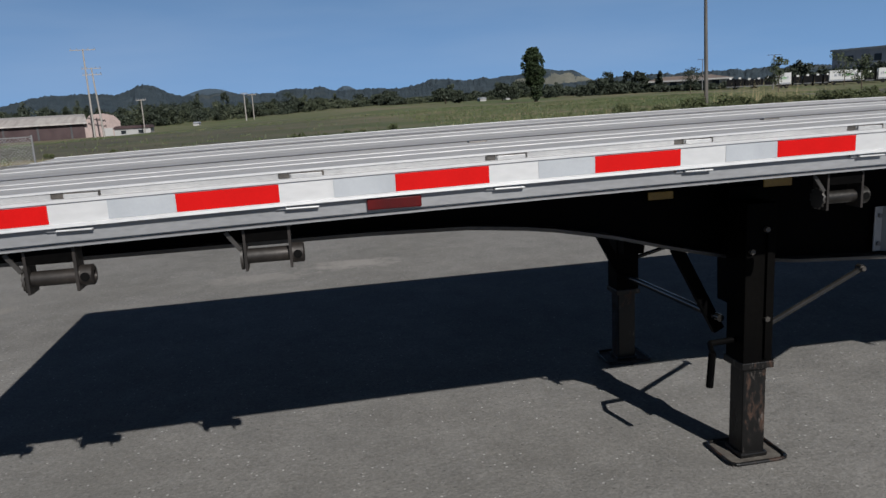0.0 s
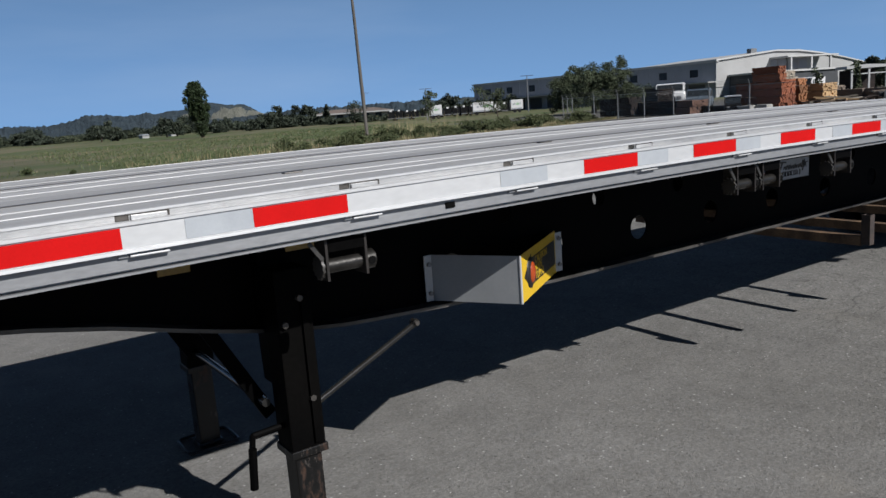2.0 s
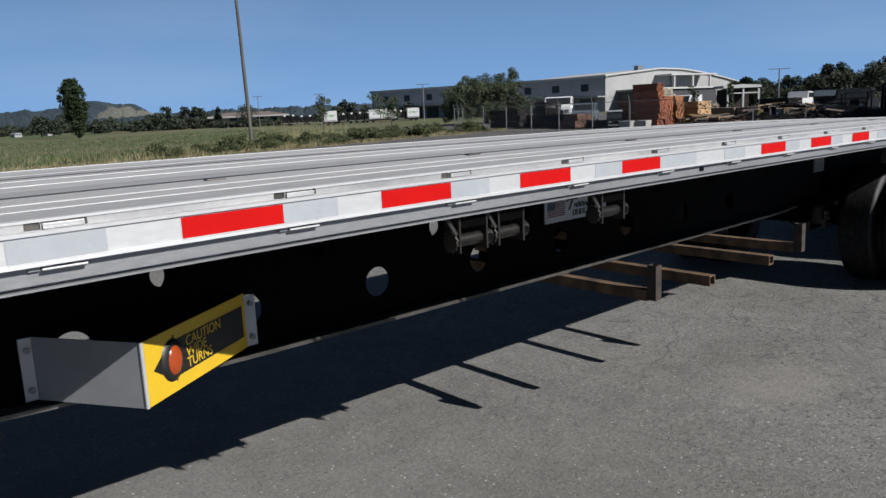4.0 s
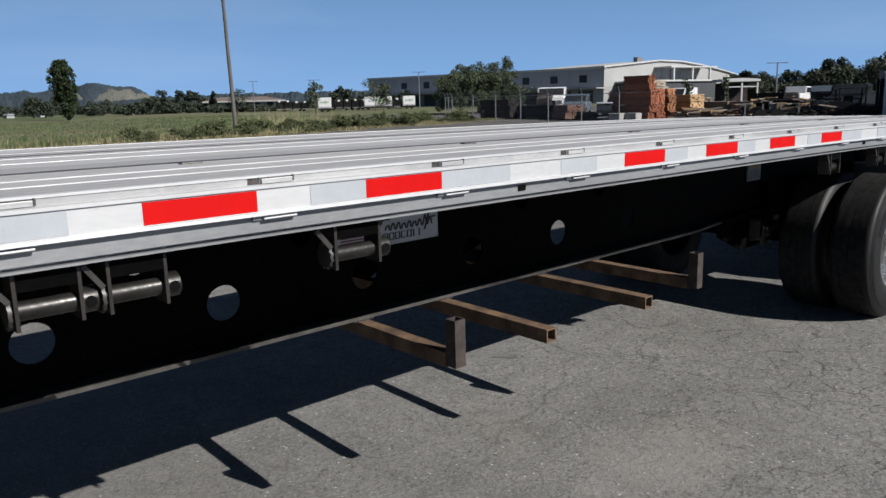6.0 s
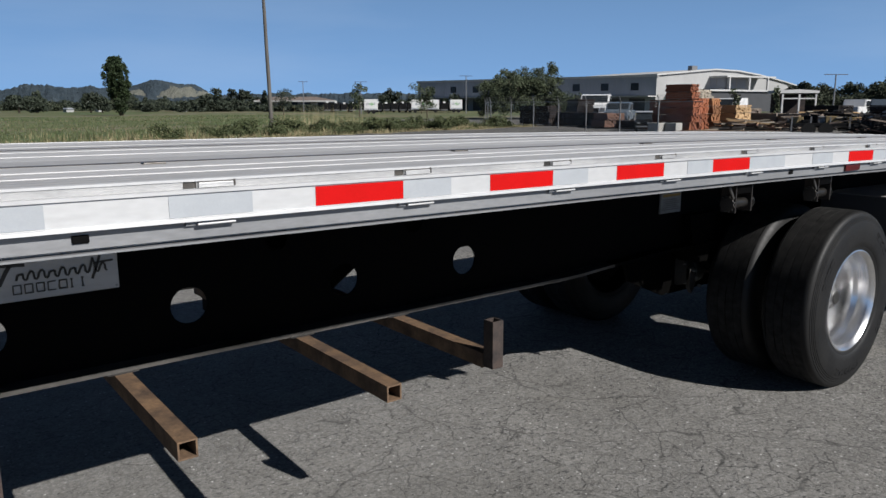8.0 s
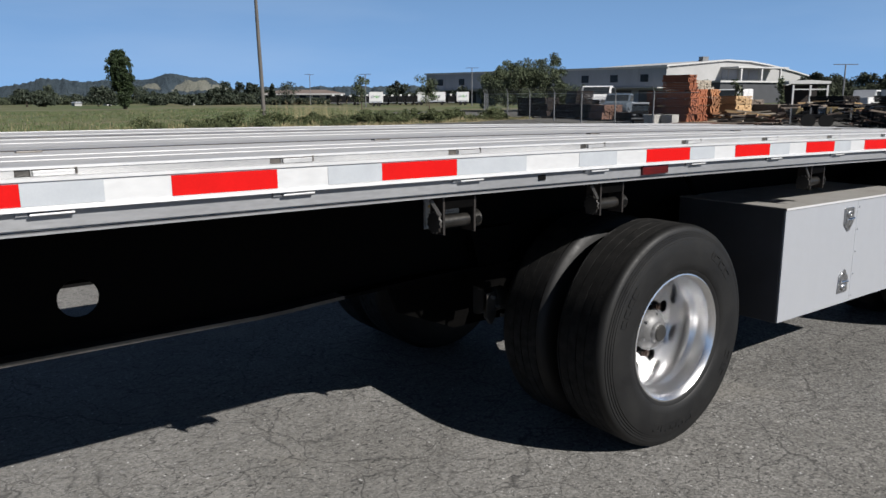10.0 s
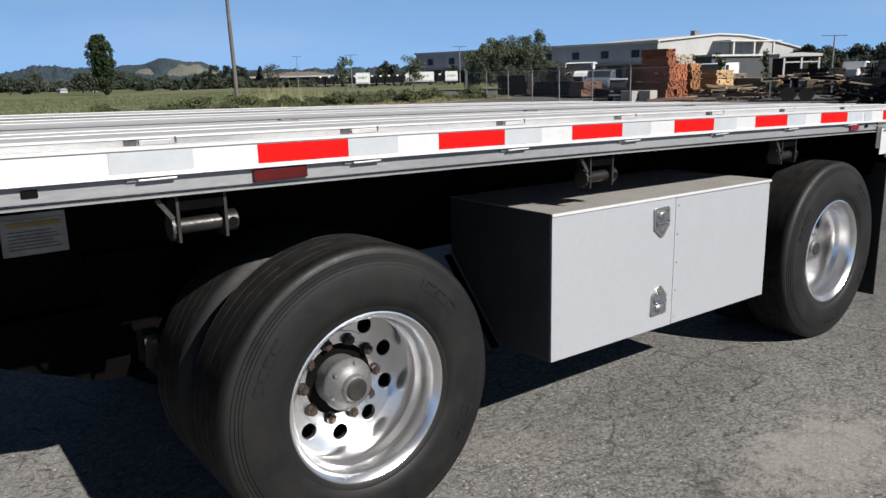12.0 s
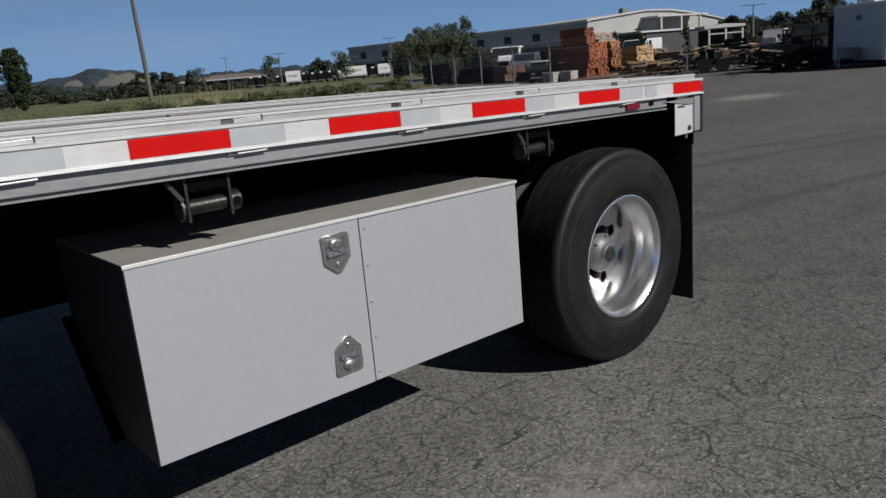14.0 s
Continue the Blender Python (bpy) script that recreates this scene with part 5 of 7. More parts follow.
# darker copy of the box aluminium, as the ends and back lie in shade
ALU_BOX_SHADED = surface("toolbox aluminium darkened for shade", (0.0671, 0.0671, 0.0718), (0.0470, 0.0470, 0.0503), 0.5, 0.3, 2, 60, 0.05, spread=0.05)
LATCH_DARK = surface("shaded latch recess", (0.30, 0.305, 0.31), (0.14, 0.14, 0.145), 0.3, 0.8, 40, 90, 0.1)
LATCH = surface("stainless latch dish", (0.39, 0.3978, 0.4056), (0.2808, 0.2808, 0.2886), 0.3, 0.9, 30, 90, 0.1)

build_deck()
build_rails()
build_chassis()
build_winches()
build_legs()
build_turn_sign()
build_tyre_rack()
build_running_gear()
build_toolbox()


# ---- meadow, trees and far buildings ----
def leaf_cards(blobs, size, seed, flat=0.0):
    """Verts and faces of small leaf clumps strewn through blobs (centre, radii, count)."""
    rng = np.random.default_rng(seed)
    vs, fs = [], []
    for c, r, n in blobs:
        u = rng.normal(size=(n, 3))
        u /= np.linalg.norm(u, axis=1)[:, None]
        p = np.array(c) + u * np.array(r) * (rng.random((n, 1)) ** 0.4)
        a = rng.normal(size=(n, 3)) + u * 0.6
        a /= np.linalg.norm(a, axis=1)[:, None]
        b = np.cross(a, rng.normal(size=(n, 3)))
        b /= np.linalg.norm(b, axis=1)[:, None]
        s = size * (0.55 + 0.9 * rng.random((n, 1)))
        k = len(vs)
        quad = np.stack([p - a * s, p + b * s * 0.6, p + a * s, p - b * s * 0.55], axis=1).reshape(-1, 3)
        vs.extend(map(tuple, quad))
        fs.extend((k + 4 * i, k + 4 * i + 1, k + 4 * i + 2, k + 4 * i + 3) for i in range(n))
    return vs, fs


def leaf_mesh(name, blobs, size, seed):
    me = bpy.data.meshes.new(name)
    v, f = leaf_cards(blobs, size, seed)
    me.from_pydata(v, [], f)
    return me


def limb(bm, p, q, r0, r1, n=8, bends=3, wob=0.08, rng=random):
    """A tapered, slightly crooked limb."""
    p, q = Vector(p), Vector(q)
    rings = []
    length = (q - p).length
    d = (q - p).normalized()
    s = d.orthogonal().normalized()
    t = d.cross(s)
    for i in range(bends + 1):
        u = i / bends
        c = p.lerp(q, u) + (s * rng.uniform(-1, 1) + t * rng.uniform(-1, 1)) * wob * length * (0 < i < bends)
        r = r0 + (r1 - r0) * u
        rings.append([bm.verts.new(c + (s * math.cos(2 * math.pi * k / n) + t * math.sin(2 * math.pi * k / n)) * r) for k in range(n)])
    for a, b in zip(rings, rings[1:]):
        for k in range(n):
            bm.faces.new((a[k], a[(k + 1) % n], b[(k + 1) % n], b[k]))
    bm.faces.new(rings[-1])
    return bm


def tree(name, x, y, blobs, leaf, size, seed, label, trunk_r, trunk_h, limbs=(), group=""):
    z = ground_height(x, y)
    rng = random.Random(seed)
    th = thing(name, (x, y, z), label, "tree", group)
    bm = bmesh.new()
    limb(bm, (x, y, z - 0.1), (x + rng.uniform(-0.1, 0.1), y, z + trunk_h), trunk_r, trunk_r * 0.45, 10, 4, 0.02, rng)
    for a, b, r in limbs:
        limb(bm, Vector((x, y, z)) + Vector(a), Vector((x, y, z)) + Vector(b), r, r * 0.35, 7, 3, 0.07, rng)
    part("trunk", bm, BARK, th, smooth=True)
    blobs = [((x + c[0], y + c[1], z + c[2]), r, n) for c, r, n in blobs]
    part_mesh("crown", leaf_mesh("crown", blobs, size, seed), leaf, th)
    return th


def poplar():
    rng = random.Random(5)
    blobs = []
    for i in range(150):
        u = rng.random() ** 0.8
        w = 0.75 + 1.25 * min(1.0, u / 0.55) ** 1.2 if u < 0.72 else 2.0 * math.sqrt(max(0.02, 1 - ((u - 0.72) / 0.29) ** 2))
        w *= 0.86 + 0.28 * noise.noise((u * 6.0, 2.0, 1.0))
        a = rng.uniform(0, 6.28)
        k = rng.uniform(0.0, 0.86) ** 0.6 * w
        blobs.append(((k * math.cos(a) + 0.55 * (1 - u) - 0.45, k * math.sin(a), 0.5 + 6.75 * u), (0.42, 0.42, 0.48), 110))
    for dx, dz in ((0.25, 7.45), (0.5, 7.2), (-0.6, 7.05), (-1.5, 6.2), (-1.75, 5.3), (1.35, 5.6), (1.2, 4.4), (-1.6, 4.1)):
        blobs.append(((dx - 0.2, 0, dz), (0.34, 0.34, 0.38), 60))
    tree("poplar_tree", 34.45, 104.0, blobs, LEAF_POPLAR, 0.12, 11, "tall dark green poplar standing alone in the meadow", 0.30, 6.2,
         [((0, 0, 1.5 + i), (rng.uniform(-1, 1), rng.uniform(-1, 1), 2.8 + i), 0.09) for i in range(4)])


def oak():
    rng = random.Random(8)
    blobs = []
    for i in range(330):
        a = rng.uniform(0, 6.28)
        k = rng.random() ** 0.55
        wx, wy = 5.0 * k * math.cos(a), 3.8 * k * math.sin(a)
        crown = 3.3 * math.exp(-((wx + 0.2) / 3.4) ** 2) + 1.5 * math.exp(-((wx - 1.4) / 1.6) ** 2) + 1.2 * math.exp(-((wx + 3.4) / 1.3) ** 2) + 0.7 + 0.9 * noise.noise((wx * 0.8, wy * 0.6, 1))
        h = 0.55 + rng.random() ** 0.75 * max(0.3, crown)
        blobs.append(((wx, wy, h * 0.95), (0.55, 0.55, 0.40), 170))
    # lower boughs towards the yard
    for i in range(14):
        blobs.append(((2.6 + rng.uniform(-0.9, 2.1), -3.2 + rng.uniform(-1.6, 0.8), rng.uniform(0.6, 2.4)), (0.7, 0.7, 0.5), 110))
    tree("broad_tree", 60.1, 54.5, blobs, LEAF_OAK, 0.075, 21, "broad grey-green tree behind the yard fence", 0.32, 2.0,
         [((0, 0, 0.9), (rng.uniform(-3.5, 3.5), rng.uniform(-2, 2), rng.uniform(2.4, 4)), 0.13) for i in range(8)])


def sapling(x, y, h, w, seed, leaf, n=90):
    rng = random.Random(seed)
    blobs = [((rng.uniform(-w, w) * 0.4, rng.uniform(-w, w) * 0.4, h * (0.35 + 0.65 * i / 8)), (w * 0.45, w * 0.45, h * 0.11), n) for i in range(9)]
    tree("young_tree", x, y, blobs, leaf, 0.11, seed, "slim young tree with thin leafage", 0.07, h * 0.9, group="young trees")


def woods(name, spots, leaf, size, seed, label, n=34):
    """Far trees, too many and too far to tell apart: one object."""
    rng = random.Random(seed)
    blobs = []
    for x, y, h, w in spots:
        z = ground_height(x, y)
        tall = rng.random() < 0.22
        for i in range(6):
            u = rng.random()
            ww = w * (0.45 if tall else 0.75)
            blobs.append(((x + rng.uniform(-ww, ww) * (1 - u * 0.7), y + rng.uniform(-ww, ww), z + h * (0.12 + 0.78 * u) * (1.25 if tall else 1)), (w * 0.45 * (1.05 - 0.7 * u * tall), w * 0.45, h * 0.2), n))
    me = leaf_mesh(name, blobs, size, seed)
    me.materials.append(leaf)
    tagged(new(name, me), label, "trees", "", "stuff")


def polar(az, r, z=0.0):
    a = radians(az)
    return (5 + r * math.sin(a), -1.7 + r * math.cos(a), z)


def build_woods():
    rng = random.Random(3)
    spots, olive = [], []
    for i in range(600):
        az = rng.uniform(-24, 26.5)
        r = rng.uniform(190, 290)
        x, y, _ = polar(az, r)
        low = -ground_height(x, y)
        clump = max(0.1, 0.9 + 1.7 * noise.noise((az * 0.55, 4.0, 0.0)) + 0.9 * noise.noise((az * 1.9, 7.0, 0.0)))
        rise = (1.4 if az < 6 else 1.1 if az < 13.5 else 1.5) + (0.4 + (2.0 if 6 < az < 13.5 else 2.5) * rng.random() ** (1.5 if az < 6 else 2.0)) * clump * r / 230
        pale = noise.noise((az * 0.9, r * 0.02, 9.0)) + rng.uniform(-0.25, 0.25) > 0.12
        (olive if pale else spots).append((x, y, max(1.2, low + rise), rng.uniform(1.7, 4.2)))
    for i in range(40):
        az = rng.uniform(17, 30)
        x, y, _ = polar(az, rng.uniform(150, 175))
        spots.append((x, y, rng.uniform(1.4, 2.6) if az < 24.3 else rng.uniform(0.8, 1.5), rng.uniform(2, 3.4)))
    for az, h in ((22.9, 5.6), (23.6, 6.2), (24.0, 5.2), (21.8, 4.4), (25.2, 4.2), (22.3, 4.8)):
        x, y, _ = polar(az, 165)
        spots.append((x, y, h * 0.78, 1.3))
    for i in range(26):
        az = rng.choice((rng.uniform(27, 28.6), rng.uniform(33.5, 41)))
        x, y, _ = polar(az, rng.uniform(150, 190))
        spots.append((x, y, rng.uniform(2.0, 4.2) if az > 30 else rng.uniform(0.8, 1.5), rng.uniform(1.8, 3)))
    woods("far_woods", spots, LEAF_DARK, 0.25, 31, "dark green belt of trees beyond the meadow", 95)
    woods("far_copse", olive, LEAF_OLIVE, 0.22, 32, "olive green trees scattered among the far woods", 95)
    spots = []
    for i in range(130):
        az = 61.6 + 30 * rng.random() ** 1.3
        r = rng.uniform(110, 140)
        x, y = 9.4 + r * math.sin(radians(az)), -1.9 + r * math.cos(radians(az))
        e = min(2.6, 1.42 + 0.065 * (az - 61.6) + 0.10 * max(0, az - 66.3))
        spots.append((x, y, (1.3 + r * math.tan(radians(e))) * rng.uniform(0.55, 0.86), rng.uniform(1.6, 3.0)))
    woods("yard_woods", spots, LEAF_OLIVE, 0.15, 33, "dark trees behind the lumber yard", 230)
    for az, r, h, w in ((9.3, 150, 3.2, 3.4), (10.3, 152, 2.6, 2.8), (13.6, 150, 3.4, 2.3), (14.3, 150, 2.8, 2.0)):
        x, y, _ = polar(az, r)
        blobs = [((rng.uniform(-w, w) * 0.45, rng.uniform(-w, w) * 0.4, h * rng.uniform(0.2, 0.85)), (w * 0.4, w * 0.4, h * 0.2), 170) for i in range(10)]
        tree("field_tree", x, y, blobs, LEAF_DARK, 0.2, int(az * 10), "rounded dark tree at the meadow's edge", 0.18, h * 0.6, group="field trees")


def hill_material(name, a, b, c):
    m = bpy.data.materials.new(name)
    m.use_nodes = True
    nt = m.node_tree
    p = nt.nodes["Principled BSDF"]
    vec = coords(nt)
    col = ramp_mix(nt, remap(nt, noise_node(nt, vec, 0.05, 6, 0.7), 0.35, 0.65), a, b)
    col = ramp_mix(nt, remap(nt, noise_node(nt, vec, 0.008, 4), 0.60, 0.70), col, c)
    nt.links.new(col, p.inputs["Base Color"])
    p.inputs["Roughness"].default_value = 0.95
    p.inputs["Specular IOR Level"].default_value = 0.1
    add_bump(nt, noise_node(nt, vec, 0.12, 4, 0.7), 1.0, 6.0)
    return m


# the blue in the wooded slopes is distance haze mixed into their colour
HILL_WOOD = hill_material("wooded hillside with haze tint", (0.0258, 0.0387, 0.0507), (0.0482, 0.0636, 0.0757), (0.0654, 0.0765, 0.0757))
HILL_BALD = hill_material("dry grassy hillside", (0.1591, 0.1582, 0.1333), (0.1161, 0.1221, 0.1049), (0.0473, 0.0593, 0.0568))


def ridge(name, az0, az1, r, base, bumps, mat, rough, seed, label, tufts=1.7):
    n = int((az1 - az0) / 0.09)
    rows = 16
    vs, fs = [], []
    for i in range(n + 1):
        az = az0 + (az1 - az0) * i / n
        e = base + sum(h * math.exp(-((az - c) / w) ** 2) for c, w, h in bumps)
        e += rough * (noise.noise((az * 1.3, seed, 0)) * 0.5 + noise.noise((az * 4.5, seed, 0)) * 0.3 + noise.noise((az * 19, seed, 0)) * 0.16 + noise.noise((az * 43, seed, 1)) * 0.08)
        fade = min(1.0, (az - az0) / 3, (az1 - az) / 3)
        hgt = 1.6 + r * math.tan(radians(max(0.02, e))) * max(0.0, fade)
        for k in range(rows + 1):
            u = k / rows
            rr = r * (0.72 + 0.28 * u) + 25 * noise.noise((az * 1.3, u * 3, seed))
            knob = tufts * (noise.noise((az * 9, u * 11, seed)) + 0.7 * noise.noise((az * 23, u * 26, seed))) * (0.35 if k == rows else 1.0)
            vs.append(polar(az, rr, -4 + (hgt + 4) * math.sin(u * math.pi / 2) + knob))
    for i in range(n):
        for k in range(rows):
            a = i * (rows + 1) + k
            fs.append((a, a + rows + 1, a + rows + 2, a + 1))
    me = bpy.data.meshes.new(name)
    me.from_pydata(vs, [], fs)
    me.materials.append(mat)
    for p in me.polygons:
        p.use_smooth = True
    tagged(new(name, me), label, "hills", "", "structure")


BALD = [(16.0, 1.0, 0.56), (17.2, 1.0, 0.50), (18.6, 1.0, 0.78), (20, 1.0, 0.72), (21.2, 1.0, 0.30)]
CREST = [(14.8, 1.2, 0.80), (16.3, 1.2, 0.57), (17.7, 1.2, 1.08), (19.1, 1.2, 0.61), (20.4, 1.2, 0.83)]


def build_hills():
    ridge("backdrop_near_hills", -70, 60, 950, 0.78, [(-26, 5, 0.3), (-17.4, 1.3, 0.34), (-14.6, 2.9, 0.66), (-10.6, 1.5, 1.0), (-6, 2.5, 0.33), (-0.3, 2.0, 0.36), (1.6, 0.6, 0.26), (4.8, 1.6, 0.12), (10.2, 1.7, 0.55), (13.6, 1.7, 0.42),
          (19, 3.4, -0.28), (-42, 10, 0.5)], HILL_WOOD, 0.26, 2.0, "dark wooded hills along the horizon")
    ridge("backdrop_bald_hill", 8, 34, 1500, 0.36, BALD, HILL_BALD, 0.05, 5.0, "pale grassy hill with trees on its crest", 1.2)
    ridge("backdrop_crest_woods", 10, 26, 1570, 0.30, CREST, HILL_WOOD, 0.08, 7.0, "dark trees along the crest of the pale hill", 1.6)
    ridge("backdrop_far_hills", -60, 70, 2400, 0.55, [(-6.3, 2.3, 0.90), (3.4, 0.9, 0.62), (14.6, 1.6, 0.60), (9, 4, 0.15), (30, 9, 0.1)], HILL_FAR, 0.06, 9.0, "far ridge on the horizon, tinted blue-grey for haze")


# blue-grey haze is put straight into the far ridge's colour
HILL_FAR = hill_material("distant hillside with haze tint", (0.055, 0.080, 0.108), (0.068, 0.094, 0.120), (0.072, 0.097, 0.116))


def build_grass():
    rng = np.random.default_rng(4)
    vs, fs, vs2, fs2 = [], [], [], []
    for i in range(24000):
        x = rng.uniform(-45, 52)
        e = 28.8 + 0.17 * x
        y = e + 0.3 + 60 * rng.random() ** 2.0
        if x > 44 and y < 60:
            continue
        if x < 9 and y < e + 50 and rng.random() < 0.94:
            continue
        z = ground_height(x, y)
        dry = rng.random() < (0.04 if x < 6 else 0.7 if y < e + 3.0 else 0.25 if y < e + 9 else 0.06)
        h = (0.07 + 0.15 * rng.random() + (0.22 * rng.random() if x > 12 and e + 2 < y < e + 11 else 0)) * (1 + 0.5 * noise.noise((x * 0.12, y * 0.12, 3)))
        V, F = (vs2, fs2) if dry else (vs, fs)
        for j in range(4):
            a = rng.uniform(0, 6.28)
            dx, dy = 0.022 * math.cos(a), 0.022 * math.sin(a)
            ox, oy = rng.uniform(-0.22, 0.22), rng.uniform(-0.22, 0.22)
            k = len(V)
            lx, ly = rng.uniform(-0.12, 0.12), rng.uniform(-0.12, 0.12)
            V += [(x + ox - dx, y + oy - dy, z - 0.02), (x + ox + dx, y + oy + dy, z - 0.02), (x + ox + lx, y + oy + ly, z + h)]
            F.append((k, k + 1, k + 2))
    for name, V, F, mat, label in (("meadow_grass", vs, fs, GRASS, "green knee-high meadow grass"), ("dry_straw", vs2, fs2, STRAW, "dry straw-coloured grass along the lot's edge")):
        me = bpy.data.meshes.new(name)
        me.from_pydata(V, [], F)
        me.materials.append(mat)
        tagged(new(name, me), label, "grass", "", "stuff")
    # tall dead stalks by the pole
    vs, fs = [], []
    for i in range(260):
        x = rng.normal(31.3, 1.7)
        y = 43.8 - 0.3 * (x - 31.0) + rng.normal(0, 1.0)
        z = ground_height(x, y)
        h = 0.5 + 1.2 * rng.random() ** 1.3
        k = len(vs)
        lx = rng.uniform(-0.25, 0.25)
        vs += [(x - 0.012, y, z), (x + 0.012, y, z), (x + lx, y, z + h)]
        fs.append((k, k + 1, k + 2))
    me = bpy.data.meshes.new("dead_stalks")
    me.from_pydata(vs, [], fs)
    me.materials.append(STRAW)
    tagged(new("dead_stalks", me), "tall pale dead weed stalks near the pole", "weeds", "", "stuff")


def build_shrubs():
    rng = random.Random(12)
    meshes = []
    for s in range(5):
        blobs = [((rng.uniform(-0.42, 0.42), rng.uniform(-0.35, 0.35), rng.uniform(0.15, 0.55)), (0.26, 0.26, 0.22), 120) for i in range(9)]
        me = leaf_mesh("shrub", blobs, 0.045, 50 + s)
        me.materials.append(LEAF_SHRUB)
        meshes.append(me)
    for i in range(104):
        if i < 88:
            x = 15 + 29 * rng.random() ** 0.8
            y = 28.8 + 0.17 * x + 0.8 + 5.5 * rng.random() ** 1.6
        else:
            x = rng.uniform(-12, 20)
            y = 28.8 + 0.17 * x + rng.uniform(0.5, 9)
        ob = new("shrub", meshes[i % 5])
        k = rng.choice((0.5, 0.65, 0.8, 1.0, 1.35)) * (1.0 if i < 88 else 0.45)
        ob.matrix_world = Matrix.LocRotScale((x, y, ground_height(x, y) - 0.03), Euler((0, 0, rng.uniform(0, 6.28))), (k * 1.1, k, k * rng.uniform(0.75, 1.1)))
        tagged(ob, "small green weed shrub at the meadow's edge", "shrub", "verge shrubs")


def pole_thing(name, x, y, h, r, label, arms=(), lean=0.0, group="", timber=None):
    z = ground_height(x, y)
    th = thing(name, (x, y, z), label, "pole", group)
    part("shaft", limb(bmesh.new(), (x, y, z - 0.2), (x + lean, y, z + h), r, r * 0.62, 12, 5, 0.002), timber or WOODPOLE, th, smooth=True)
    for dz, w in arms:
        arm = part("crossarm", beam(bmesh.new(), (x + lean - w, y - 0.1, z + h - dz), (x + lean + w, y - 0.1, z + h - dz), 0.10, 0.10), timber or WOODPOLE, th)
        for k in (-0.92, -0.45, 0.45, 0.92):
            part("insulator", rod(bmesh.new(), (x + lean + k * w, y - 0.1, z + h - dz + 0.05), (x + lean + k * w, y - 0.1, z + h - dz + 0.3), 0.05, 8, 0.03), GALV, arm)
    return th


def lamp_mast(x, y, h, w):
    z = ground_height(x, y)
    th = thing("yard_lamp", (x, y, z), "tall grey yard lamp with a wide flat head", "lamp", "yard lamps")
    part("mast", limb(bmesh.new(), (x, y, z), (x, y, z + h), 0.09, 0.06, 8, 3, 0.0), GALV, th)
    d = Vector((math.cos(0.6), -math.sin(0.6), 0))
    c = Vector((x, y, z + h))
    part("lamp_head", beam(bmesh.new(), c - d * w, c + d * w, 0.14, 0.06), DARK_STEEL, th)


def facing(p, q):
    """A frame whose x runs from p to q, y away from the viewer, at p."""
    p, q = Vector((*p, 0)), Vector((*q, 0))
    d = (q - p).normalized()
    nrm = Vector((-d.y, d.x, 0))
    if nrm.dot(p - Vector((5, -1.7, 0))) < 0:
        nrm = -nrm
    return Matrix(((d.x, nrm.x, 0, p.x), (d.y, nrm.y, 0, p.y), (0, 0, 1, 0), (0, 0, 0, 1))), (q - p).length


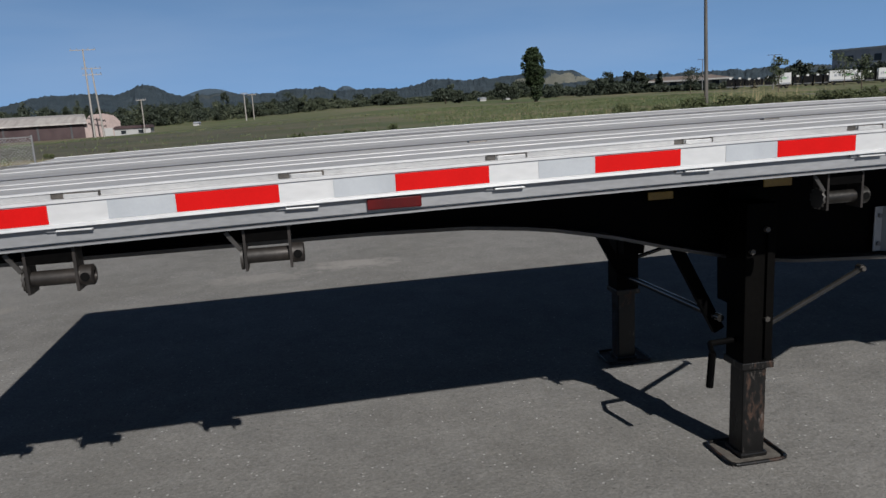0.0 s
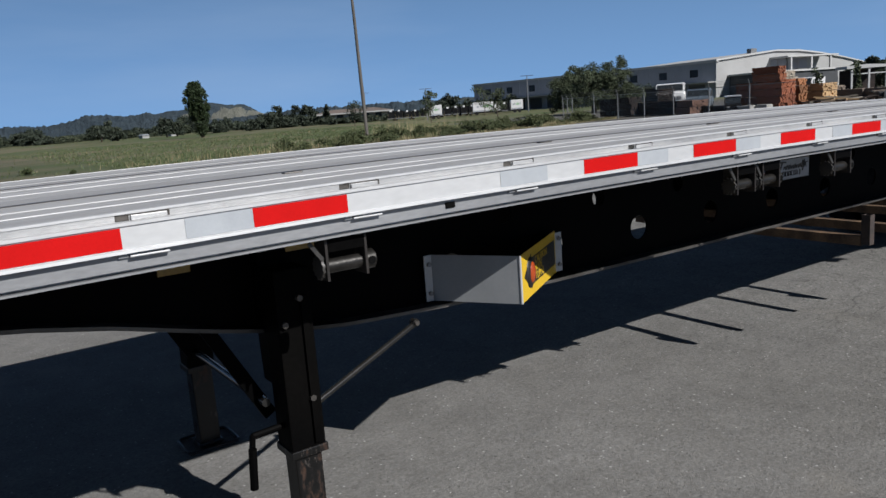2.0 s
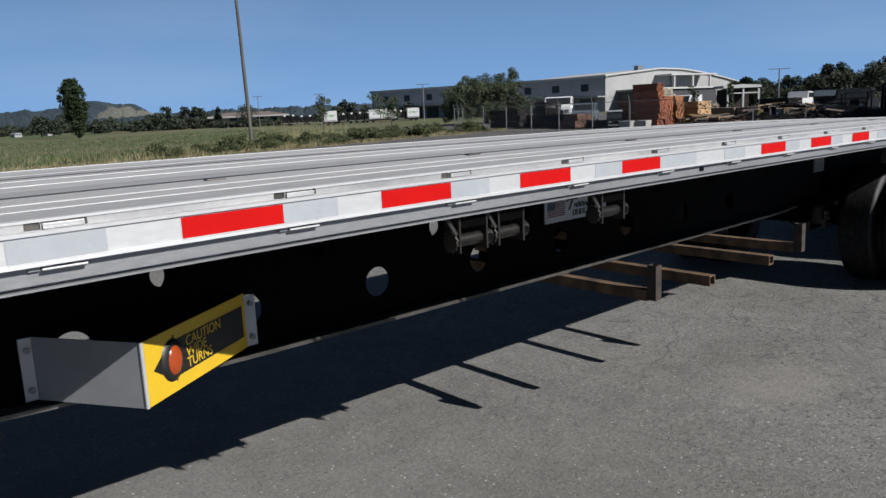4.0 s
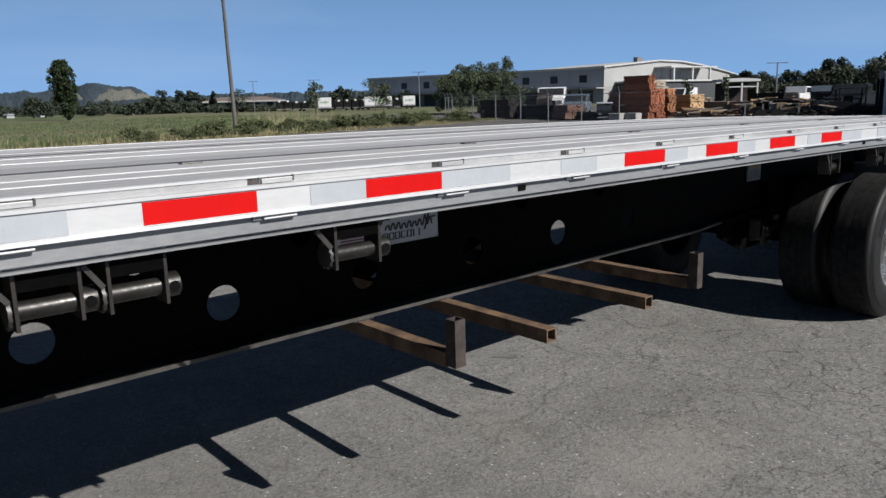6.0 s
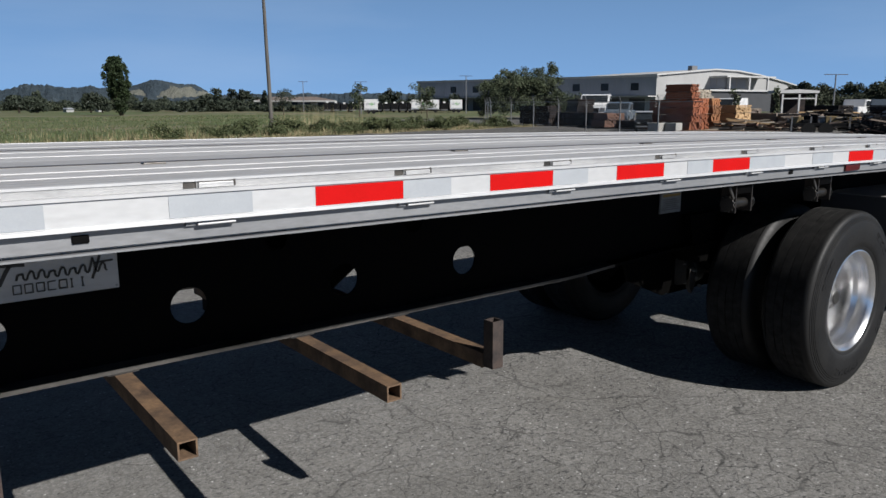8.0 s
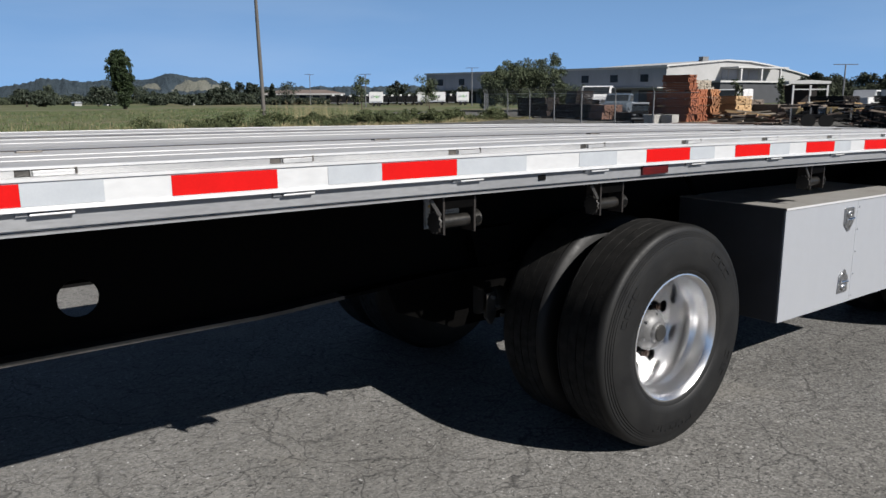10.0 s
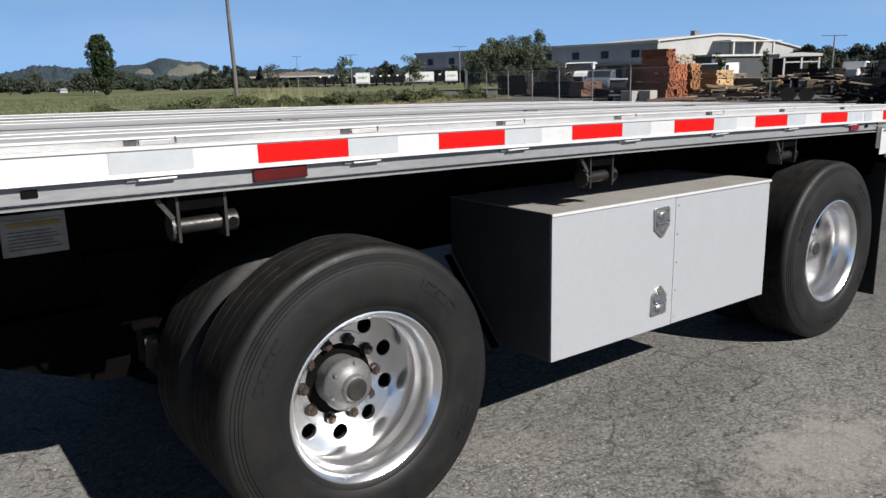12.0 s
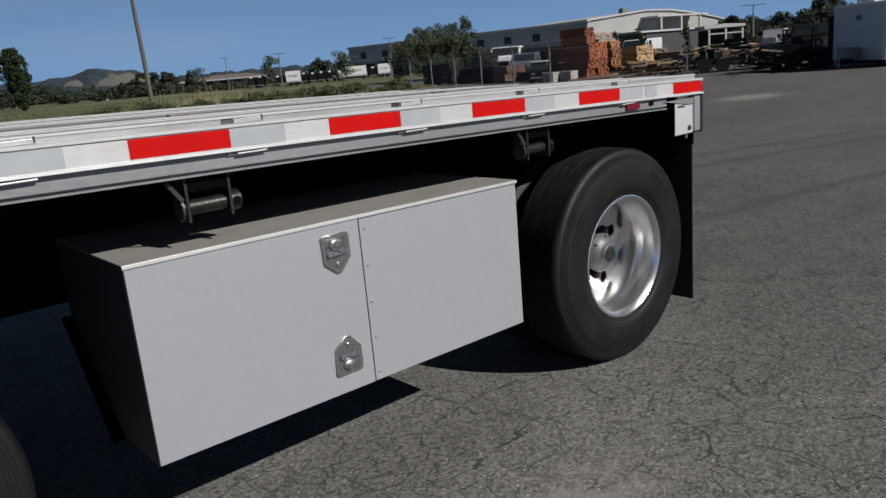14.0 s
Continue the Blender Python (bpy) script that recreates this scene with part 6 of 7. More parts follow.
def build_warehouse():
    m, L = facing((106.0, 134.9), (117.8, 80.8))
    base = 0.0
    th = thing("warehouse", (112, 108, base), "long grey metal warehouse with a white roof edge", "building")

    def put(name, *a, mat, label="", parent=th):
        return part(name, placed(bx(*a), m), mat, parent, label)

    put("wall", 0, L, 0, 0.4, base, 6.3, mat=WALL_GREY)
    put("end_wall", L - 0.4, L, 0.4, 26, base, 6.5, mat=WALL_PALE)
    put("roof", -0.4, L + 0.3, -0.25, 26, 6.3, 6.65, mat=ROOF_WHITE, label="pale flat roof with white edge")
    for i in range(9):
        u = 4 + i * (L - 8) / 8
        w = put("window", u - 0.75, u + 0.75, -0.05, 0.01, 4.0, 5.3, mat=GLASS_DARK, label="dark window")
    for i in range(23):
        put("wall_seam", i * L / 22 - 0.06, i * L / 22 + 0.06, -0.04, 0.0, 3.2, 6.3, mat=WALL_GREY)
    put("canopy", 0, L, -3.2, 0.0, 2.87, 3.05, mat=ROOF_WHITE, label="white loading canopy")
    for i in range(12):
        put("dock_door", 2 + i * 4.4, 5 + i * 4.4, -0.06, 0.0, 0.4, 2.6, mat=WALL_DARK)
    # pale gabled office part
    m2, L2 = facing((117.8, 80.8), (160.0, 74.5))
    ob = thing("office_building", (138, 78, base), "pale stucco building with low white gable roof and porch", "building")

    def put2(name, bm, mat, label="", parent=ob):
        return part(name, placed(bm, m2), mat, parent, label)

    put2("gable_wall", prism(bmesh.new(), [(0, base), (L2, base), (L2, 4.1), (33.4, 5.9), (26.5, 6.95), (20.7, 7.55), (14.5, 7.7), (0, 6.5)], 0, 0.4), WALL_PALE)
    put2("roof", prism(bmesh.new(), [(L2 + 0.5, 4.1), (L2 + 0.5, 4.3), (33.4, 6.13), (26.5, 7.19), (20.7, 7.8), (14.5, 7.96), (-0.3, 6.8), (-0.3, 6.5), (14.5, 7.7), (20.7, 7.55), (26.5, 6.95), (33.4, 5.9)], -0.4, 24), ROOF_WHITE)
    put2("roof_vent", bx(10.8, 12.2, 2, 3, 7.6, 8.5), GALV)
    w = put2("large_window", bx(13.5, 23.1, -0.06, 0.0, 4.5, 6.2), WALL_GREY, "grey recessed window band")
    put2("window_post", bx(17.6, 18.2, -0.4, 0.0, 4.3, 6.5), WALL_PALE, parent=w)
    for u in (15.2, 20.6):
        put2("window_mullion", bx(u - 0.1, u + 0.1, -0.12, 0.0, 4.3, 6.3), WALL_PALE, parent=w)
    put2("porch_roof", bx(13.2, 26.6, -4.0, 0.0, 6.35, 6.6), ROOF_WHITE)
    for x in (14.2, 19.5, 24.6):
        put2("porch_post", bx(x - 0.16, x + 0.16, -3.9, -3.6, 3.9, 6.4), ROOF_WHITE)
    put2("annex_wall", bx(3.2, 19.6, -9, -0.1, base, 3.7), WALL_DARK, "dark grey annex wall")
    put2("annex_roof", bx(2.8, 20.0, -9.4, 0.0, 3.7, 4.0), ROOF_WHITE)
    put2("annex_end", bx(19.6, 24.5, -8, -0.1, base, 3.3), WALL_PALE)
    for i in range(3):
        put2("end_window", bx(20.2 + 1.4 * i, 21.0 + 1.4 * i, -8.06, -8.0, 1.2, 2.4), GLASS_DARK)
    # open shed
    m3, L3 = facing((99.8, 48.9), (103.6, 45.9))
    sh = thing("open_shed", (102, 48, 0), "small open shed with white roof on posts", "shed")
    part("roof", placed(prism(bmesh.new(), [(-0.2, 2.95), (L3 + 0.2, 2.95), (L3 + 0.2, 3.25), (L3 * 0.5, 3.42), (-0.2, 3.3)], -0.6, 2.6), m3), ROOF_WHITE, sh)
    for u in (0.3, L3 / 2, L3 - 0.3):
        part("post", placed(bx(u - 0.1, u + 0.1, -0.9, -0.7, 0, 2.8), m3), ROOF_WHITE, sh)
    part("back_wall", placed(bx(0.2, L3 - 0.2, 2.2, 2.4, 0, 2.8), m3), DARKSTOCK, sh, "dark rusty back wall")
    part("crossbar", placed(bx(0.3, L3 - 0.3, -0.88, -0.74, 2.2, 2.34), m3), ROOF_WHITE, sh)
    # low tiled building far off
    m4, L4 = facing((83.8, 171.0), (100.5, 162.5))
    lo = thing("low_building", (92, 167, 0), "low building with a brown hipped roof", "building")
    part("wall", placed(bx(0.8, L4 - 0.8, 0.8, 8, 0.2, 2.7), m4), WALL_PALE, lo)
    bm = bmesh.new()
    v = [bm.verts.new(p) for p in ((-0.6, -0.4, 2.6), (L4 + 0.6, -0.4, 2.6), (L4 + 0.6, 9, 2.6), (-0.6, 9, 2.6), (4, 4.4, 3.55), (L4 - 4, 4.4, 3.55))]
    for f in ((0, 1, 5, 4), (1, 2, 5), (2, 3, 4, 5), (3, 0, 4), (3, 2, 1, 0)):
        bm.faces.new([v[i] for i in f])
    part("roof", placed(bm, m4), ROOF_BROWN, lo)
    part("fascia", placed(bx(-0.6, L4 + 0.6, -0.5, -0.4, 2.3, 2.62), m4), WALL_PALE, lo, "pale roof fascia")
    for i in range(5):
        part("window", placed(bx(2 + 3.2 * i, 3.6 + 3.2 * i, 0.74, 0.8, 1.2, 2.2), m4), GLASS_DARK, lo)


WALL_DARK = surface("dark grey metal wall", (0.0342, 0.0362, 0.0402), (0.0261, 0.0282, 0.0322), 0.6, 0, 0.4, 3, 0.0)


def build_trucks_row():
    """Box trailers and cabs parked before the warehouse."""
    rng = random.Random(2)
    for i, (az, r, L, logo) in enumerate(((36.0, 128, 4.6, True), (32.5, 116, 2.0, True), (34.4, 136, 2.2, False), (38.9, 128, 2.0, True), (33.2, 138, 1.8, False), (35.3, 137, 2.0, False), (31.0, 138, 1.8, False), (29.8, 140, 1.6, False))):
        x, y, _ = polar(az, r)
        z = ground_height(x, y)
        m, _ = facing((x, y), (x + math.cos(0.6), y - math.sin(0.6)))
        th = thing("box_truck", (x, y, z), "white box trailer with green lettering shapes" if logo else "white box truck parked before the warehouse", "truck", "parked box trucks")
        h = 2.15 if logo else 1.5
        part("cargo_box", placed(bx(0, L, 0, 2.4, z + 0.55, z + h, bevel=0.03), m), CAR_WHITE, th)
        part("chassis", placed(bx(0, L, 0.1, 2.3, z + 0.3, z + 0.54), m), CAR_DARK, th)
        for u in (0.6, L - 0.6):
            part("wheel", placed(rod(bmesh.new(), (u, 0.0, z + 0.3), (u, 0.3, z + 0.3), 0.3, 12), m), RUBBER, th)
        if logo:
            for k in range(6):
                u, hh = L * (0.14 + 0.12 * k), 0.30 + 0.12 * (k % 2)
                part("lettering_patch", placed(bx(u, u + L * 0.075, -0.02, 0, z + 1.25 + 0.05 * (k % 3), z + 1.25 + hh), m), CAR_GREEN if k in (2, 3, 4) else WALL_GREY, th)
            part("side_band", placed(bx(0.1, L - 0.1, -0.015, 0, z + 0.6, z + 0.78), m), WALL_GREY, th)
    for i in range(16):
        az = 29.5 + 0.62 * i
        x, y, _ = polar(az, 133)
        z = ground_height(x, y)
        m, _ = facing((x, y), (x + math.cos(0.6), y - math.sin(0.6)))
        th = thing("parked_trailer", (x, y, z), "dark parked trailer in a row", "trailer", "row of dark trailers")
        top_z = z + 1.55 + 0.2 * rng.random()
        part("body", placed(bx(0, 1.25, 0, 6, z + 0.5, top_z, bevel=0.03), m), CAR_DARK, th)
        part("nose_panel", placed(bx(0.42, 0.80, -0.03, 0.3, top_z - 0.12, top_z + 0.16, bevel=0.02), m), CAR_WHITE, th, "white refrigeration unit")
        part("bumper", placed(bx(0.05, 1.2, -0.1, 0, z + 0.35, z + 0.5), m), GALV, th)


def build_barn():
    z = -2.0
    m, L = facing((-84.0, 108.0), (-32.0, 123.3))
    th = thing("barn", (-50, 118, z), "long low barn with white roof and dark maroon open side", "barn")
    part("side_wall", placed(bx(0, L, 0, 0.3, z, z + 2.6), m), BARN, th)
    part("roof", placed(prism(bmesh.new(), [(0, z + 2.5), (L + 0.4, z + 2.5), (L + 0.4, z + 2.75), (0, z + 2.75)], -0.6, 0.4), m), BARN_ROOF, th)
    bm = bmesh.new()
    a = [bm.verts.new((u, -0.4, z + 2.75)) for u in (0, L + 0.4)]
    b = [bm.verts.new((u, 3.0, z + 3.7)) for u in (0, L + 0.4)]
    c = [bm.verts.new((u, 8.0, z + 4.0)) for u in (0, L + 0.4)]
    d = [bm.verts.new((u, 12.0, z + 2.6)) for u in (0, L + 0.4)]
    for p, q in ((a, b), (b, c), (c, d), (d, a)):
        bm.faces.new((p[0], p[1], q[1], q[0]))
    part("roof_sheet", placed(bm, m), BARN_ROOF, th, "dull streaked sheet roof")
    part("gable_end", placed(prism(bmesh.new(), [(0, z), (5.2, z), (5.2, z + 2.6), (4.4, z + 3.5), (3, z + 3.9), (1, z + 3.8), (0, z + 2.7)], 0.2, 0.5), facing((-32.0, 123.3), (-26.8, 124.9))[0]), BARN_END, th, "pinkish gable end")
    part("doorway", placed(bx(2.6, 4.0, 0.12, 0.2, z, z + 1.6), facing((-32.0, 123.3), (-26.8, 124.9))[0]), WALL_PALE, th)
    for i in range(12):
        part("bay_post", placed(bx(2 + i * (L - 4) / 11, 2.25 + i * (L - 4) / 11, -0.1, 0, z, z + 2.5), m), WALL_DARK, th)
    x, y = -24.3, 119.5
    ho = thing("small_house", (x, y, -1.6), "small white house with a dark red roof", "house")
    part("wall", bx(x - 2.6, x + 2.6, y, y + 3, -1.7, -0.55), WALL_PALE, ho)
    part("roof", prism(bmesh.new(), [(x - 2.8, -0.55), (x + 2.8, -0.55), (x + 2.4, -0.15), (x - 2.4, -0.15)], y - 0.2, y + 3.2), BARN, ho)
    for u in (-1.3, 1.2):
        part("window", bx(x + u - 0.35, x + u + 0.35, y - 0.04, y, -1.3, -0.8), GLASS_DARK, ho)
    for i, (az, r, w, h) in enumerate(((3.6, 230, 3.5, 1.6), (12.3, 165, 2.2, 1.1), (5.0, 300, 5, 2.0), (14.2, 170, 1.6, 0.9), (19.9, 165, 2.4, 1.1), (8.9, 260, 2.2, 1.0), (-4.9, 260, 6, 3.4), (-3.4, 270, 5, 2.8), (-9.0, 150, 1.8, 0.9))):
        x, y, _ = polar(az, r)
        z = ground_height(x, y)
        ho = thing("far_house", (x, y, z), "small pale house far across the meadow", "house", "far houses")
        w, h = w * 0.6, h * 0.75
        part("wall", bx(x - w / 2, x + w / 2, y, y + 3, z, z + h * 0.7), WALL_PALE, ho)
        part("roof", prism(bmesh.new(), [(x - w * 0.55, z + h * 0.7), (x + w * 0.55, z + h * 0.7), (x + w * 0.3, z + h), (x - w * 0.3, z + h)], y - 0.2, y + 3.2), WALL_GREY, ho)


BARN_ROOF = surface("dull streaked roof sheet", (0.3096, 0.2924, 0.2795), (0.2150, 0.1978, 0.1892), 0.6, 0, 0.6, 4, 0.1, (3, 0.4, 1), 0.15)
BARN_END = surface("faded pink sheet wall", (0.2817, 0.2214, 0.2079), (0.2281, 0.1811, 0.1677), 0.8, 0, 0.5, 3, 0.0)


PALE_POLE = surface("sun-bleached pole", (0.2580, 0.2408, 0.2236), (0.1892, 0.1763, 0.1634), 0.85, 0, 1.2, 25, 0.2, (6, 6, 0.5), 0.15)


# ---- yard ----
def chain_link():
    m = bpy.data.materials.new("chain-link mesh")
    m.use_nodes = True
    nt = m.node_tree
    p = nt.nodes["Principled BSDF"]
    p.inputs["Base Color"].default_value = (0.32, 0.33, 0.34, 1)
    p.inputs["Metallic"].default_value = 0.5
    p.inputs["Roughness"].default_value = 0.5
    return m


CHAIN = chain_link()


def build_fence(line, h, name, label, cell=0.16, arms=True):
    """Posts with slanted tops, rails, and a net of wires, bay by bay."""
    th = thing(name, (line[0][0], line[0][1], ground_height(*line[0])), label, "fence")
    for (ax, ay), (bx_, by) in zip(line, line[1:]):
        L = math.hypot(bx_ - ax, by - ay)
        n = max(1, round(L / 3.0))
        for i in range(n):
            x0, y0 = ax + (bx_ - ax) * i / n, ay + (by - ay) * i / n
            x1, y1 = ax + (bx_ - ax) * (i + 1) / n, ay + (by - ay) * (i + 1) / n
            z0, z1 = ground_height(x0, y0), ground_height(x1, y1)
            bm = rod(bmesh.new(), (x0, y0, z0 - 0.1), (x0, y0, z0 + h), 0.038, 8)
            if arms:
                rod(bm, (x0, y0, z0 + h - 0.02), (x0 - 0.22, y0 - 0.05, z0 + h + 0.28), 0.025, 6)
            part("fence_post", bm, GALV, th)
            part("top_rail", rod(bmesh.new(), (x0, y0, z0 + h - 0.06), (x1, y1, z1 + h - 0.06), 0.02, 6), GALV, th)
            vs, fs = [], []
            d = Vector((x1 - x0, y1 - y0, z1 - z0))
            ln = d.length
            k = int(ln / cell)
            hh = h - 0.1
            for j in range(-int(hh / cell), k + 1):
                for s in (1, -1):
                    u0 = j * cell if s > 0 else j * cell + hh
                    pts = []
                    for u, z in ((u0, 0.04), (u0 + s * hh, 0.04 + hh)):
                        pts.append((u, z))
                    (ua, za), (ub, zb) = pts
                    lo, hi = min(ua, ub), max(ua, ub)
                    if hi <= 0 or lo >= ln:
                        continue

                    def at(u):
                        t = (u - ua) / (ub - ua)
                        return za + (zb - za) * t
                    c0, c1 = max(lo, 0), min(hi, ln)
                    pa = Vector((x0, y0, z0)) + d * (c0 / ln) + Vector((0, 0, at(c0)))
                    pb = Vector((x0, y0, z0)) + d * (c1 / ln) + Vector((0, 0, at(c1)))
                    o = Vector((0, 0, 0.004))
                    q = len(vs)
                    vs += [pa - o, pb - o, pb + o, pa + o]
                    fs.append((q, q + 1, q + 2, q + 3))
            me = bpy.data.meshes.new("wire_net")
            me.from_pydata([tuple(v) for v in vs], [], fs)
            part_mesh("wire_net", me, CHAIN, th)
            if arms:
                for q in range(3):
                    o = Vector((-0.07 * (q + 1), -0.015 * (q + 1), h + 0.09 * (q + 1)))
                    part("barbed_wire", rod(bmesh.new(), Vector((x0, y0, z0)) + o, Vector((x1, y1, z1)) + o, 0.006, 4), GALV, th)


def bundle(bm, cx, cy, z, L, W, H, ang, rng, layers=5, across=7):
    """A strapped stack of boards."""
    m = Matrix.Translation((cx, cy, z)) @ Matrix.Rotation(ang, 4, "Z")
    for k in range(layers):
        for j in range(across):
            d = rng.uniform(-0.05, 0.05)
            c = Matrix.Translation((d, -W / 2 + (j + 0.5) * W / across, (k + 0.5) * H / layers)) @ Matrix.Diagonal((L + rng.uniform(-0.06, 0.06), W / across * 0.975, H / layers * 0.92, 1))
            bmesh.ops.create_cube(bm, size=1, matrix=m @ c)
    return bm


def lumber_stack(x, y, mat, L, W, H, ang, n, label, seed, group="lumber stacks", z0=0.0):
    rng = random.Random(seed)
    z = ground_height(x, y) + z0
    th = thing("lumber_stack", (x, y, z), label, "lumber", group)
    for i in range(n):
        part("timber_pack", bundle(bmesh.new(), x + rng.uniform(-0.08, 0.08), y + rng.uniform(-0.08, 0.08), z + 0.1 + i * (H + 0.03), L * rng.uniform(0.93, 1.03), W, H, ang, rng), mat, th)
        for u in (-0.35, 0.35):
            c = Vector((x, y, z + 0.05 + i * (H + 0.03))) + Vector((math.cos(ang), math.sin(ang), 0)) * u * L
            s = Vector((-math.sin(ang), math.cos(ang), 0)) * W * 0.5
            part("spacer", beam(bmesh.new(), c - s, c + s, 0.09, 0.09), OLDWOOD, th)
    return th


def build_yard():
    rng = random.Random(6)
    # stacks whose sawn ends face the sun
    ang = math.pi / 2 + 0.04
    for cx, cy, L, W, H, n, mat, label in (
            (42.75, 23.25, 1.75, 0.80, 0.40, 6, REDWOOD, "tall stack of red-brown lumber with bright sawn ends"),
            (43.0, 24.75, 1.5, 0.8, 0.40, 4, REDWOOD, "stack of red-brown lumber beside the tall one"),
            (43.9, 23.55, 1.2, 1.0, 0.42, 4, REDWOOD, "stack of red-brown lumber with bright sawn ends"),
            (45.2, 23.5, 1.2, 0.9, 0.42, 4, PINE_RED, "shorter stack of orange-brown boards"),
            (46.2, 25.2, 1.4, 1.7, 0.36, 6, PALE_OLD, "tall stack of pale weathered boards"),
            (46.5, 22.7, 1.25, 1.7, 0.44, 3, PINE, "low stack of pale tan boards"),
            (50.6, 24.3, 2.6, 1.6, 0.36, 3, OLDWOOD, "stack of grey weathered boards"),
            (52.6, 23.4, 2.4, 1.6, 0.36, 2, OLDWOOD_RED, "low stack of brown weathered boards"),
            (49.0, 25.6, 1.6, 1.4, 0.36, 3, PINE, "stack of pale tan boards")):
        lumber_stack(cx + W / 2, cy + L / 2, mat, L, W, H, ang, n, label, int(cx * 10 + cy))
    for i, (x, y, L, n, mat) in enumerate(((45.8, 38.0, 3.4, 3, DARKSTOCK), (46.2, 35.2, 3.2, 2, DARKSTOCK), (45.9, 33.0, 2.6, 2, DARKSTOCK), (44.5, 30.6, 2.0, 2, OLDWOOD_RED), (48.4, 36.4, 3.2, 4, DARKSTOCK), (44.6, 28.4, 2.2, 1, DARKSTOCK),
                                           (50.5, 21.0, 2.8, 2, OLDWOOD), (52.5, 19.0, 3.0, 2, DARKSTOCK), (51.0, 23.0, 2.4, 2, OLDWOOD), (55.0, 20.5, 3.0, 2, DARKSTOCK), (57.5, 22.5, 3.0, 3, DARKSTOCK), (60, 19.5, 3.0, 3, DARKSTOCK))):
        lumber_stack(x, y, mat, L, 1.2, 0.42, 1.3 + rng.uniform(-0.3, 0.3), n, "low stack of dark weathered stock", 10 + i, "low stacks")
    # loose boards
    for i in range(34):
        x, y = rng.uniform(40.4, 43.2), rng.uniform(20.4, 23.0)
        a = 2.2 + rng.uniform(-0.25, 0.25)
        z = ground_height(x, y)
        L = rng.uniform(1.6, 2.8)
        lvl = 0.03 + 0.05 * (i % 3)
        d = Vector((math.cos(a), math.sin(a), rng.uniform(-0.04, 0.04))) * L / 2
        c = Vector((x, y, z + lvl))
        tagged(part("loose_board", beam(bmesh.new(), c - d, c + d, 0.25, 0.05), rng.choice((OLDWOOD, OLDWOOD, PINE, OLDWOOD_RED)), None), "loose weathered board lying in a heap", "board", "heap of boards")
    # a jumbled pile of offcuts beside the stacks
    th = thing("offcut_pile", (47.2, 21.6, 0), "jumbled pile of grey and tan timber offcuts", "lumber")
    for i in range(70):
        u = rng.random()
        x, y = 45.0 + 4.4 * u + rng.uniform(-0.4, 0.4), 22.4 - 1.6 * u + rng.uniform(-0.6, 0.6)
        z = ground_height(x, y) + 0.04 + 0.75 * rng.random() * (1 - abs(u - 0.45) * 1.4)
        a = 2.2 + rng.uniform(-0.7, 0.7)
        d = Vector((math.cos(a), math.sin(a), rng.uniform(-0.12, 0.12))) * rng.uniform(0.5, 1.2)
        part("offcut", beam(bmesh.new(), Vector((x, y, z)) - d, Vector((x, y, z)) + d, 0.22, 0.07), rng.choice((OLDWOOD, PALE_OLD, PALE_OLD, PINE, OLDWOOD_RED, DARKSTOCK)), th)
    for i in range(2):
        x, y = 40.6 + 0.5 * i, 23.9 - 0.75 * i
        z = ground_height(x, y)
        tagged(part("concrete_block", bx(x - 0.3, x + 0.3, y - 0.35, y + 0.35, z, z + 0.55, bevel=0.03), CONCRETE, None), "pale concrete block by the fence", "block", "concrete blocks")
    for i in range(4):
        x, y = 41.5 + 1.1 * i + rng.uniform(-0.3, 0.3), 22.5 - 0.9 * i + rng.uniform(-0.4, 0.4)
        z = ground_height(x, y)
        th = thing("pallet", (x, y, z), "weathered wooden pallet on the ground", "pallet", "pallets")
        for k in range(5):
            part("slat", bx(x - 0.5, x + 0.5, y - 0.5 + 0.22 * k, y - 0.36 + 0.22 * k, z + 0.10, z + 0.125), OLDWOOD, th)
        for k in (-0.45, 0, 0.45):
            part("stringer", bx(x + k - 0.04, x + k + 0.04, y - 0.5, y + 0.52, z, z + 0.10), OLDWOOD, th)


PINE_RED = surface("orange-brown lumber", (0.2817, 0.1275, 0.0537), (0.2147, 0.0939, 0.0402), 0.8, 0, 1.0, 12, 0.2, (1, 1, 4), 0.15, 0.3)
PALE_OLD = surface("pale weathered lumber", (0.2817, 0.2482, 0.2012), (0.1878, 0.1610, 0.1275), 0.85, 0, 1.0, 12, 0.2, (1, 1, 4), 0.2, 0.4)
OLDWOOD_RED = surface("reddish old lumber", (0.1275, 0.0671, 0.0470), (0.0805, 0.0470, 0.0335), 0.85, 0, 1.0, 12, 0.2, (1, 1, 4), 0.2, 0.4)


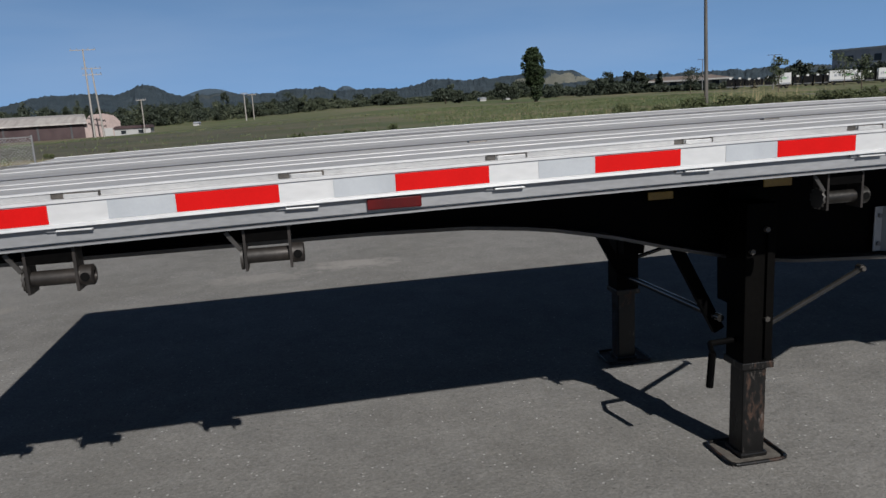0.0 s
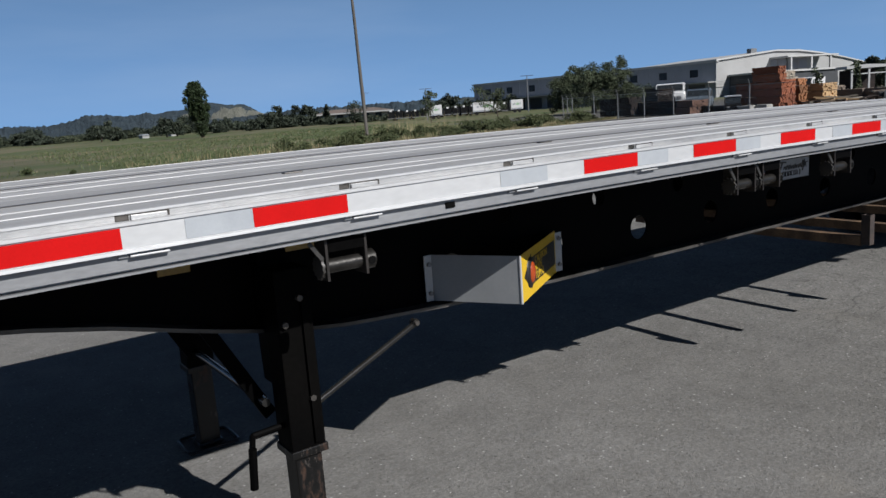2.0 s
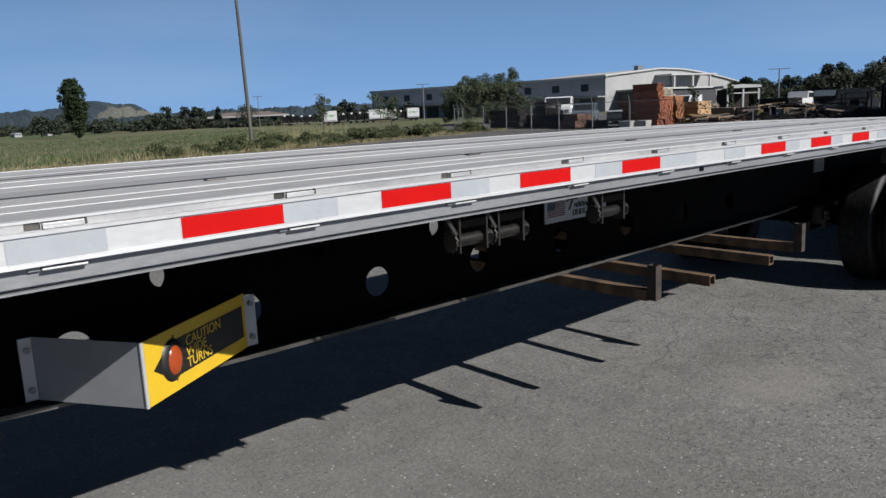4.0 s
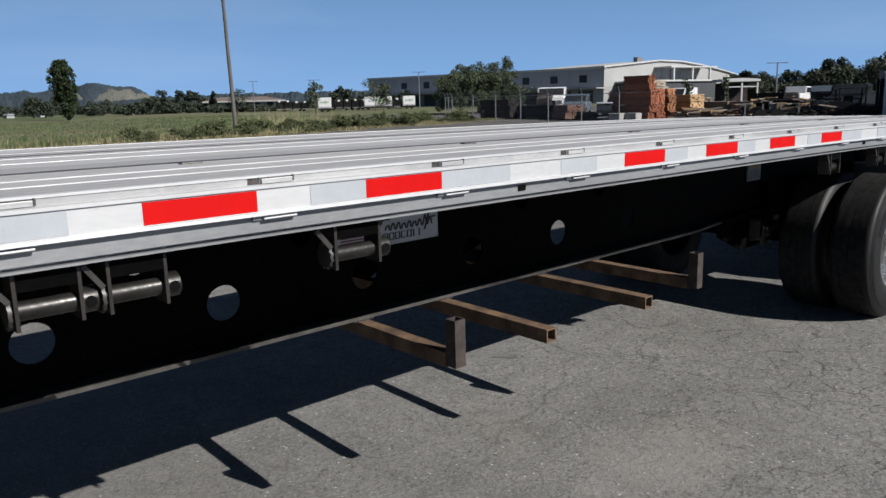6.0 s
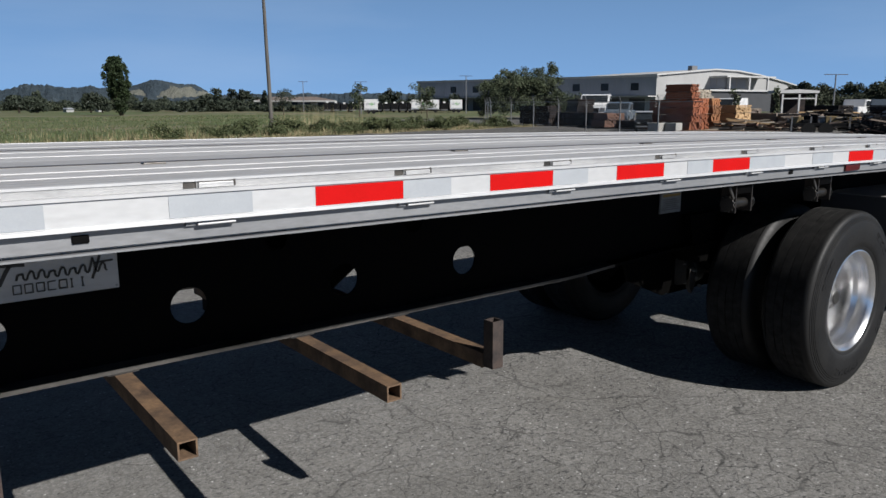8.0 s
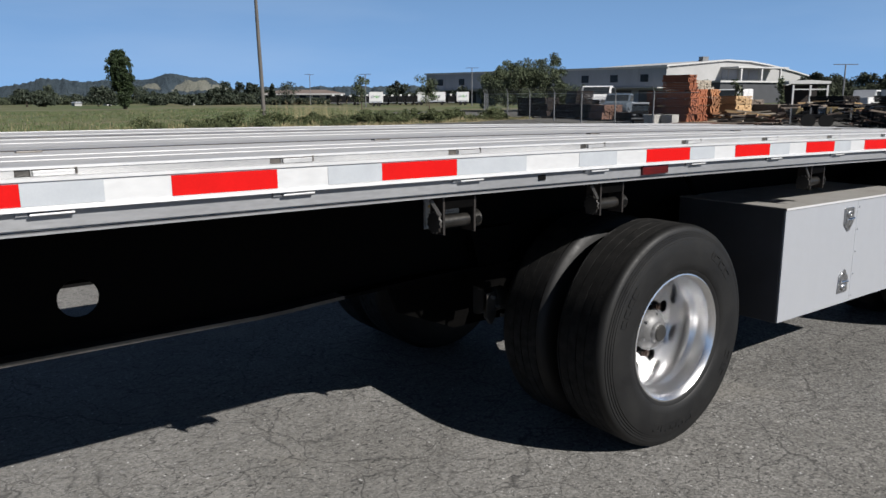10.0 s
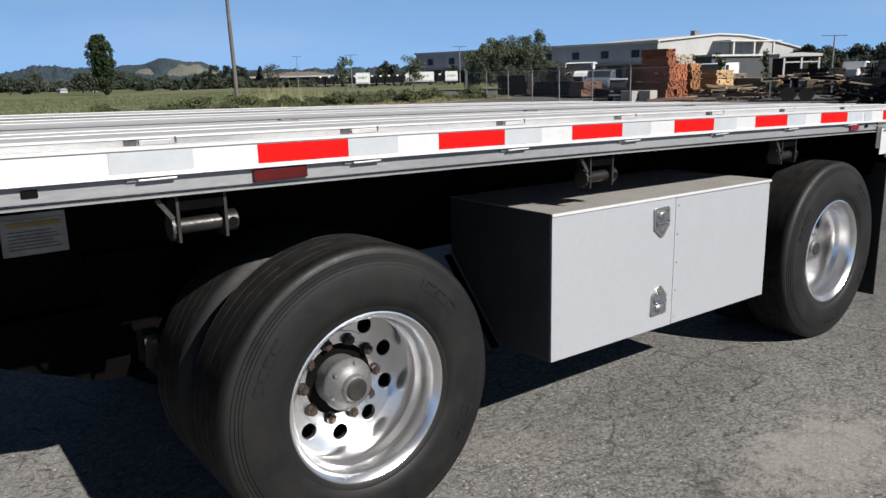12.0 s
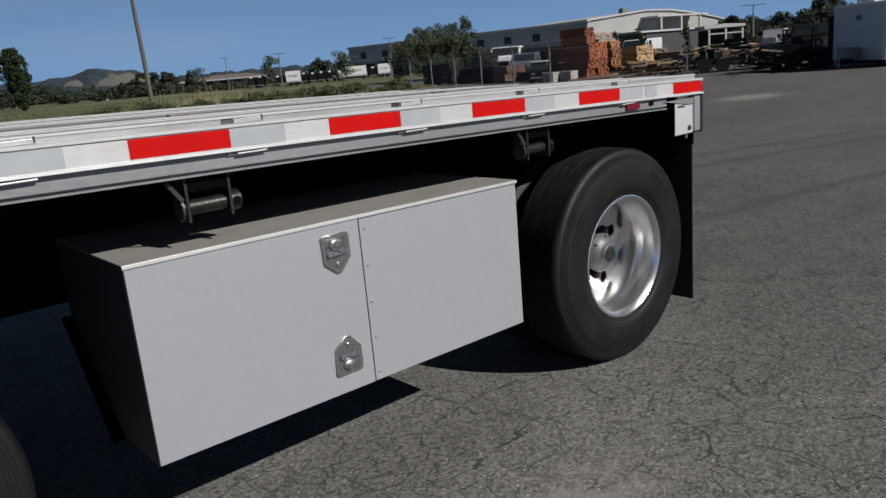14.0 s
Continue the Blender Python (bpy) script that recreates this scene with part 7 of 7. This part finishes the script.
def vehicle(name, x, y, ang, outline, glass, shield, width, wheels, mat, label, category, scale=1.0, z0=0.0, group=""):
    """A vehicle from a side outline in x and z, with windows, wheels and lamps."""
    z = ground_height(x, y) + z0
    m = Matrix.Translation((x, y, z)) @ Matrix.Rotation(ang, 4, "Z") @ Matrix.Scale(scale, 4)
    th = thing(name, (x, y, z), label, category, group)
    bm = prism(bmesh.new(), outline, -width / 2, width / 2)
    bmesh.ops.bevel(bm, geom=bm.edges[:], offset=0.06, segments=2, affect="EDGES")
    part("body", placed(bm, m), mat, th)
    for g in glass:
        part("window", placed(prism(bmesh.new(), g, -width / 2 - 0.012, width / 2 + 0.012), m), GLASS_DARK, th)
    a, b = shield
    n = Vector((b[1] - a[1], a[0] - b[0])).normalized() * 0.02
    part("windscreen", placed(prism(bmesh.new(), [(a[0] - n.x, a[1] - n.y), (a[0] + n.x, a[1] + n.y), (b[0] + n.x, b[1] + n.y), (b[0] - n.x, b[1] - n.y)], -width / 2 + 0.12, width / 2 - 0.12), m), GLASS_DARK, th)
    for s in (-1, 1):
        part("headlight", placed(bx(2.58, 2.72, s * (width / 2 - 0.3) - 0.14, s * (width / 2 - 0.3) + 0.14, 0.78, 0.96), m), GALV, th)
    part("grille", placed(bx(2.6, 2.725, -0.4, 0.4, 0.62, 0.95), m), CAR_DARK, th)
    for u, r in wheels:
        for s in (-1, 1):
            w = part("wheel", placed(rod(bmesh.new(), (u, s * (width / 2 - 0.2), r), (u, s * (width / 2 + 0.03), r), r, 20), m), RUBBER, th)
            part("hubcap", placed(rod(bmesh.new(), (u, s * (width / 2 + 0.03), r), (u, s * (width / 2 + 0.05), r), r * 0.55, 14), m), GALV, w)
    return th


PICKUP = [(-2.7, 0.45), (2.6, 0.45), (2.7, 0.7), (2.65, 1.05), (1.35, 1.2), (0.75, 1.8), (-0.75, 1.85), (-1.0, 1.2), (-2.7, 1.2)]
PICKUP_GLASS = [[(0.62, 1.25), (1.15, 1.22), (0.68, 1.68), (0.62, 1.7)], [(-0.75, 1.25), (0.5, 1.25), (0.5, 1.7), (-0.7, 1.72)]]
VAN = [(-2.6, 0.4), (2.6, 0.4), (2.7, 0.8), (2.55, 1.2), (1.9, 1.35), (1.2, 2.1), (-2.6, 2.15)]
VAN_GLASS = [[(1.25, 1.35), (1.75, 1.35), (1.2, 1.95), (1.1, 1.95)], [(0.2, 1.3), (1.0, 1.3), (0.95, 1.95), (0.2, 1.95)]]


def build_vehicles():
    vehicle("pickup_truck", 56.1, 41.5, -2.52, PICKUP, PICKUP_GLASS, ((1.25, 1.28), (0.82, 1.74)), 1.9, ((1.75, 0.40), (-1.75, 0.40)), CAR_WHITE, "white pickup truck parked behind stacked stock", "truck", 1.27)
    vehicle("pickup_truck", 50.2, 34.2, -2.6, PICKUP, PICKUP_GLASS, ((1.25, 1.28), (0.82, 1.74)), 1.9, ((1.75, 0.40), (-1.75, 0.40)), CAR_BLUE, "grey-blue pickup with a pale bonnet in the yard", "truck", 0.9)
    vehicle("van", 60.4, 31.8, -2.88, VAN, VAN_GLASS, ((1.82, 1.44), (1.28, 2.02)), 2.0, ((1.75, 0.38), (-1.75, 0.38)), CAR_WHITE, "white van behind the lumber", "van", 0.92)
    vehicle("pickup_truck", 75.3, 26.3, 0.4, PICKUP, PICKUP_GLASS, ((1.25, 1.28), (0.82, 1.74)), 1.9, ((1.75, 0.40), (-1.75, 0.40)), CAR_BLUE, "dark blue pickup among the yard's machines", "truck")
    vehicle("pickup_truck", 78.3, 29.7, 0.1, PICKUP, PICKUP_GLASS, ((1.25, 1.28), (0.82, 1.74)), 1.9, ((1.75, 0.40), (-1.75, 0.40)), CAR_WHITE, "white truck cab before the trees", "truck")
    vehicle("pickup_truck", 52.2, 15.6, -2.95, PICKUP, PICKUP_GLASS, ((1.25, 1.28), (0.82, 1.74)), 1.9, ((1.75, 0.40), (-1.75, 0.40)), CAR_DARK, "black pickup behind the heaps of scrap", "truck")
    # small utility vehicle by the fence
    x, y = 41.3, 25.3
    z = ground_height(x, y)
    m = Matrix.Translation((x, y, z)) @ Matrix.Rotation(-2.5, 4, "Z")
    th = thing("utility_cart", (x, y, z), "small dark utility cart with a pale roof by the fence", "cart")
    part("body", placed(prism(bmesh.new(), [(-0.9, 0.25), (0.85, 0.25), (0.9, 0.6), (0.45, 0.72), (-0.9, 0.66)], -0.45, 0.45), m), CAR_DARK, th)
    part("windscreen", placed(prism(bmesh.new(), [(0.45, 0.72), (0.47, 0.72), (0.25, 1.08), (0.23, 1.08)], -0.42, 0.42), m), GLASS_DARK, th)
    part("roof", placed(bx(-0.75, 0.35, -0.47, 0.47, 1.08, 1.17, bevel=0.03), m), TRAILER_GREY, th, "pale moulded roof")
    part("bumper", placed(bx(0.9, 0.96, -0.42, 0.42, 0.28, 0.36, bevel=0.01), m), GALV, th)
    for s in (-1, 1):
        part("headlight", placed(bx(0.84, 0.93, s * 0.28 - 0.09, s * 0.28 + 0.09, 0.46, 0.56, bevel=0.02), m), GALV, th)
        part("roof_post", placed(rod(bmesh.new(), (-0.7, s * 0.42, 0.66), (-0.7, s * 0.42, 1.09), 0.02, 8), m), CAR_DARK, th)
        for u in (-0.6, 0.6):
            part("wheel", placed(rod(bmesh.new(), (u, s * 0.32, 0.24), (u, s * 0.48, 0.24), 0.24, 16), m), RUBBER, th)
    # equipment trailer loaded with machine parts
    x, y = 44.3, 15.9
    z = ground_height(x, y)
    m = Matrix.Translation((x, y, z)) @ Matrix.Rotation(-1.0, 4, "Z") @ Matrix.Scale(0.86, 4)
    th = thing("equipment_trailer", (x, y, z), "dark equipment trailer loaded with yellow and grey machine parts", "trailer")
    part("bed", placed(bx(-2.6, 2.6, -1.0, 1.0, 0.55, 0.72, bevel=0.02), m), CAR_DARK, th)
    for u in (-1.6, -0.7, 1.4):
        part("wheel", placed(rod(bmesh.new(), (u, -1.1, 0.38), (u, -0.85, 0.38), 0.38, 18), m), RUBBER, th)
    rng = random.Random(9)
    for i in range(16):
        u, v, h = rng.uniform(-2.4, 2.4), rng.uniform(-0.9, 0.7), rng.uniform(0.15, 0.55)
        part("machine_part", placed(bx(u - 0.3, u + 0.3, v - 0.2, v + 0.2, 0.72, 0.72 + h, bevel=0.04), m), rng.choice((MACHINE_YELLOW, DARK_STEEL, GALV, CAR_DARK, CAR_DARK)), th)
    for i in range(20):
        u, v, a = rng.uniform(-2.0, 2.0), rng.uniform(-0.7, 0.6), rng.uniform(-0.8, 0.8)
        c, d = Vector((u, v, rng.uniform(1.0, 1.45))), Vector((math.cos(a), math.sin(a), rng.uniform(-0.1, 0.1))) * rng.uniform(0.2, 0.45)
        part("loaded_board", placed(beam(bmesh.new(), c - d, c + d, 0.16, 0.05), m), rng.choice((PALE_OLD, PINE, OLDWOOD, DARKSTOCK)), th)
    for i in range(6):
        u = -2.5 + i
        part("stake", placed(bx(u - 0.04, u + 0.04, -1.04, -0.98, 0.2, 1.1), m), GALV, th)
    # tangle of dark bars, frames and planks round the machines
    for i, (hx, hy, n) in enumerate(((47.6, 19.4, 40), (46.0, 18.0, 40), (46.2, 15.2, 40), (42.0, 13.3, 46), (41.3, 12.2, 34), (45.2, 14.0, 40))):
        hz = ground_height(hx, hy)
        th = thing("scrap_heap", (hx, hy, hz), "heap of dark steel frames and brown planks", "scrap", "scrap heaps")
        for k in range(n):
            c = Vector((hx + rng.uniform(-1.5, 1.5), hy + rng.uniform(-0.9, 0.9), hz + rng.uniform(0.10, 0.95)))
            a = rng.uniform(0, 3.14)
            d = Vector((math.cos(a), math.sin(a), rng.uniform(-0.2, 0.2))) * rng.uniform(0.2, 0.7)
            d.z = max(d.z, -c.z + hz + 0.05) if d.z < 0 else min(d.z, c.z - hz - 0.05)
            part("scrap_piece", beam(bmesh.new(), c - d, c + d, rng.uniform(0.04, 0.11), rng.uniform(0.03, 0.09)),
                 rng.choice((CAR_DARK, CAR_DARK, CAR_DARK, CAR_DARK, DARKSTOCK, DARKSTOCK, DARKSTOCK, DARKSTOCK, OLDWOOD_RED, OLDWOOD, DARK_STEEL)), th)
    # forklift
    x, y = 42.5, 12.0
    z = ground_height(x, y)
    m = Matrix.Translation((x, y, z)) @ Matrix.Rotation(-1.05, 4, "Z") @ Matrix.Scale(0.8, 4)
    th = thing("forklift", (x, y, z), "large dark forklift with raised mast and roll cage", "forklift")
    part("body", placed(prism(bmesh.new(), [(-1.5, 0.4), (1.1, 0.4), (1.1, 1.0), (0.2, 1.05), (-0.4, 1.3), (-1.5, 1.3)], -0.7, 0.7), m), CAR_DARK, th)
    for u, r in ((0.8, 0.5), (-1.0, 0.42)):
        for s in (-1, 1):
            part("wheel", placed(rod(bmesh.new(), (u, s * 0.55, r), (u, s * 0.85, r), r, 18), m), RUBBER, th)
    for s in (-0.4, 0.4):
        part("mast_rail", placed(bx(1.2, 1.35, s - 0.08, s + 0.08, 0.1, 2.5), m), CAR_DARK, th)
        part("fork", placed(bx(1.35, 2.4, s - 0.07, s + 0.07, 0.12, 0.18), m), DARK_STEEL, th)
    for u in (-0.9, 0.5):
        for s in (-0.6, 0.6):
            part("cage_post", placed(bx(u - 0.04, u + 0.04, s - 0.03, s + 0.03, 1.0, 2.0), m), CAR_DARK, th)
    part("cage_roof", placed(bx(-1.0, 0.6, -0.66, 0.66, 2.0, 2.05), m), CAR_DARK, th)
    part("seat", placed(bx(-0.6, -0.1, -0.3, 0.3, 1.05, 1.6, bevel=0.05), m), CAR_DARK, th)
    part("counterweight", placed(bx(-1.9, -1.45, -0.72, 0.72, 0.35, 1.3, bevel=0.12), m), CAR_DARK, th)
    part("load_guard", placed(bx(1.36, 1.42, -0.75, 0.75, 0.2, 2.95, bevel=0.02), m), CAR_DARK, th, "solid dark load guard on the mast")
    # enclosed cargo trailer
    x, y = 41.5, 9.0
    z = ground_height(x, y)
    m, L = facing((41.5, 10.45), (40.45, 8.15))
    th = thing("cargo_trailer", (41.5, 9.0, z), "silver enclosed cargo trailer with rounded white nose trim", "trailer")
    part("box", placed(bx(0, 2.5, 0.0, 5.2, z + 0.24, z + 2.30, bevel=0.08), m), TRAILER_GREY, th)
    part("corner_trim", placed(bx(2.34, 2.52, -0.03, 0.10, z + 0.25, z + 2.24, bevel=0.02), m), CAR_WHITE, th)
    part("roof_trim", placed(bx(0, 2.5, -0.03, 0.06, z + 2.21, z + 2.32, bevel=0.015), m), CAR_WHITE, th)
    part("roof_vent", placed(bx(0.5, 1.3, 0.6, 1.2, z + 2.30, z + 2.40, bevel=0.03), m), CAR_WHITE, th)
    part("drawbar", placed(beam(bmesh.new(), (1.1, -0.1, z + 0.3), (1.3, -1.2, z + 0.3), 0.1, 0.1), m), CAR_DARK, th)
    part("jack", placed(rod(bmesh.new(), (1.25, -0.9, z + 0.05), (1.25, -0.9, z + 0.8), 0.05, 10), m), GALV, th)
    part("propane_box", placed(bx(0.95, 1.45, -0.55, -0.15, z + 0.35, z + 0.75, bevel=0.03), m), GALV, th)
    part("badge", placed(bx(1.1, 1.35, -0.015, 0, z + 1.72, z + 1.9), m), CAR_BLUE, th)
    for u in (0.0, 2.3):
        for v in (2.6, 3.5):
            part("wheel", placed(rod(bmesh.new(), (u, v, z + 0.36), (u + 0.2, v, z + 0.36), 0.36, 18), m), RUBBER, th)
    part("underframe", placed(bx(0.1, 2.4, 0.05, 5.1, z + 0.14, z + 0.24), m), CAR_DARK, th)


poplar()
oak()
sapling(52.0, 26.2, 2.3, 0.5, 76, LEAF_OAK, 26)
sapling(57.5, 26.1, 2.5, 0.5, 77, LEAF_OAK, 26)
sapling(52.9, 74.3, 3.5, 1.5, 71, LEAF_OAK)
sapling(56.5, 66.0, 3.1, 1.4, 72, LEAF_OAK)
sapling(52.0, 92.0, 3.2, 2.4, 73, LEAF_DARK)
sapling(75.0, 92.0, 4.2, 2.6, 74, LEAF_OAK)
sapling(59.5, 34.0, 2.4, 1.2, 75, LEAF_OAK)
build_woods()
build_hills()
build_grass()
build_shrubs()
pole_thing("utility_pole", 28.75, 47.1, 13.0, 0.145, "tall weathered timber utility pole at the meadow's edge", lean=-0.32)
pole_thing("utility_pole", -28.4, 114.2, 12.5, 0.15, "tall pale power pole with crossarms by the barn", ((0.15, 1.7),), group="power poles", timber=PALE_POLE)
pole_thing("utility_pole", -27.2, 114.6, 9.9, 0.15, "power pole with two crossarms by the barn", ((0.15, 1.3), (1.0, 1.3)), -0.5, "power poles", PALE_POLE)
pole_thing("utility_pole", -21.8, 115.7, 5.0, 0.10, "short power pole across the meadow", ((0.2, 0.7),), group="power poles", timber=PALE_POLE)
pole_thing("utility_pole", -9.3, 147.5, 5.2, 0.13, "timber power pole across the meadow", ((0.2, 0.6),), group="power poles", timber=PALE_POLE)
pole_thing("utility_pole", -7.9, 148.5, 4.9, 0.12, "timber power pole across the meadow", ((0.2, 0.8),), group="power poles", timber=PALE_POLE)
lamp_mast(64.5, 92.5, 4.6, 0.9)
lamp_mast(80.5, 88.0, 5.6, 1.0)
lamp_mast(74.0, 128.0, 5.6, 0.9)
lamp_mast(77.5, 31.5, 4.1, 1.1)
build_warehouse()
build_trucks_row()
build_barn()
build_fence([(47.5, 46.0), (43.0, 40.3), (40.6, 29.0), (38.9, 20.0)], 1.75, "chain_link_fence", "galvanised chain-link yard fence with barbed wire arms")
build_fence([(-8.4, 26.0), (-14.5, 24.5), (-20.5, 24.0)], 1.05, "lot_fence", "low chain-link fence at the lot's corner", 0.12, False)
build_yard()
build_vehicles()
